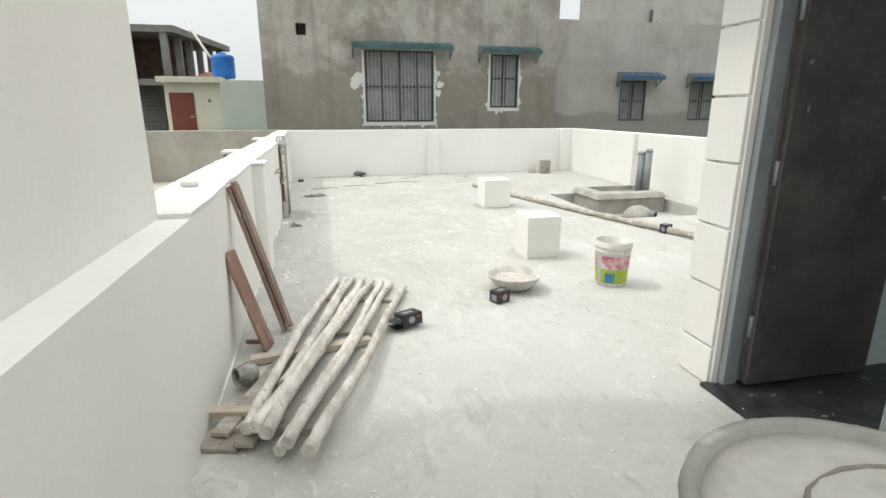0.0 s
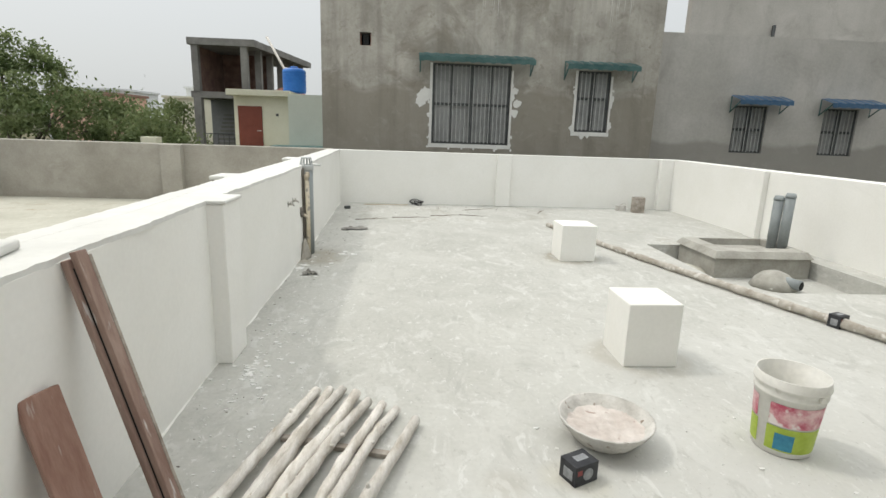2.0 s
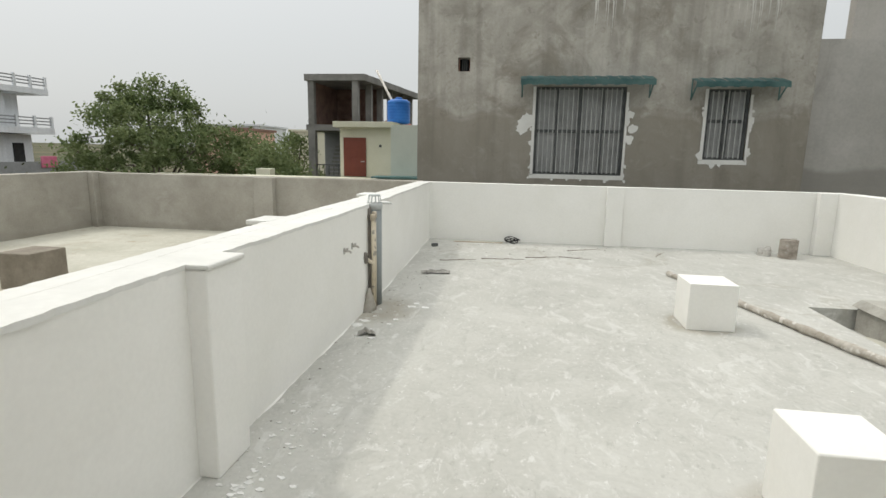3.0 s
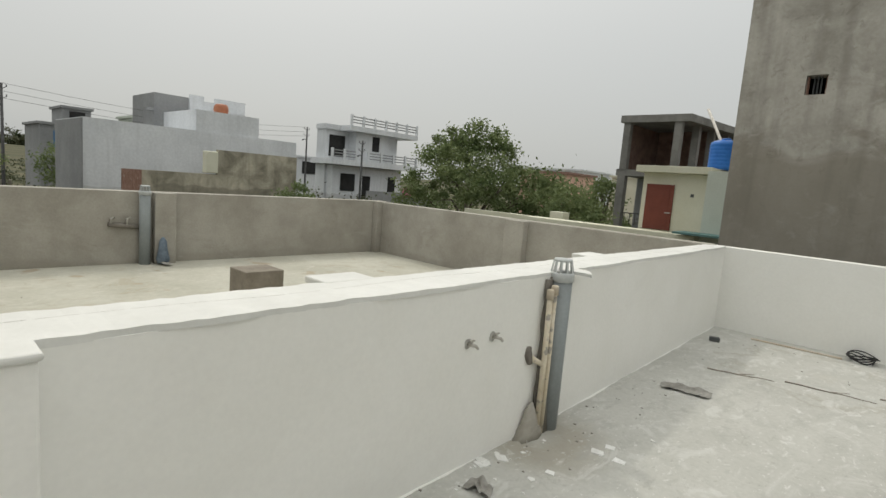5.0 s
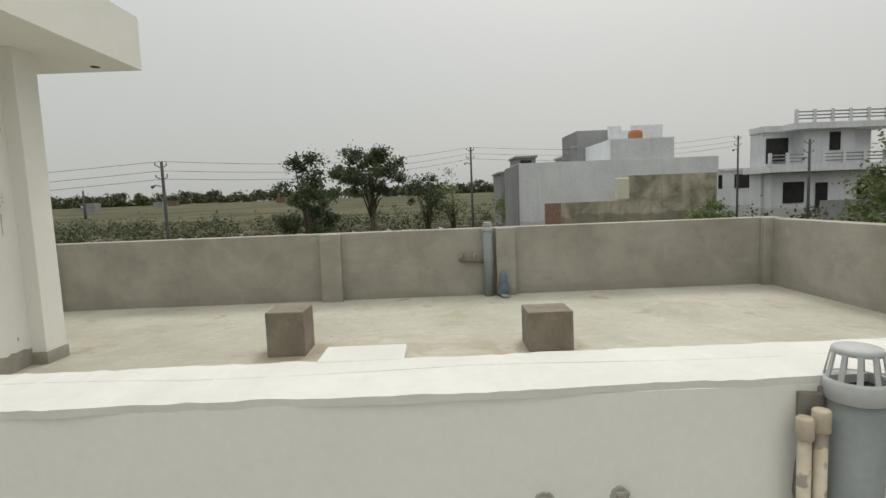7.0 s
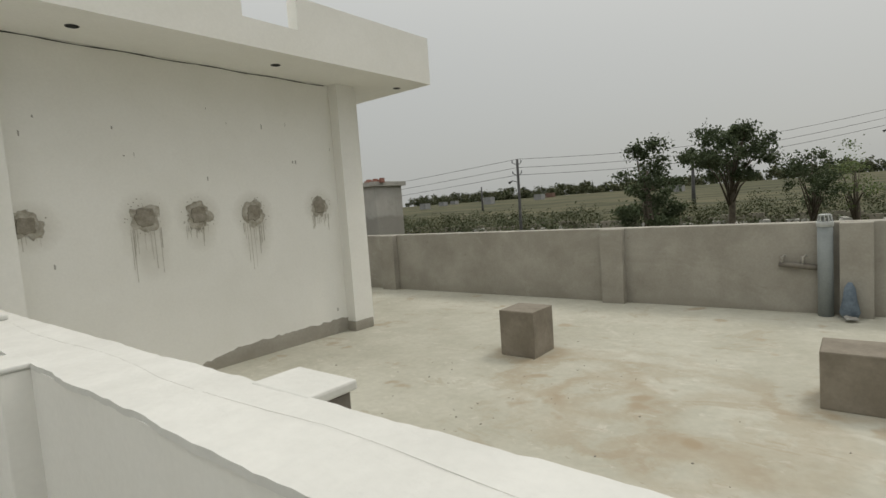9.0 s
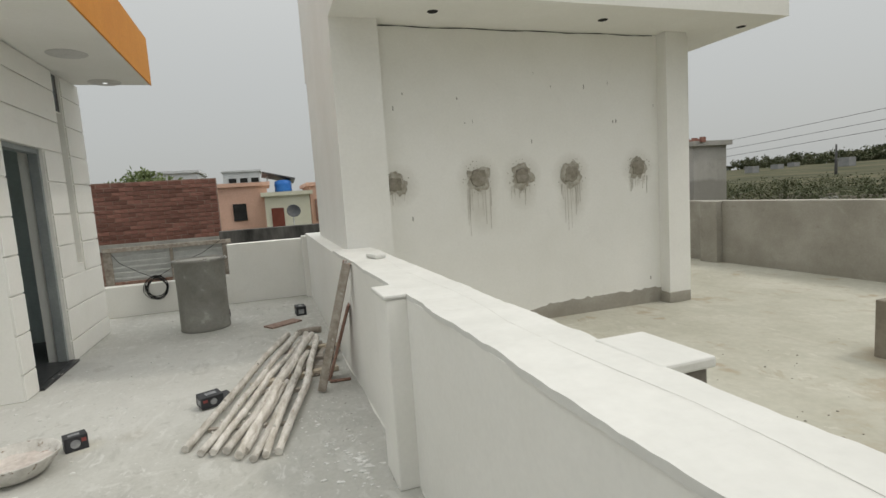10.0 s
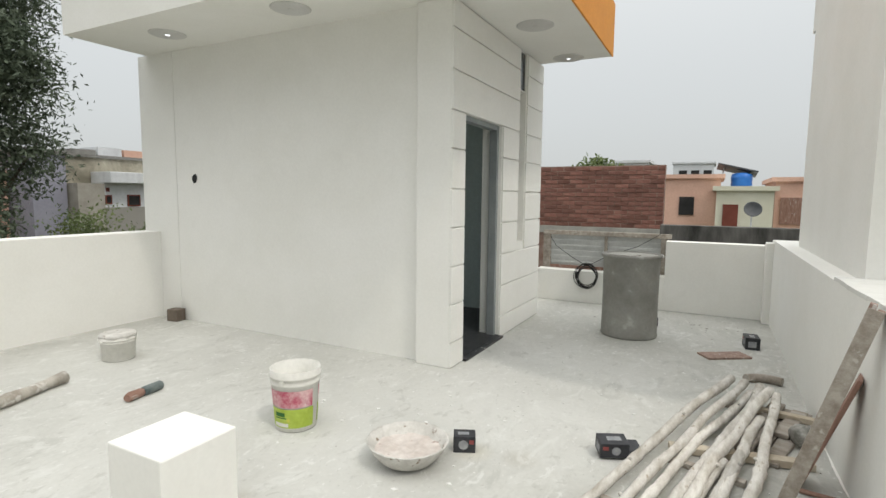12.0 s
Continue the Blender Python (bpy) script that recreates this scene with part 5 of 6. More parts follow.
tube(bm, [(0.0, 0.02, 0.13), (-0.3, 0.03, 0.3), (-0.62, 0.0, 0.42), (-0.9, -0.1, 0.6)], 0.004, 5)
part("lead", bm, M_CABLE, ca)


# ---- loose bits on the floor ----
def rag(x, y, s, seed, label):
    bm = bmesh.new()
    bmesh.ops.create_grid(bm, x_segments=14, y_segments=8, size=s)
    for v in bm.verts:
        v.co.y *= 0.45
        v.co.z = 0.012 + abs(noise.noise(Vector((v.co.x * 16, v.co.y * 16, seed)))) * 0.06 * (1 - (v.co.x / s) ** 2)
        v.co.x += 0.03 * noise.noise(Vector((v.co.x * 9, v.co.y * 14, seed + 4)))
        v.co.y += 0.04 * noise.noise(Vector((v.co.x * 9, v.co.y * 14, seed + 9)))
    solo("dusty_rag", bm, M_RAG, label, "rag", at=pose(x, y, 0, 0, 0, 10))


rag(0.53, 9.18, 0.17, 1.0, "crumpled dusty grey rag on the floor")
rag(0.335, 6.93, 0.07, 2.0, "small dark scrap on the floor by the parapet")
solo("iron_scrap", boxes((-0.05, -0.03, 0, 0.05, 0.03, 0.05), bevel=0.01), M_IRON, "small dark iron scrap on the floor", "scrap", at=pose(0.22, 10.97, 0, 0, 0, 20))
bm = bmesh.new()
for k in range(5):
    tube(bm, [((0.09 + 0.01 * k) * math.cos(a), (0.08 + 0.008 * k) * math.sin(a), 0.015 + 0.014 * k + 0.02 * math.sin(a * 2 + k)) for a in [i * 2 * math.pi / 16 for i in range(17)]], 0.006, 5)
solo("wire_coil", bm, M_CABLE, "small dark coil of wire by the far parapet", "wire", at=pose(1.4, 11.58, 0))
solo("thin_lath", boxes((-0.4, -0.02, 0, 0.4, 0.02, 0.015), bevel=0.003), M_SAW, "thin pale lath along the far parapet", "lath", at=pose(0.85, 11.5, 0, 0, 0, 3))
rnd = random.Random(2)
for k, (x, y, ln, rz) in enumerate(((1.85, 10.45, 0.5, 20), (2.3, 10.5, 0.45, -15), (2.5, 11.2, 0.6, 30), (1.3, 10.2, 0.6, 5), (0.7, 10.0, 0.5, 15), (3.6, 11.1, 0.5, 60))):
    bm = bmesh.new()
    tube(bm, [(-ln / 2 + ln * i / 6, rnd.uniform(-0.02, 0.02), 0.006) for i in range(7)], [0.007 - 0.0008 * i for i in range(7)], 5)
    tube(bm, [(0, 0, 0.006), (ln * 0.22, 0.09, 0.006)], [0.004, 0.002], 5)
    solo("dry_twig", bm, M_WOOD, "thin dry twig on the cement floor", "twig", group="twigs", at=pose(x, y, 0, 0, 0, rz))
bm = bmesh.new()
box(bm, -0.045, -0.09, 0, 0.045, 0.09, 0.035, bevel=0.012)
solo("mortar_lump", bm, M_COPING, "white lump of brick and lime on the coping", "lump", at=pose(-0.02, 3.77, TOP, 0, 0, 12))
chips("lime_flakes", M_CHIP, "scattered white lime flakes and plaster crumbs", "debris",
      [(0.42, 4.75, 0.08, 0.22, 50, 0.024, 0), (0.36, 4.93, 0.07, 0.1, 13, 0.032, 0), (0.6, 4.4, 0.16, 0.4, 60, 0.011, 0), (0.38, 5.35, 0.12, 0.25, 40, 0.02, 0), (0.5, 7.3, 0.22, 0.4, 20, 0.022, 0), (0.55, 7.6, 0.16, 0.3, 9, 0.05, 0), (0.2, 7.15, 0.02, 0.08, 8, 0.05, 0), (0.6, 5.4, 0.25, 0.7, 60, 0.012, 0), (2.4, 5.0, 1.6, 2.2, 40, 0.016, 0),
       (2.3, 2.9, 0.35, 0.6, 45, 0.02, 0), (3.6, 3.6, 1.0, 0.6, 40, 0.016, 0), (0.5, 2.9, 0.2, 0.7, 70, 0.012, 0), (1.6, 2.0, 0.6, 0.8, 18, 0.014, 0), (2.68, 2.4, 0.04, 0.3, 14, 0.014, 0.022)], 7)
chips("dark_crumbs", M_CEMENT_DARK, "dark mortar crumbs and twigs on the floor", "debris",
      [(0.35, 4.5, 0.1, 0.8, 18, 0.007, 0), (0.3, 8.2, 0.12, 0.9, 40, 0.012, 0), (2.0, 11.2, 1.2, 0.3, 60, 0.014, 0), (0.9, 0.3, 0.5, 0.3, 30, 0.014, 0), (1.5, 6.0, 1.2, 2.5, 15, 0.005, 0), (-2.0, 6.5, 1.0, 1.5, 60, 0.012, -0.02), (-3.0, 5.6, 0.7, 0.5, 30, 0.012, -0.02)], 8)
# neighbour's tap spur
ts = thing("tap_spur", pose(-6.23, 7.03, 0.505), "rusty pipe spur with tap stubs on the bare parapet", "pipe")
bm = bmesh.new()
tube(bm, [(0.02, 0, 0.02), (0.02, 0.42, -0.02)], 0.03, 8, 0.2)
part("pipe", bm, M_CEMENT_DARK, ts)
for y in (0.03, 0.22):
    bm = bmesh.new()
    tube(bm, [(0.02, y, 0), (0.03, y, 0.1), (0.05, y + 0.04, 0.12)], 0.016, 8)
    part("stub", bm, M_STEEL, ts)
rag(-5.99, 7.66, 0.12, 5.0, "grey-blue cloth heap by the neighbour's rain pipe")
bm = bmesh.new()
lathe(bm, [(0.07, 0), (0.09, 0.05), (0.06, 0.2), (0.05, 0.3), (0.02, 0.36)], 14, True, True, 0.05)
solo("cloth_bundle", bm, mat("blue_grey_cloth", (0.10, 0.13, 0.17), (0.20, 0.25, 0.30), 8, 0.9, 0.3), "blue-grey cloth bundle against the pilaster", "bundle", at=pose(-6.06, 7.66, 0.0))


# ---- ground to the horizon ----
GROUND = -3.6
bm = bmesh.new()
bmesh.ops.create_grid(bm, x_segments=120, y_segments=120, size=900)
for v in bm.verts:
    # the field climbs gently away from the town side
    v.co.z = GROUND + 7.0 * max(0.0, min(1.0, (-v.co.x - 55) / 240)) + 0.25 * noise.noise(v.co * 0.02)
solo("ground", bm, M_GROUND, "dry grassy open ground reaching the horizon", "ground", kind="structure")
solo("building_base", boxes((-6.7, -0.8, GROUND, 6.6, 12.0, -0.46)), M_CEMENT, "lower storey under the two roofs", "building", kind="structure")


# ---- houses ----
def house(name, label, at=None):
    return thing(name, at or pose(0, 0, GROUND), label, "house")


def barred_window(parent, x0, x1, y, z0, z1, cols, leaf_row, surround):
    """Iron casement in a plastered opening: frame, mullions, bars, panes."""
    w = part("window", boxes((x0, y - 0.03, z0, x0 + 0.05, y + 0.03, z1), (x1 - 0.05, y - 0.03, z0, x1, y + 0.03, z1), (x0 + 0.05, y - 0.03, z1 - 0.05, x1 - 0.05, y + 0.03, z1), (x0 + 0.05, y - 0.03, z0, x1 - 0.05, y + 0.03, z0 + 0.05)), M_IRON, parent, "dark iron window with upright bars")
    step = (x1 - x0) / cols
    for i in range(1, cols):
        part("mullion", boxes((x0 + step * i - (0.045 if i == cols / 2 else 0.025), y - 0.035, z0 + 0.05, x0 + step * i + (0.045 if i == cols / 2 else 0.025), y + 0.02, z1 - 0.05)), M_IRON, w)
    zm = z0 + (z1 - z0) * leaf_row
    part("transom", boxes((x0 + 0.05, y - 0.045, zm - 0.03, x1 - 0.05, y - 0.036, zm + 0.03)), M_IRON, w)
    n = int((x1 - x0) / 0.085)
    for i in range(1, n):
        x = x0 + (x1 - x0) * i / n
        part("bar", boxes((x - 0.008, y - 0.06, z0 + 0.03, x + 0.008, y - 0.046, z1 - 0.03)), M_BAR, w)
    for i in range(cols):
        part("pane", boxes((x0 + step * i + 0.02, y + 0.004, z0 + 0.05, x0 + step * (i + 1) - 0.02, y + 0.01, z1 - 0.05)), M_GLASS_DARK, w)
    if surround:
        rnd = random.Random(int(x0 * 10))
        bm = bmesh.new()
        ys = y - 0.085
        for a, b, c, dd in ((x0 - 0.055, z0 - 0.02, x0, z1), (x1, z0 - 0.02, x1 + 0.045, z1 - 0.1), (x0 - 0.07, z0 - 0.085, x1 + 0.055, z0)):
            box(bm, a, ys, b, c, y - 0.05, dd)
        for kk in range(26):
            side = rnd.choice((0, 0, 1, 1, 2))
            px = (x0 - 0.06, x1 + 0.045, rnd.uniform(x0 - 0.08, x1 + 0.08))[side] + rnd.uniform(-0.035, 0.03)
            pz = rnd.uniform(z0 - 0.08, z1 - 0.2) if side < 2 else z0 - 0.08 + rnd.uniform(-0.03, 0.02)
            q = rnd.uniform(0.02, 0.055)
            bm.faces.new([bm.verts.new((px + q * rnd.uniform(0.6, 1.1) * math.cos(t), ys - 0.002 - 0.0006 * kk, pz + q * rnd.uniform(0.7, 1.5) * math.sin(t))) for t in (0, 0.9, 1.9, 2.9, 3.8, 4.9, 5.6)])
        part("surround", bm, M_COPING, w, "ragged white plaster round the window")
    return w


def awning(parent, x0, x1, y, z, depth, drop, m, label):
    bm = bmesh.new()
    n = int((x1 - x0) / 0.1)
    for i in range(n):
        a, b = x0 + (x1 - x0) * i / n, x0 + (x1 - x0) * (i + 1) / n
        o = 0.012 * (i % 2)
        bm.faces.new([bm.verts.new(p) for p in ((a, y - 0.05, z + o), (b, y - 0.05, z + o), (b, y - depth, z - drop + o), (a, y - depth, z - drop + o))])
        bm.faces.new([bm.verts.new(p) for p in ((a, y - depth, z - drop + o), (b, y - depth, z - drop + o), (b, y - depth - 0.01, z - drop - 0.1 + o), (a, y - depth - 0.01, z - drop - 0.1 + o))])
    bmesh.ops.solidify(bm, geom=bm.faces[:], thickness=0.012)
    s = part("awning", bm, m, parent, label)
    for x in (x0 + 0.03, x1 - 0.03):
        bm = bmesh.new()
        tube(bm, [(x, y - 0.05, z - 0.38), (x, y - depth + 0.03, z - drop - 0.02)], 0.014, 6)
        tube(bm, [(x, y - 0.06, z - 0.38), (x, y - 0.06, z - 0.02)], 0.012, 6)
        part("bracket", bm, M_TEAL, s)


def wall_with_holes(bm, x0, x1, z0, z1, y, thick, holes):
    """An upright wall facing -y with rectangular openings through it."""
    xs = sorted({x0, x1, *[h[0] for h in holes], *[h[1] for h in holes]})
    zs = sorted({z0, z1, *[h[2] for h in holes], *[h[3] for h in holes]})
    for a, b in zip(xs, xs[1:]):
        for c, e in zip(zs, zs[1:]):
            mx, mz = (a + b) / 2, (c + e) / 2
            if not any(h[0] < mx < h[1] and h[2] < mz < h[3] for h in holes):
                box(bm, a, y, c, b, y + thick, e)
    bmesh.ops.remove_doubles(bm, verts=bm.verts[:], dist=0.0005)
    seen = {}
    for f in bm.faces:
        seen.setdefault(tuple(sorted(v.index for v in f.verts)), []).append(f)
    bm.verts.index_update()
    seen = {}
    for f in bm.faces:
        seen.setdefault(tuple(sorted(v.index for v in f.verts)), []).append(f)
    bmesh.ops.delete(bm, geom=[f for fs in seen.values() if len(fs) > 1 for f in fs], context="FACES_ONLY")


Y1 = 13.64
h1 = house("cement_house", "weathered bare cement house behind the far parapet", pose(0, 0, 0))
bm = bmesh.new()
wall_with_holes(bm, -0.6, 6.62, GROUND, 7.2, Y1, 0.25, [(1.72, 3.4, 1.06, 2.72), (4.85, 5.58, 1.4, 2.68), (0.19, 0.43, 3.0, 3.26), (2.6, 3.25, 4.32, 4.9), (5.2, 5.9, 4.32, 4.9)])
part("wall", bm, M_HOUSE, h1)
part("wall", boxes((-0.6, Y1 + 0.25, GROUND, -0.35, 22, 7.2), (6.37, Y1 + 0.25, GROUND, 6.62, 22, 7.2), (-0.35, 21.8, GROUND, 6.37, 22, 7.2)), M_HOUSE, h1)
part("roof", boxes((-0.35, Y1 + 0.25, 6.9, 6.37, 21.8, 7.1)), M_HOUSE, h1)
# black sheet behind the openings stands in for the unlit interior
part("shade_black", boxes((-0.3, Y1 + 0.9, 0.6, 6.3, Y1 + 1.0, 5.2)), M_VOID, h1)
barred_window(h1, 1.72, 3.4, Y1 + 0.08, 1.06, 2.72, 4, 0.5, True)
barred_window(h1, 4.85, 5.58, Y1 + 0.08, 1.4, 2.68, 2, 0.55, True)
awning(h1, 1.42, 3.82, Y1, 2.9, 0.4, 0.1, M_TEAL, "teal sheet awning over the window")
awning(h1, 4.5, 6.05, Y1, 2.86, 0.4, 0.1, M_TEAL, "teal sheet awning over the window")
v = part("vent", boxes((0.19, Y1 + 0.1, 3.0, 0.215, Y1 + 0.14, 3.26), (0.405, Y1 + 0.1, 3.0, 0.43, Y1 + 0.14, 3.26), (0.215, Y1 + 0.1, 3.0, 0.405, Y1 + 0.14, 3.02)), M_PLANK, h1, "small square vent with bars")
for x in (0.27, 0.31, 0.35):
    part("bar", boxes((x - 0.008, Y1 + 0.11, 3.02, x + 0.008, Y1 + 0.125, 3.26)), M_IRON, v)
for x0, x1 in ((2.6, 3.25), (5.2, 5.9)):
    j = part("jali", boxes((x0, Y1 + 0.05, 4.32, x1, Y1 + 0.12, 4.37), (x0, Y1 + 0.05, 4.85, x1, Y1 + 0.12, 4.9)), M_COPING, h1, "white cement lattice with lime runs")
    for i in range(6):
        x = x0 + (x1 - x0) * i / 5
        part("lattice_bar", boxes((x - 0.03, Y1 + 0.05, 4.37, x + 0.03, Y1 + 0.12, 4.85)), M_COPING, j)
    rnd = random.Random(int(x0 * 7))
    for kk in range(11):
        dx, ln, wd = rnd.uniform(x0, x1), rnd.uniform(0.2, 0.75), rnd.uniform(0.006, 0.018)
        bm = bmesh.new()
        tube(bm, [(dx, Y1, 4.318), (dx + 0.004, Y1, 4.318 - ln * 0.5), (dx - 0.003, Y1, 4.318 - ln)], [wd, wd * 0.7, wd * 0.15], 6)
        bmesh.ops.scale(bm, vec=(1, 0.15, 1), space=Matrix.Translation((0, -Y1, 0)), verts=bm.verts[:])
        part("lime_run", bm, M_LIME_RUN, j)
rnd = random.Random(15)
for kk, (cx, cz, s) in enumerate(((1.52, 2.02, 0.16), (1.47, 1.92, 0.12), (1.58, 2.12, 0.12), (3.56, 1.95, 0.1), (3.5, 1.75, 0.1), (3.5, 2.2, 0.08))):
    k = 14
    bm = bmesh.new()
    bm.faces.new([bm.verts.new((cx + s * rnd.uniform(0.6, 1.1) * math.cos(6.283 * i / k), Y1 - 0.006 - 0.002 * kk, cz + s * rnd.uniform(0.6, 1.1) * math.sin(6.283 * i / k))) for i in range(k)])
    part("plaster_patch", bm, M_COPING, h1, "rough white plaster patch")

Y2 = 14.2
h2 = house("cement_house", "lower grey cement house with blue-hooded barred windows", pose(0, 0, 0))
bm = bmesh.new()
wall_with_holes(bm, 6.63, 18, GROUND, 3.64, Y2, 0.25, [(8.8, 9.6, 1.04, 2.12), (11.0, 11.85, 1.04, 2.12)])
part("wall", bm, M_HOUSE2, h2)
part("roof", boxes((6.63, Y2 + 0.25, 3.3, 18, 20, 3.45)), M_HOUSE2, h2)
# same black sheet here, interior darkness put into its colour
part("shade_black", boxes((6.7, Y2 + 0.9, 0.6, 17.9, Y2 + 1.0, 3.2)), M_VOID, h2)
barred_window(h2, 8.8, 9.6, Y2 + 0.08, 1.04, 2.12, 2, 0.5, False)
barred_window(h2, 11.0, 11.85, Y2 + 0.08, 1.04, 2.12, 2, 0.5, False)
awning(h2, 8.62, 9.88, Y2, 2.34, 0.45, 0.12, M_BLUE_SHEET, "blue sheet awning")
awning(h2, 10.8, 12.1, Y2, 2.34, 0.45, 0.12, M_BLUE_SHEET, "blue sheet awning")
part("upper_wall", boxes((9.15, 17.5, 3.46, 18, 17.75, 7.0)), M_HOUSE2, h2)
bm = bmesh.new()
tube(bm, [(11.6, 17.42, 3.5), (11.6, 17.42, 4.55)], 0.05, 8)
part("down_pipe", bm, M_IRON, h2)

# cream annexe with a brick-red door, blue tank
cr = house("cream_annexe", "cream roof room with a brick-red door", pose(0, 0, 0))
part("wall", boxes((-4.3, 19.5, 0.2, -2.5, 22.5, 2.18)), M_CREAM, cr)
part("wall", boxes((-2.5, 19.0, GROUND, -0.3, 22.5, 2.25)), M_PALE_GREEN, cr)
part("wall", boxes((-7.5, 18.6, GROUND, -2.5, 19.3, 0.62)), M_CREAM, cr)
part("roof_edge", boxes((-4.45, 19.25, 2.18, -2.5, 22.6, 2.36), bevel=0.01), M_CREAM, cr)
dd = part("door", boxes((-4.17, 19.46, 0.64, -3.43, 19.5, 1.87), bevel=0.004), M_RED_DOOR, cr, "brick-red plank door")
for z0, z1 in ((0.75, 1.2), (1.28, 1.75)):
    part("panel", boxes((-4.07, 19.45, z0, -3.53, 19.46, z1), bevel=0.004), M_RED_DOOR, dd)
part("latch", boxes((-3.6, 19.43, 1.1, -3.46, 19.45, 1.13)), M_STEEL, dd)
part("switch_box", boxes((-3.0, 19.48, 1.58, -2.92, 19.5, 1.66)), M_IRON, cr)
tk = thing("water_tank", pose(-2.58, 20.4, 2.36), "bright blue ribbed plastic water tank on the roof", "tank", "roof tanks")
bm = bmesh.new()
prof = [(0.35, 0)]
for i in range(7):
    z = 0.05 + i * 0.095
    prof += [(0.37, z), (0.385, z + 0.03), (0.37, z + 0.06)]
prof += [(0.36, 0.72), (0.28, 0.77), (0.12, 0.79)]
lathe(bm, prof, 28, True, True)
part("body", bm, M_TANK_BLUE, tk)
bm = bmesh.new()
lathe(bm, [(0.12, 0.78), (0.13, 0.82), (0.1, 0.84)], 16, True, True)
part("lid", bm, M_TANK_BLUE, tk)
solo("roof_sheet", boxes((-2.9, 18.2, 0.0, -0.7, 19.0, 0.05)), M_TEAL, "green sheet over a low roof", "roof", at=pose(0, 0, 0.66))
lw = solo("boundary_wall", boxes((-11.5, 20.3, GROUND, -7.5, 20.5, 0.55), (-7.5, 20.0, GROUND, -7.0, 20.4, 0.8), bevel=0.01), M_CREAM, "pale cream boundary wall with a stepped end", "wall")

# unfinished concrete frame
rf = house("unfinished_building", "unfinished raw concrete frame with open floors", pose(0, 0, 0))
part("slab", boxes((-7.75, 25.0, 2.3, -4.4, 32.2, 2.55)), M_RAW, rf)
bm = bmesh.new()
a, b, c, e = (-7.75, 24.9), (-5.1, 24.9), (-4.2, 32.5), (-7.75, 32.5)
prism(bm, [a, b, c, e], 4.35, 4.62)
part("roof_slab", bm, M_RAW, rf)
for x, y in ((-7.5, 25.1), (-5.55, 25.1), (-5.35, 26.4), (-5.2, 27.7), (-5.05, 29.0), (-4.85, 30.4), (-4.65, 31.8), (-7.5, 31.8)):
    part("column", boxes((x - 0.13, y - 0.13, 2.55, x + 0.13, y + 0.13, 4.35)), M_RAW, rf)
    part("column", boxes((x - 0.15, y - 0.15, GROUND, x + 0.15, y + 0.15, 2.3)), M_RAW, rf)
part("infill", boxes((-7.4, 28.0, 2.55, -5.3, 28.2, 4.35)), M_RAW_BRICK, rf, "raw brick wall")
part("infill", boxes((-7.6, 25.3, 2.55, -7.5, 31, 4.35)), M_RAW_BRICK, rf, "raw brick wall")
part("back_wall", boxes((-7.7, 27.0, GROUND, -4.9, 27.2, 2.3)), M_FAR_GREY, rf)
for i in range(8):
    part("stair", boxes((-7.0, 25.6 + 0.13 * i, 0.4 + 0.17 * i, -6.1, 25.75 + 0.13 * i, 0.5 + 0.17 * i)), M_RAW, rf)
bm = bmesh.new()
for i in range(9):
    tube(bm, [(-7.2 + i * 0.22, 25.0, 0.4), (-7.2 + i * 0.22, 25.0, 0.85)], 0.015, 5)
tube(bm, [(-7.3, 25.0, 0.85), (-5.4, 25.0, 0.85)], 0.02, 5)
part("railing", bm, M_IRON, rf)
bm = bmesh.new()
lathe(bm, [(1.0, 0), (0.8, 0.3), (0.5, 0.5), (0.2, 0.62)], 12, True, True, 0.08)
solo("brick_heap", bm, M_BRICK, "heap of red bricks on the raw slab", "bricks", at=pose(-4.2, 26.6, 2.3))
bm = bmesh.new()
tube(bm, [(-4.6, 25.0, 4.75), (-2.95, 23.0, 2.4)], 0.05, 6)
solo("leaning_prop", bm, M_POLE, "long thin prop leaning on the raw frame", "pole")


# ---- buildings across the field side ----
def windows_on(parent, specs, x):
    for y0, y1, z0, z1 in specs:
        # flat near-black plate, the dark inside is painted on
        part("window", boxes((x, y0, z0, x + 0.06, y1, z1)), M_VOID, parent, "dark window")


wb = house("white_building", "long whitewashed windowless building with grey roof block", pose(0, 0, 0))
part("wall", boxes((-33.8, 11.4, GROUND, -28, 22.7, 3.2)), M_FAR_WHITE, wb)
part("side_wall", boxes((-33.8, 11.35, GROUND, -28.02, 11.4, 3.15)), M_FAR_GREY, wb)
part("upper_wall", boxes((-33, 16.6, 3.2, -28.05, 20.2, 4.35)), M_FAR_WHITE, wb)
part("roof_block", boxes((-37, 16.05, 3.2, -33, 18.05, 5.45)), M_FAR_GREY, wb, "bare grey roof block")
part("roof_parapet", boxes((-33.0, 18.05, 4.7, -32.8, 21.6, 5.35), (-33.0, 18.05, 5.35, -32.8, 18.9, 5.65), (-33.0, 19.6, 5.35, -32.8, 21.6, 5.65)), M_FAR_WHITE, wb)
part("lintel", boxes((-33.4, 15.6, 4.35, -32.8, 16.05, 4.5)), M_FAR_GREY, wb)
rt = thing("water_tank", pose(-29.6, 18.6, 4.35), "terracotta plastic water tank on the white building", "tank", "roof tanks")
bm = bmesh.new()
lathe(bm, [(0.4, 0), (0.42, 0.1), (0.4, 0.2), (0.42, 0.3), (0.4, 0.5), (0.3, 0.62), (0.1, 0.66)], 18, True, True)
part("body", bm, M_TANK_RED, rt)
mw = house("mouldy_wall", "mould-streaked yellowish wall in front of the white building", pose(0, 0, 0))
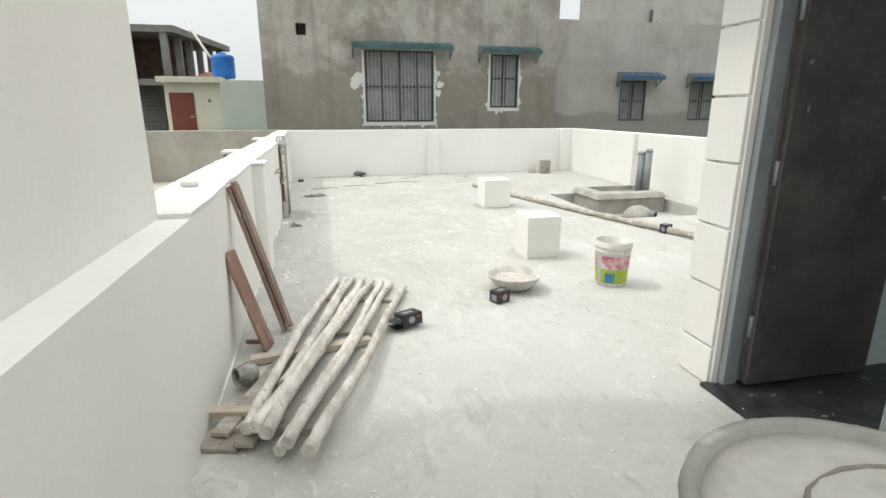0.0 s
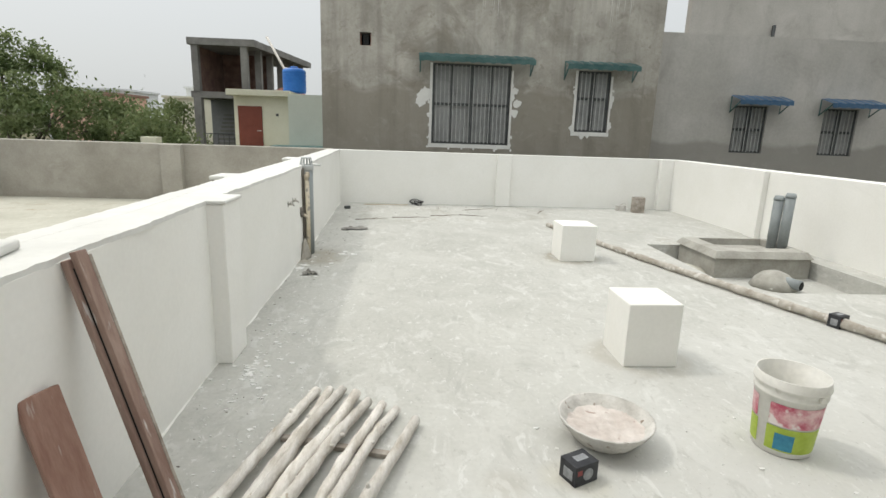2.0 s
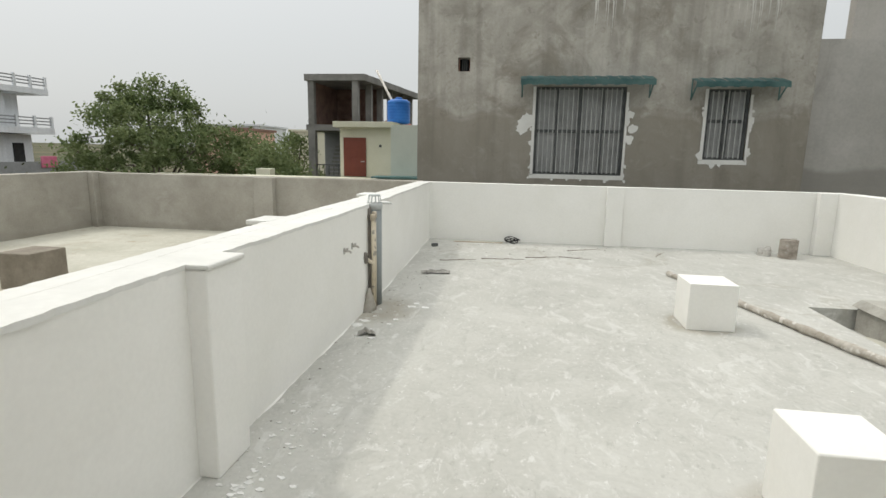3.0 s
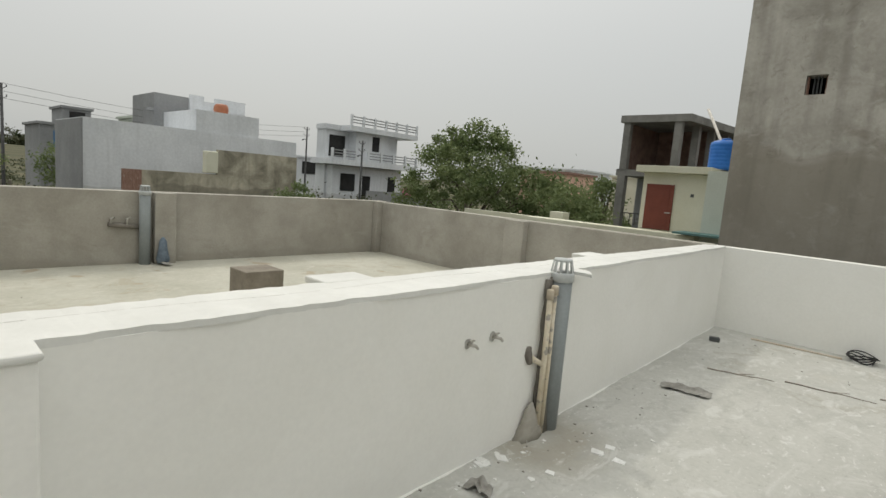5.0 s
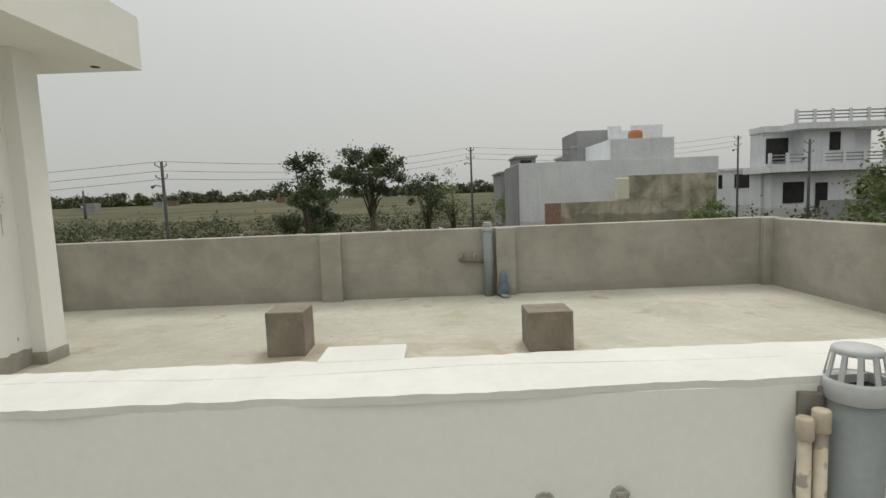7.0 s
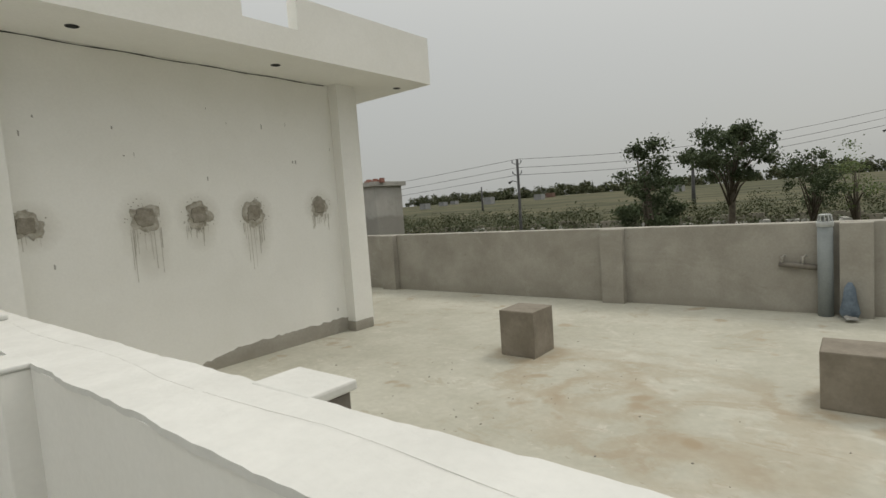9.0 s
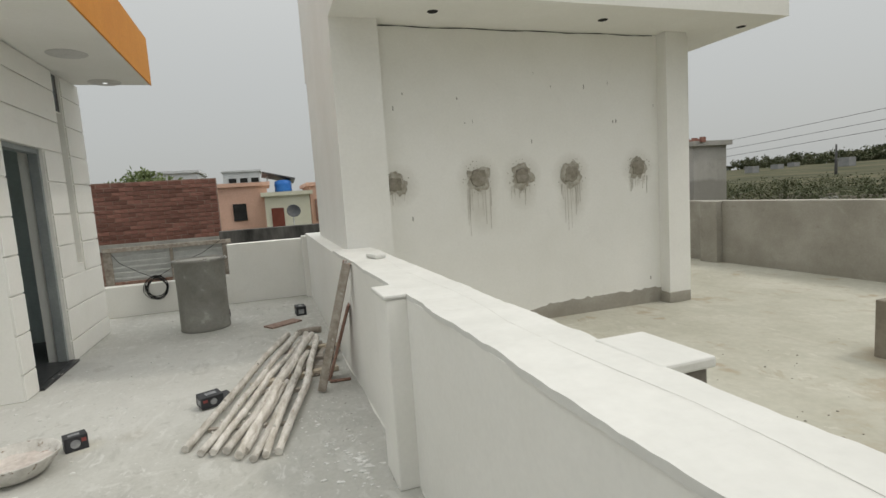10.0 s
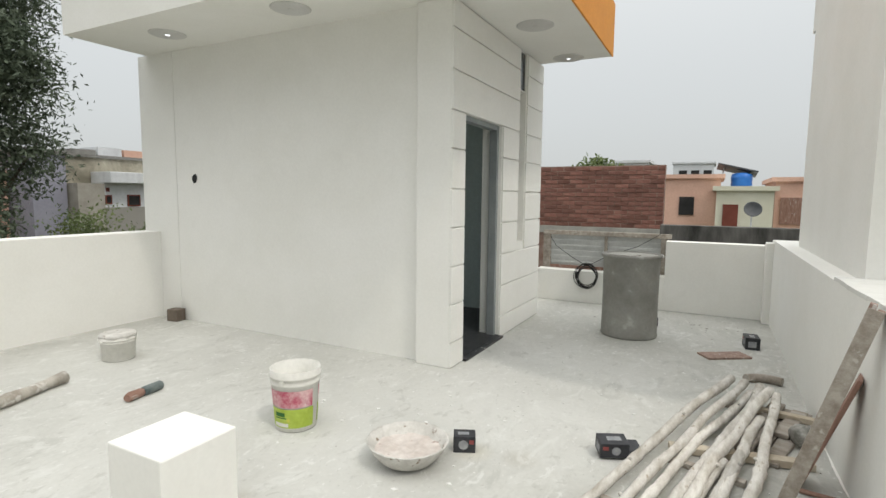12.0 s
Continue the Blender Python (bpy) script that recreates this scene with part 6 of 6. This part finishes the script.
part("wall", boxes((-25.2, 16.5, GROUND, -25, 21.0, 2.2)), M_MOLDY, mw)
part("wall", boxes((-25.2, 12.8, GROUND, -25, 16.5, 0.95)), M_MOLDY, mw)
part("niche", boxes((-25.4, 15.9, 1.0, -24.9, 16.5, 2.1), bevel=0.05), M_CREAM, mw)
part("gate", boxes((-25.0, 12.2, GROUND, -24.9, 13.0, 0.95)), M_PLANK, mw, "rusty brown gate")

vl = house("white_villa", "white two-storey villa with railed balconies", pose(0, 0, 0))
VX = -33.0
part("wall", boxes((-35.5, 29.0, GROUND, VX - 1.2, 36.5, 5.3)), M_FAR_WHITE, vl)
part("slab", boxes((-35.5, 28.5, 2.25, VX + 0.6, 37.5, 2.7)), M_FAR_WHITE, vl)
part("roof_slab", boxes((-35.5, 30.2, 5.0, VX + 0.4, 37.5, 5.4), (-35.5, 28.9, 5.0, VX - 1.0, 30.2, 5.4)), M_FAR_WHITE, vl)
part("tower_wall", boxes((VX - 1.2, 31.2, 2.7, VX - 0.2, 34.6, 5.0)), M_FAR_WHITE, vl)
part("ground_wall", boxes((VX - 1.2, 29.2, GROUND, VX - 0.4, 36.5, 2.2)), M_FAR_WHITE, vl)
windows_on(vl, [(29.3, 30.8, 2.9, 4.6)], VX - 1.2)
windows_on(vl, [(32.9, 33.6, 3.6, 4.8)], VX - 0.2)
windows_on(vl, [(30.0, 31.4, 0.2, 1.6), (32.2, 33.0, -0.4, 1.5), (35.0, 35.8, 0.2, 1.6)], VX - 0.4)
for z0, y0, y1, x in ((2.65, 28.5, 30.8, VX + 0.5), (2.65, 32.0, 37.4, VX + 0.5), (5.4, 30.3, 37.4, VX + 0.3)):
    for k in range(3):
        part("rail", boxes((x - 0.03, y0, z0 + 0.22 + 0.22 * k, x + 0.03, y1, z0 + 0.3 + 0.22 * k)), M_FAR_GREY, vl)
    n = int((y1 - y0) / 1.1)
    for i in range(n + 1):
        y = y0 + (y1 - y0) * i / n
        part("rail_post", boxes((x - 0.07, y - 0.09, z0, x + 0.07, y + 0.09, z0 + 0.85)), M_FAR_WHITE, vl)
part("fence", boxes((VX + 3.0, 30, GROUND, VX + 3.1, 37, 0.4)), M_FAR_GREY, vl)
solo("pink_cloth", boxes((VX + 3.12, 33.6, 0.0, VX + 3.2, 34.8, 0.75), bevel=0.03), M_PINKCLOTH, "pink cloth hung over the villa fence", "cloth")


def plain_house(label, x0, y0, z1, x1, y1, m, wins=(), face="x", roof=None):
    h = house("far_house", label, pose(0, 0, 0))
    part("wall", boxes((x0, y0, GROUND, x1, y1, z1)), m, h)
    part("roof_parapet", boxes((x0 - 0.15, y0 - 0.15, z1, x1 + 0.15, y1 + 0.15, z1 + 0.18)), roof or m, h)
    for a, b, c, d_, mm in wins:
        if face == "x":
            part("window", boxes((x1, a, c, x1 + 0.06, b, d_)), mm, h)
        elif face == "-x":
            part("window", boxes((x0 - 0.06, a, c, x0, b, d_)), mm, h)
        else:
            part("window", boxes((a, y1, c, b, y1 + 0.06, d_)), mm, h)
    return h


plain_house("grey house with a blue door beyond the trees", -52, 12.6, 3.4, -46, 17.5, M_FAR_GREY, [(13.4, 14.2, 1.6, 3.0, M_BLUE_SHEET)])
plain_house("grey roof room beyond the trees", -51, 14.2, 4.8, -47, 16.0, M_FAR_GREY, [(14.6, 15.6, 3.7, 4.6, M_VOID)])
plain_house("pale teal flat-roofed house", -46, 17.6, 4.4, -40, 23, M_PALE_GREEN, [])
plain_house("pale grey low house", -46, 27.0, 2.7, -40, 33, M_FAR_WHITE, [(28, 29.5, 1.3, 2.4, M_VOID), (30.5, 32, 1.3, 2.4, M_VOID)])
plain_house("pale pink far house with dark roof edge", -24, 41.5, 2.9, -19.5, 46, M_PEACH, [(-23, -22, 1.2, 2.2, M_VOID)], "y", M_PLANK)
plain_house("white far house behind the trees", -31, 52, 3.7, -24, 58, M_FAR_WHITE, [(-30, -29, 2.5, 3.8, M_VOID)], "y")
plain_house("cream stepped far house", -19, 48, 3.1, -14, 54, M_CREAM, [(-18, -17, 1.6, 2.6, M_VOID), (-16, -15, 1.6, 2.6, M_VOID)], "y")
plain_house("white far house roof room", -18, 50, 4.0, -16, 53, M_FAR_WHITE)
plain_house("bare cement house beyond the stair tower", -16.2, -10.5, 2.5, -14.6, -8.0, M_HOUSE2)
bm = bmesh.new()
for k in range(9):
    box(bm, -14.95, -8.9 + 0.13 * k, 2.63, -14.75, -8.78 + 0.13 * k, 2.7 + 0.06 * (k % 3))
solo("brick_stack", bm, M_BRICK, "short stack of loose bricks on a far roof", "bricks")
# south side
plain_house("peach house with flat roof", 0.6, -24, 2.3, 4.6, -19, M_PEACH, [(1.6, 2.2, 0.7, 1.5, M_VOID)], "y")
plain_house("white roof room with a dark red door", -1.25, -22, 1.75, 0.75, -17.5, M_CREAM, [(-0.05, 0.5, -0.3, 1.2, M_RED_DOOR)], "y")
plain_house("peach house with brown window", -4.2, -24, 2.15, -1.4, -19, M_PEACH, [(-2.5, -1.6, 0.4, 1.5, M_PLANK)], "y")
plain_house("tall pale flats in the distance", 1.0, -62, 5.2, 5.0, -56, M_FAR_WHITE, [(1.2 + 1.2 * (i % 3), 2.0 + 1.2 * (i % 3), 2.2 + 0.9 * (i // 3), 2.7 + 0.9 * (i // 3), M_VOID) for i in range(9)], "y")
plain_house("pale house roof beyond the brick wall", 5.2, -40, 4.0, 9.5, -34, M_FAR_WHITE, [], "y")
tb = thing("water_tank", pose(-0.2, -20.0, 1.95), "blue water tank under a tilted solar panel", "tank", "roof tanks")
bm = bmesh.new()
lathe(bm, [(0.4, 0), (0.42, 0.1), (0.4, 0.2), (0.42, 0.35), (0.4, 0.55), (0.2, 0.62)], 18, True, True)
part("body", bm, M_TANK_BLUE, tb)
sl = thing("solar_panel", pose(0.1, -20.2, 2.7, 12, -14, 0), "dark tilted solar panel on a roof", "solar panel")
part("panel", boxes((-0.9, -0.5, 0, 0.7, 0.5, 0.05)), M_DISH, sl)
bm = bmesh.new()
tube(bm, [(-0.5, 0, 0), (-0.5, 0.1, -0.75)], 0.03, 6)
tube(bm, [(0.4, 0, 0), (0.4, 0.1, -0.75)], 0.03, 6)
part("stand", bm, M_GALV, sl)
mb = solo("mouldy_parapet", boxes((-4, -2.5, GROUND, 1.55, -2.3, 0.985), bevel=0.01), M_MOULD, "blackened mouldy parapet of the next house", "wall")
sd = thing("satellite_dish", pose(-0.05, -9.0, 0.85, 0, 0, 15), "dark satellite dish on a thin mast", "dish")
bm = bmesh.new()
lathe(bm, [(0.02, 0), (0.1, 0.011), (0.17, 0.036), (0.21, 0.06), (0.2, 0.066), (0.165, 0.045), (0.1, 0.019), (0.03, 0.008)], 24, True, True)
bowl = part("bowl", bm, M_DISH, sd)
bowl.matrix_basis = pose(0, 0.05, 0.28, -62, 20, 0)
bm = bmesh.new()
tube(bm, [(0, 0, -0.55), (0, 0, 0.26)], 0.02, 7)
part("mast", bm, M_GALV, sd)
solo("dish_base_roof", boxes((-3.5, -12, GROUND, 1.4, -8.3, 0.3)), M_FAR_WHITE, "pale flat roof under the dish", "roof")
# east side
plain_house("lilac-grey tall house side", 22.0, -4.2, 2.75, 26.0, -3.1, M_LILAC, roof=M_RAW)
plain_house("peach house behind the tall tree", 23.5, -3.0, 2.0, 28, -0.6, M_PEACH, [(-2.6, -1.9, 0.6, 1.4, M_VOID)], "-x")
plain_house("white roof room behind the tall tree", 27, -3.6, 3.0, 29, -2.2, M_FAR_WHITE)
eh = house("far_house", "bare cement house with a white balcony and dark windows", pose(0, 0, 0))
part("wall", boxes((22.3, -9.5, GROUND, 26, -4.25, 2.75)), M_MOLDY, eh)
part("roof_parapet", boxes((22.2, -9.6, 2.75, 26.1, -4.23, 2.86)), M_RAW, eh)
part("side_wing", boxes((21.4, -5.2, GROUND, 22.3, -4.25, 1.75)), M_CEMENT, eh, "bare cement side wing")
part("balcony_front", boxes((21.0, -9.5, 1.78, 22.3, -5.21, 2.2), bevel=0.02), M_FAR_WHITE, eh, "white balcony front")
part("balcony_wall", boxes((21.5, -9.5, 0.85, 22.3, -5.21, 1.78)), M_FAR_WHITE, eh, "white painted wall under the balcony")
part("plinth", boxes((21.45, -9.5, GROUND, 22.3, -5.21, 0.85)), M_HOUSE2, eh)
for y0, y1, z0, z1 in ((-5.5, -5.25, 0.97, 1.32), (-6.62, -6.1, 0.88, 1.34), (-5.42, -5.3, 1.45, 1.6), (-8.4, -7.8, 0.9, 1.4)):
    wn_ = part("window", boxes((21.46, y0, z0, 21.5, y1, z1)), M_RED_DOOR, eh)
    part("pane", boxes((21.44, y0 + 0.05, z0 + 0.05, 21.46, y1 - 0.05, z1 - 0.05)), M_VOID, wn_)
for y0, y1, z1, m in ((-6.5, -5.6, 3.2, M_RAW), (-7.6, -6.6, 3.35, M_FAR_WHITE), (-9.0, -7.7, 3.3, M_PEACH)):
    part("roof_room", boxes((24.2, y0, 2.86, 25.6, y1, z1)), m, eh)


# ---- brick wall on the next roof, brick by brick ----
bw = thing("brick_wall", pose(0, 0, 0), "unplastered red brick wall on the next roof", "wall")
BX0, BX1, BY, BZ0, BZ1 = 1.6, 4.1, -3.4, 0.86, 1.98
part("mortar_bed", boxes((BX0, BY - 0.22, GROUND, BX1, BY - 0.012, BZ1)), M_BRICK_JOINT, bw)
part("band", boxes((BX0 - 0.02, BY - 0.24, BZ0 - 0.14, BX1, BY + 0.02, BZ0 - 0.005), bevel=0.006), M_MORTAR, bw, "pale cement band")
bm = bmesh.new()
box(bm, 0, -0.05, 0, 0.225, 0.0, 0.068, bevel=0.006)
BRICK = mesh_of("brick", bm, M_BRICK)
rnd = random.Random(6)
row = 0
z = BZ0
while z < BZ1 - 0.05:
    x = BX0 - (0.115 if row % 2 else 0.0) + 0.004
    while x < BX1 - 0.1:
        xx = max(x, BX0)
        b = new("brick", BRICK)
        b.parent = bw
        b.matrix_basis = pose(xx, BY + rnd.uniform(-0.008, 0.006), z, 0, 0, rnd.uniform(-0.8, 0.8))
        if xx > x:
            b.scale = (0.5, 1, 1)
        x += 0.237
    z += 0.0795
    row += 1


# ---- utility poles and wires ----
def utility_pole(x, y, top, label):
    p = thing("utility_pole", pose(x, y, GROUND), label, "pole", "utility poles")
    h = top - GROUND
    bm = bmesh.new()
    tube(bm, [(0, 0, 0), (0, 0, h)], [0.1, 0.06], 8)
    part("shaft", bm, M_POLE_FAR, p)
    for z in (h - 0.25, h - 0.75):
        bm = bmesh.new()
        tube(bm, [(0, -0.3, z + 0.12), (0, 0, z - 0.05), (0, 0.22, z + 0.1)], 0.02, 6)
        part("crossarm", bm, M_POLE_FAR, p)
        for s in (-0.28, 0.2):
            bm = bmesh.new()
            tube(bm, [(0, s, z + 0.08), (0, s, z + 0.2)], 0.025, 6)
            part("insulator", bm, M_DISH, p)
    bm = bmesh.new()
    tube(bm, [(0, 0, h - 1.1), (0.1, -0.25, h - 1.0), (0.12, -0.45, h - 1.1)], [0.02, 0.02, 0.07], 6)
    part("street_lamp", bm, M_POLE_FAR, p)


PP = [(-21.2, -5.0, 3.45), (-33.5, 9.1, 4.7), (-37.5, 29.3, 5.2), (-27.5, 27.5, 3.9)]
for x, y, top in PP:
    utility_pole(x, y, top, "dark utility pole with crossarms and wires")
wires = [((-19.0, -40, 2.6), PP[0]), (PP[0], PP[1]), (PP[1], PP[2])]
for a, b in wires:
    for off in (0.0, -0.4, -0.75):
        A, B = Vector(a) + Vector((0, 0, off)), Vector(b) + Vector((0, 0, off))
        bm = bmesh.new()
        tube(bm, [A.lerp(B, i / 14) - Vector((0, 0, 0.5 * math.sin(math.pi * i / 14))) for i in range(15)], 0.009, 4)
        solo("power_wire", bm, M_POLE_FAR, "thin sagging power wire between poles", "wire", group="power wires")


# ---- trees ----
def leaf_cloud(bm, rnd, centres, per, spread, size, droop=0.0):
    for c in centres:
        s = spread * rnd.uniform(0.55, 1.2)
        for _ in range(per):
            d_ = Vector((rnd.gauss(0, 1), rnd.gauss(0, 1), rnd.gauss(0, 0.75)))
            p = c + d_ * s * 0.5
            p.z -= droop * abs(rnd.gauss(0, 1))
            n = Vector((rnd.gauss(0, 1), rnd.gauss(0, 1), rnd.gauss(0.6, 1))).normalized()
            u = n.orthogonal().normalized()
            u = Matrix.Rotation(rnd.uniform(0, 6.28), 3, n) @ u
            w = n.cross(u)
            q = size * rnd.uniform(0.6, 1.4)
            ln = 1.0 if not droop else 1.6
            bm.faces.new([bm.verts.new(p + u * q * ln), bm.verts.new(p + w * q * 0.5), bm.verts.new(p - u * q * ln), bm.verts.new(p - w * q * 0.5)])


def tree(label, x, y, top, radius, crown_low, seed, clumps=60, per=55, spread=0.7, leaf=0.09, m=None, droop=0.0, trunk=0.16, base=GROUND, squash=1.0):
    rnd = random.Random(seed)
    t = thing("tree", pose(x, y, base), label, "tree")
    h, low = top - base, crown_low - base
    bm = bmesh.new()
    tube(bm, [(0, 0, 0), (0.08, 0.05, low * 0.6), (-0.05, 0.1, low), (0.05, 0, h * 0.8)], [trunk * 1.3, trunk, trunk * 0.8, trunk * 0.25], 8, 0.1)
    part("trunk", bm, M_BARK, t)
    cz, rz = (h + low) / 2, (h - low) / 2
    centres = []
    while len(centres) < clumps:
        v = Vector((rnd.uniform(-1, 1), rnd.uniform(-1, 1), rnd.uniform(-1, 1)))
        if 0.25 < v.length < 1.0 and rnd.random() < 0.35 + v.length:
            k = 1.0 - 0.25 * max(0, v.z)
            centres.append(Vector((v.x * radius * k * squash, v.y * radius * k, cz + v.z * rz * 0.92)))
    for i in range(12):
        c = centres[i * len(centres) // 12]
        bm = bmesh.new()
        s0 = Vector((0, 0, low * 0.8 + (h * 0.6 - low * 0.8) * rnd.random()))
        mid = s0.lerp(c, 0.5) + Vector((0, 0, 0.15 * radius))
        tube(bm, [s0, mid, c], [trunk * 0.4, trunk * 0.25, trunk * 0.08], 6, 0.1)
        part("limb", bm, M_BARK, t)
    bm = bmesh.new()
    leaf_cloud(bm, rnd, centres, per, spread, leaf, droop)
    part("crown", bm, m or M_LEAF, t)
    return t


tree("broad dense green neem tree beyond the neighbour's roof", -13.2, 22.3, 4.35, 3.3, -2.4, 1, 190, 170, 0.52, 0.075)
tree("lower green tree beside the neem", -10.3, 24.5, 2.3, 1.9, -2.5, 2, 60, 170, 0.8, 0.09)
tree("low dense green tree before the raw frame", -8.2, 23.0, 1.9, 1.5, -2.5, 14, 46, 170, 0.7, 0.08)
tree("dark green tree before the far roofs", -9.6, 28.0, 2.3, 2.0, -2.5, 19, 60, 170, 0.7, 0.08)
tree("round dark green bush behind the bare parapet", -19.8, 17.8, 1.1, 1.3, -3.0, 3, 40, 190, 0.6, 0.08)
tree("tall ragged green tree by the field", -19.5, 1.55, 3.7, 1.15, -1.3, 4, 44, 170, 0.36, 0.07, M_LEAF3)
tree("bare-stemmed green tree by the field", -23.6, 3.55, 4.25, 1.75, 1.4, 5, 44, 170, 0.42, 0.075, M_LEAF3, trunk=0.14)
tree("small feathery tree by the field", -26.0, 6.2, 3.1, 1.1, 0.2, 6, 26, 110, 0.4, 0.065, M_LEAF3, trunk=0.09)
tree("thin pale feathery tree by the field", -27.0, 7.6, 3.0, 0.9, 0.0, 7, 16, 60, 0.45, 0.06, trunk=0.08)
tree("small round tree by the far grey house", -40.0, 13.0, 2.2, 1.6, -1.0, 8, 30, 110, 0.7, 0.1)
tree("green tree top behind the brick wall", 4.2, -10.0, 2.75, 0.75, 1.0, 9, 26, 150, 0.4, 0.07)
tree("tall drooping dark green eucalyptus tree", 16.0, 1.35, 11.0, 2.05, -1.2, 10, 240, 340, 0.64, 0.045, M_LEAF2, 0.26, 0.22)
tree("drooping dark green eucalyptus tree", 18.5, 1.6, 12.0, 2.4, -2.5, 11, 150, 190, 0.95, 0.07, M_LEAF2, 0.24, 0.22)
tree("low leafy bush behind the terrace wall", 17.8, -2.5, 0.95, 1.2, -2.5, 12, 44, 190, 0.6, 0.06)
tree("low leafy bush behind the terrace wall", 17.0, -4.3, 1.05, 1.0, -2.5, 13, 38, 190, 0.5, 0.06)


def scrub(name, seed, label, spots, m, leaf, wide=1.0):
    rnd = random.Random(seed)
    bm = bmesh.new()
    for x0, y0, x1, y1, count, hgt, base in spots:
        for _ in range(count):
            x, y, hh = rnd.uniform(x0, x1), rnd.uniform(y0, y1), hgt * rnd.uniform(0.4, 1.15)
            cs = [Vector((x + rnd.gauss(0, 0.5 * wide), y + rnd.gauss(0, 0.6 * wide), base + hh * rnd.uniform(0.25, 1.0))) for _ in range(4)]
            leaf_cloud(bm, rnd, cs, 30, 0.9 * wide, leaf)
    solo(name, bm, m, label, "bushes", kind="stuff")


scrub("scrub", 21, "mixed dry green scrub along the field edge", [(-48, -40, -36, 11, 260, 3.4, GROUND), (-62, -60, -46, 6, 240, 3.0, GROUND), (-105, -90, -62, 20, 260, 2.8, -3.0), (-36, -22, -30, 8, 36, 3.2, GROUND), (-33, 20, -26, 32, 40, 3.4, GROUND), (-26, 22, -16, 30, 24, 3.2, GROUND)], M_SCRUB, 0.13)
scrub("far_woods", 22, "dark distant tree line along the horizon", [(-330, -260, -290, 160, 420, 7, 2.6), (-290, -330, -120, -260, 160, 9, 0.0), (-120, -340, 60, -300, 120, 9, GROUND)], M_SCRUB, 0.75, 2.4)
rnd = random.Random(31)
for i in range(9):
    x, y = -rnd.uniform(190, 270), rnd.uniform(-220, 10)
    solo("distant_house", boxes((-2, -2, 0, 2, 2, rnd.uniform(2.2, 3.6)), bevel=0.05), M_FAR_GREY if i % 3 else M_RAW_BRICK, "tiny pale house far across the field", "house", group="distant houses", at=pose(x, y, GROUND + 7.0 * max(0.0, (-x - 55) / 240)))
for x, y, top in ((-150, -95, 11), (-120, -20, 12)):
    bm = bmesh.new()
    tube(bm, [(0, 0, 0), (0, 0, top)], [0.5, 0.25], 6)
    solo("distant_mast", bm, M_POLE_FAR, "slender mast far across the field", "mast", at=pose(x, y, GROUND))
bm = bmesh.new()
for i in range(60):
    y = -40 + i * 1.0
    box(bm, -46.2 - 0.1 * (i % 2), y, GROUND, -45.9, y + 0.97, -1.0 + rnd.uniform(-0.2, 0.25))
solo("field_wall", bm, M_MOLDY, "broken dry-stone field wall among scrub", "wall")

# pale rubble among the scrub at the field edge
rnd = random.Random(77)
bm = bmesh.new()
for i in range(420):
    x, y, q = rnd.uniform(-45, -34), rnd.uniform(-40, 11), rnd.uniform(0.15, 0.6)
    z = GROUND + rnd.uniform(1.4, 2.5)
    k = 6
    lo = [bm.verts.new((x + q * rnd.uniform(0.6, 1) * math.cos(6.283 * a / k), y + q * 1.5 * rnd.uniform(0.6, 1) * math.sin(6.283 * a / k), z - 1.6)) for a in range(k)]
    hi = [bm.verts.new((x + (v.co.x - x) * 0.6, y + (v.co.y - y) * 0.6, z + q * rnd.uniform(0.1, 0.4))) for v in lo]
    bm.faces.new(hi)
    for a in range(k):
        bm.faces.new((lo[a], lo[(a + 1) % k], hi[(a + 1) % k], hi[a]))
solo("rubble", bm, M_MORTAR, "pale heaped rubble along the field edge", "rubble", kind="stuff")
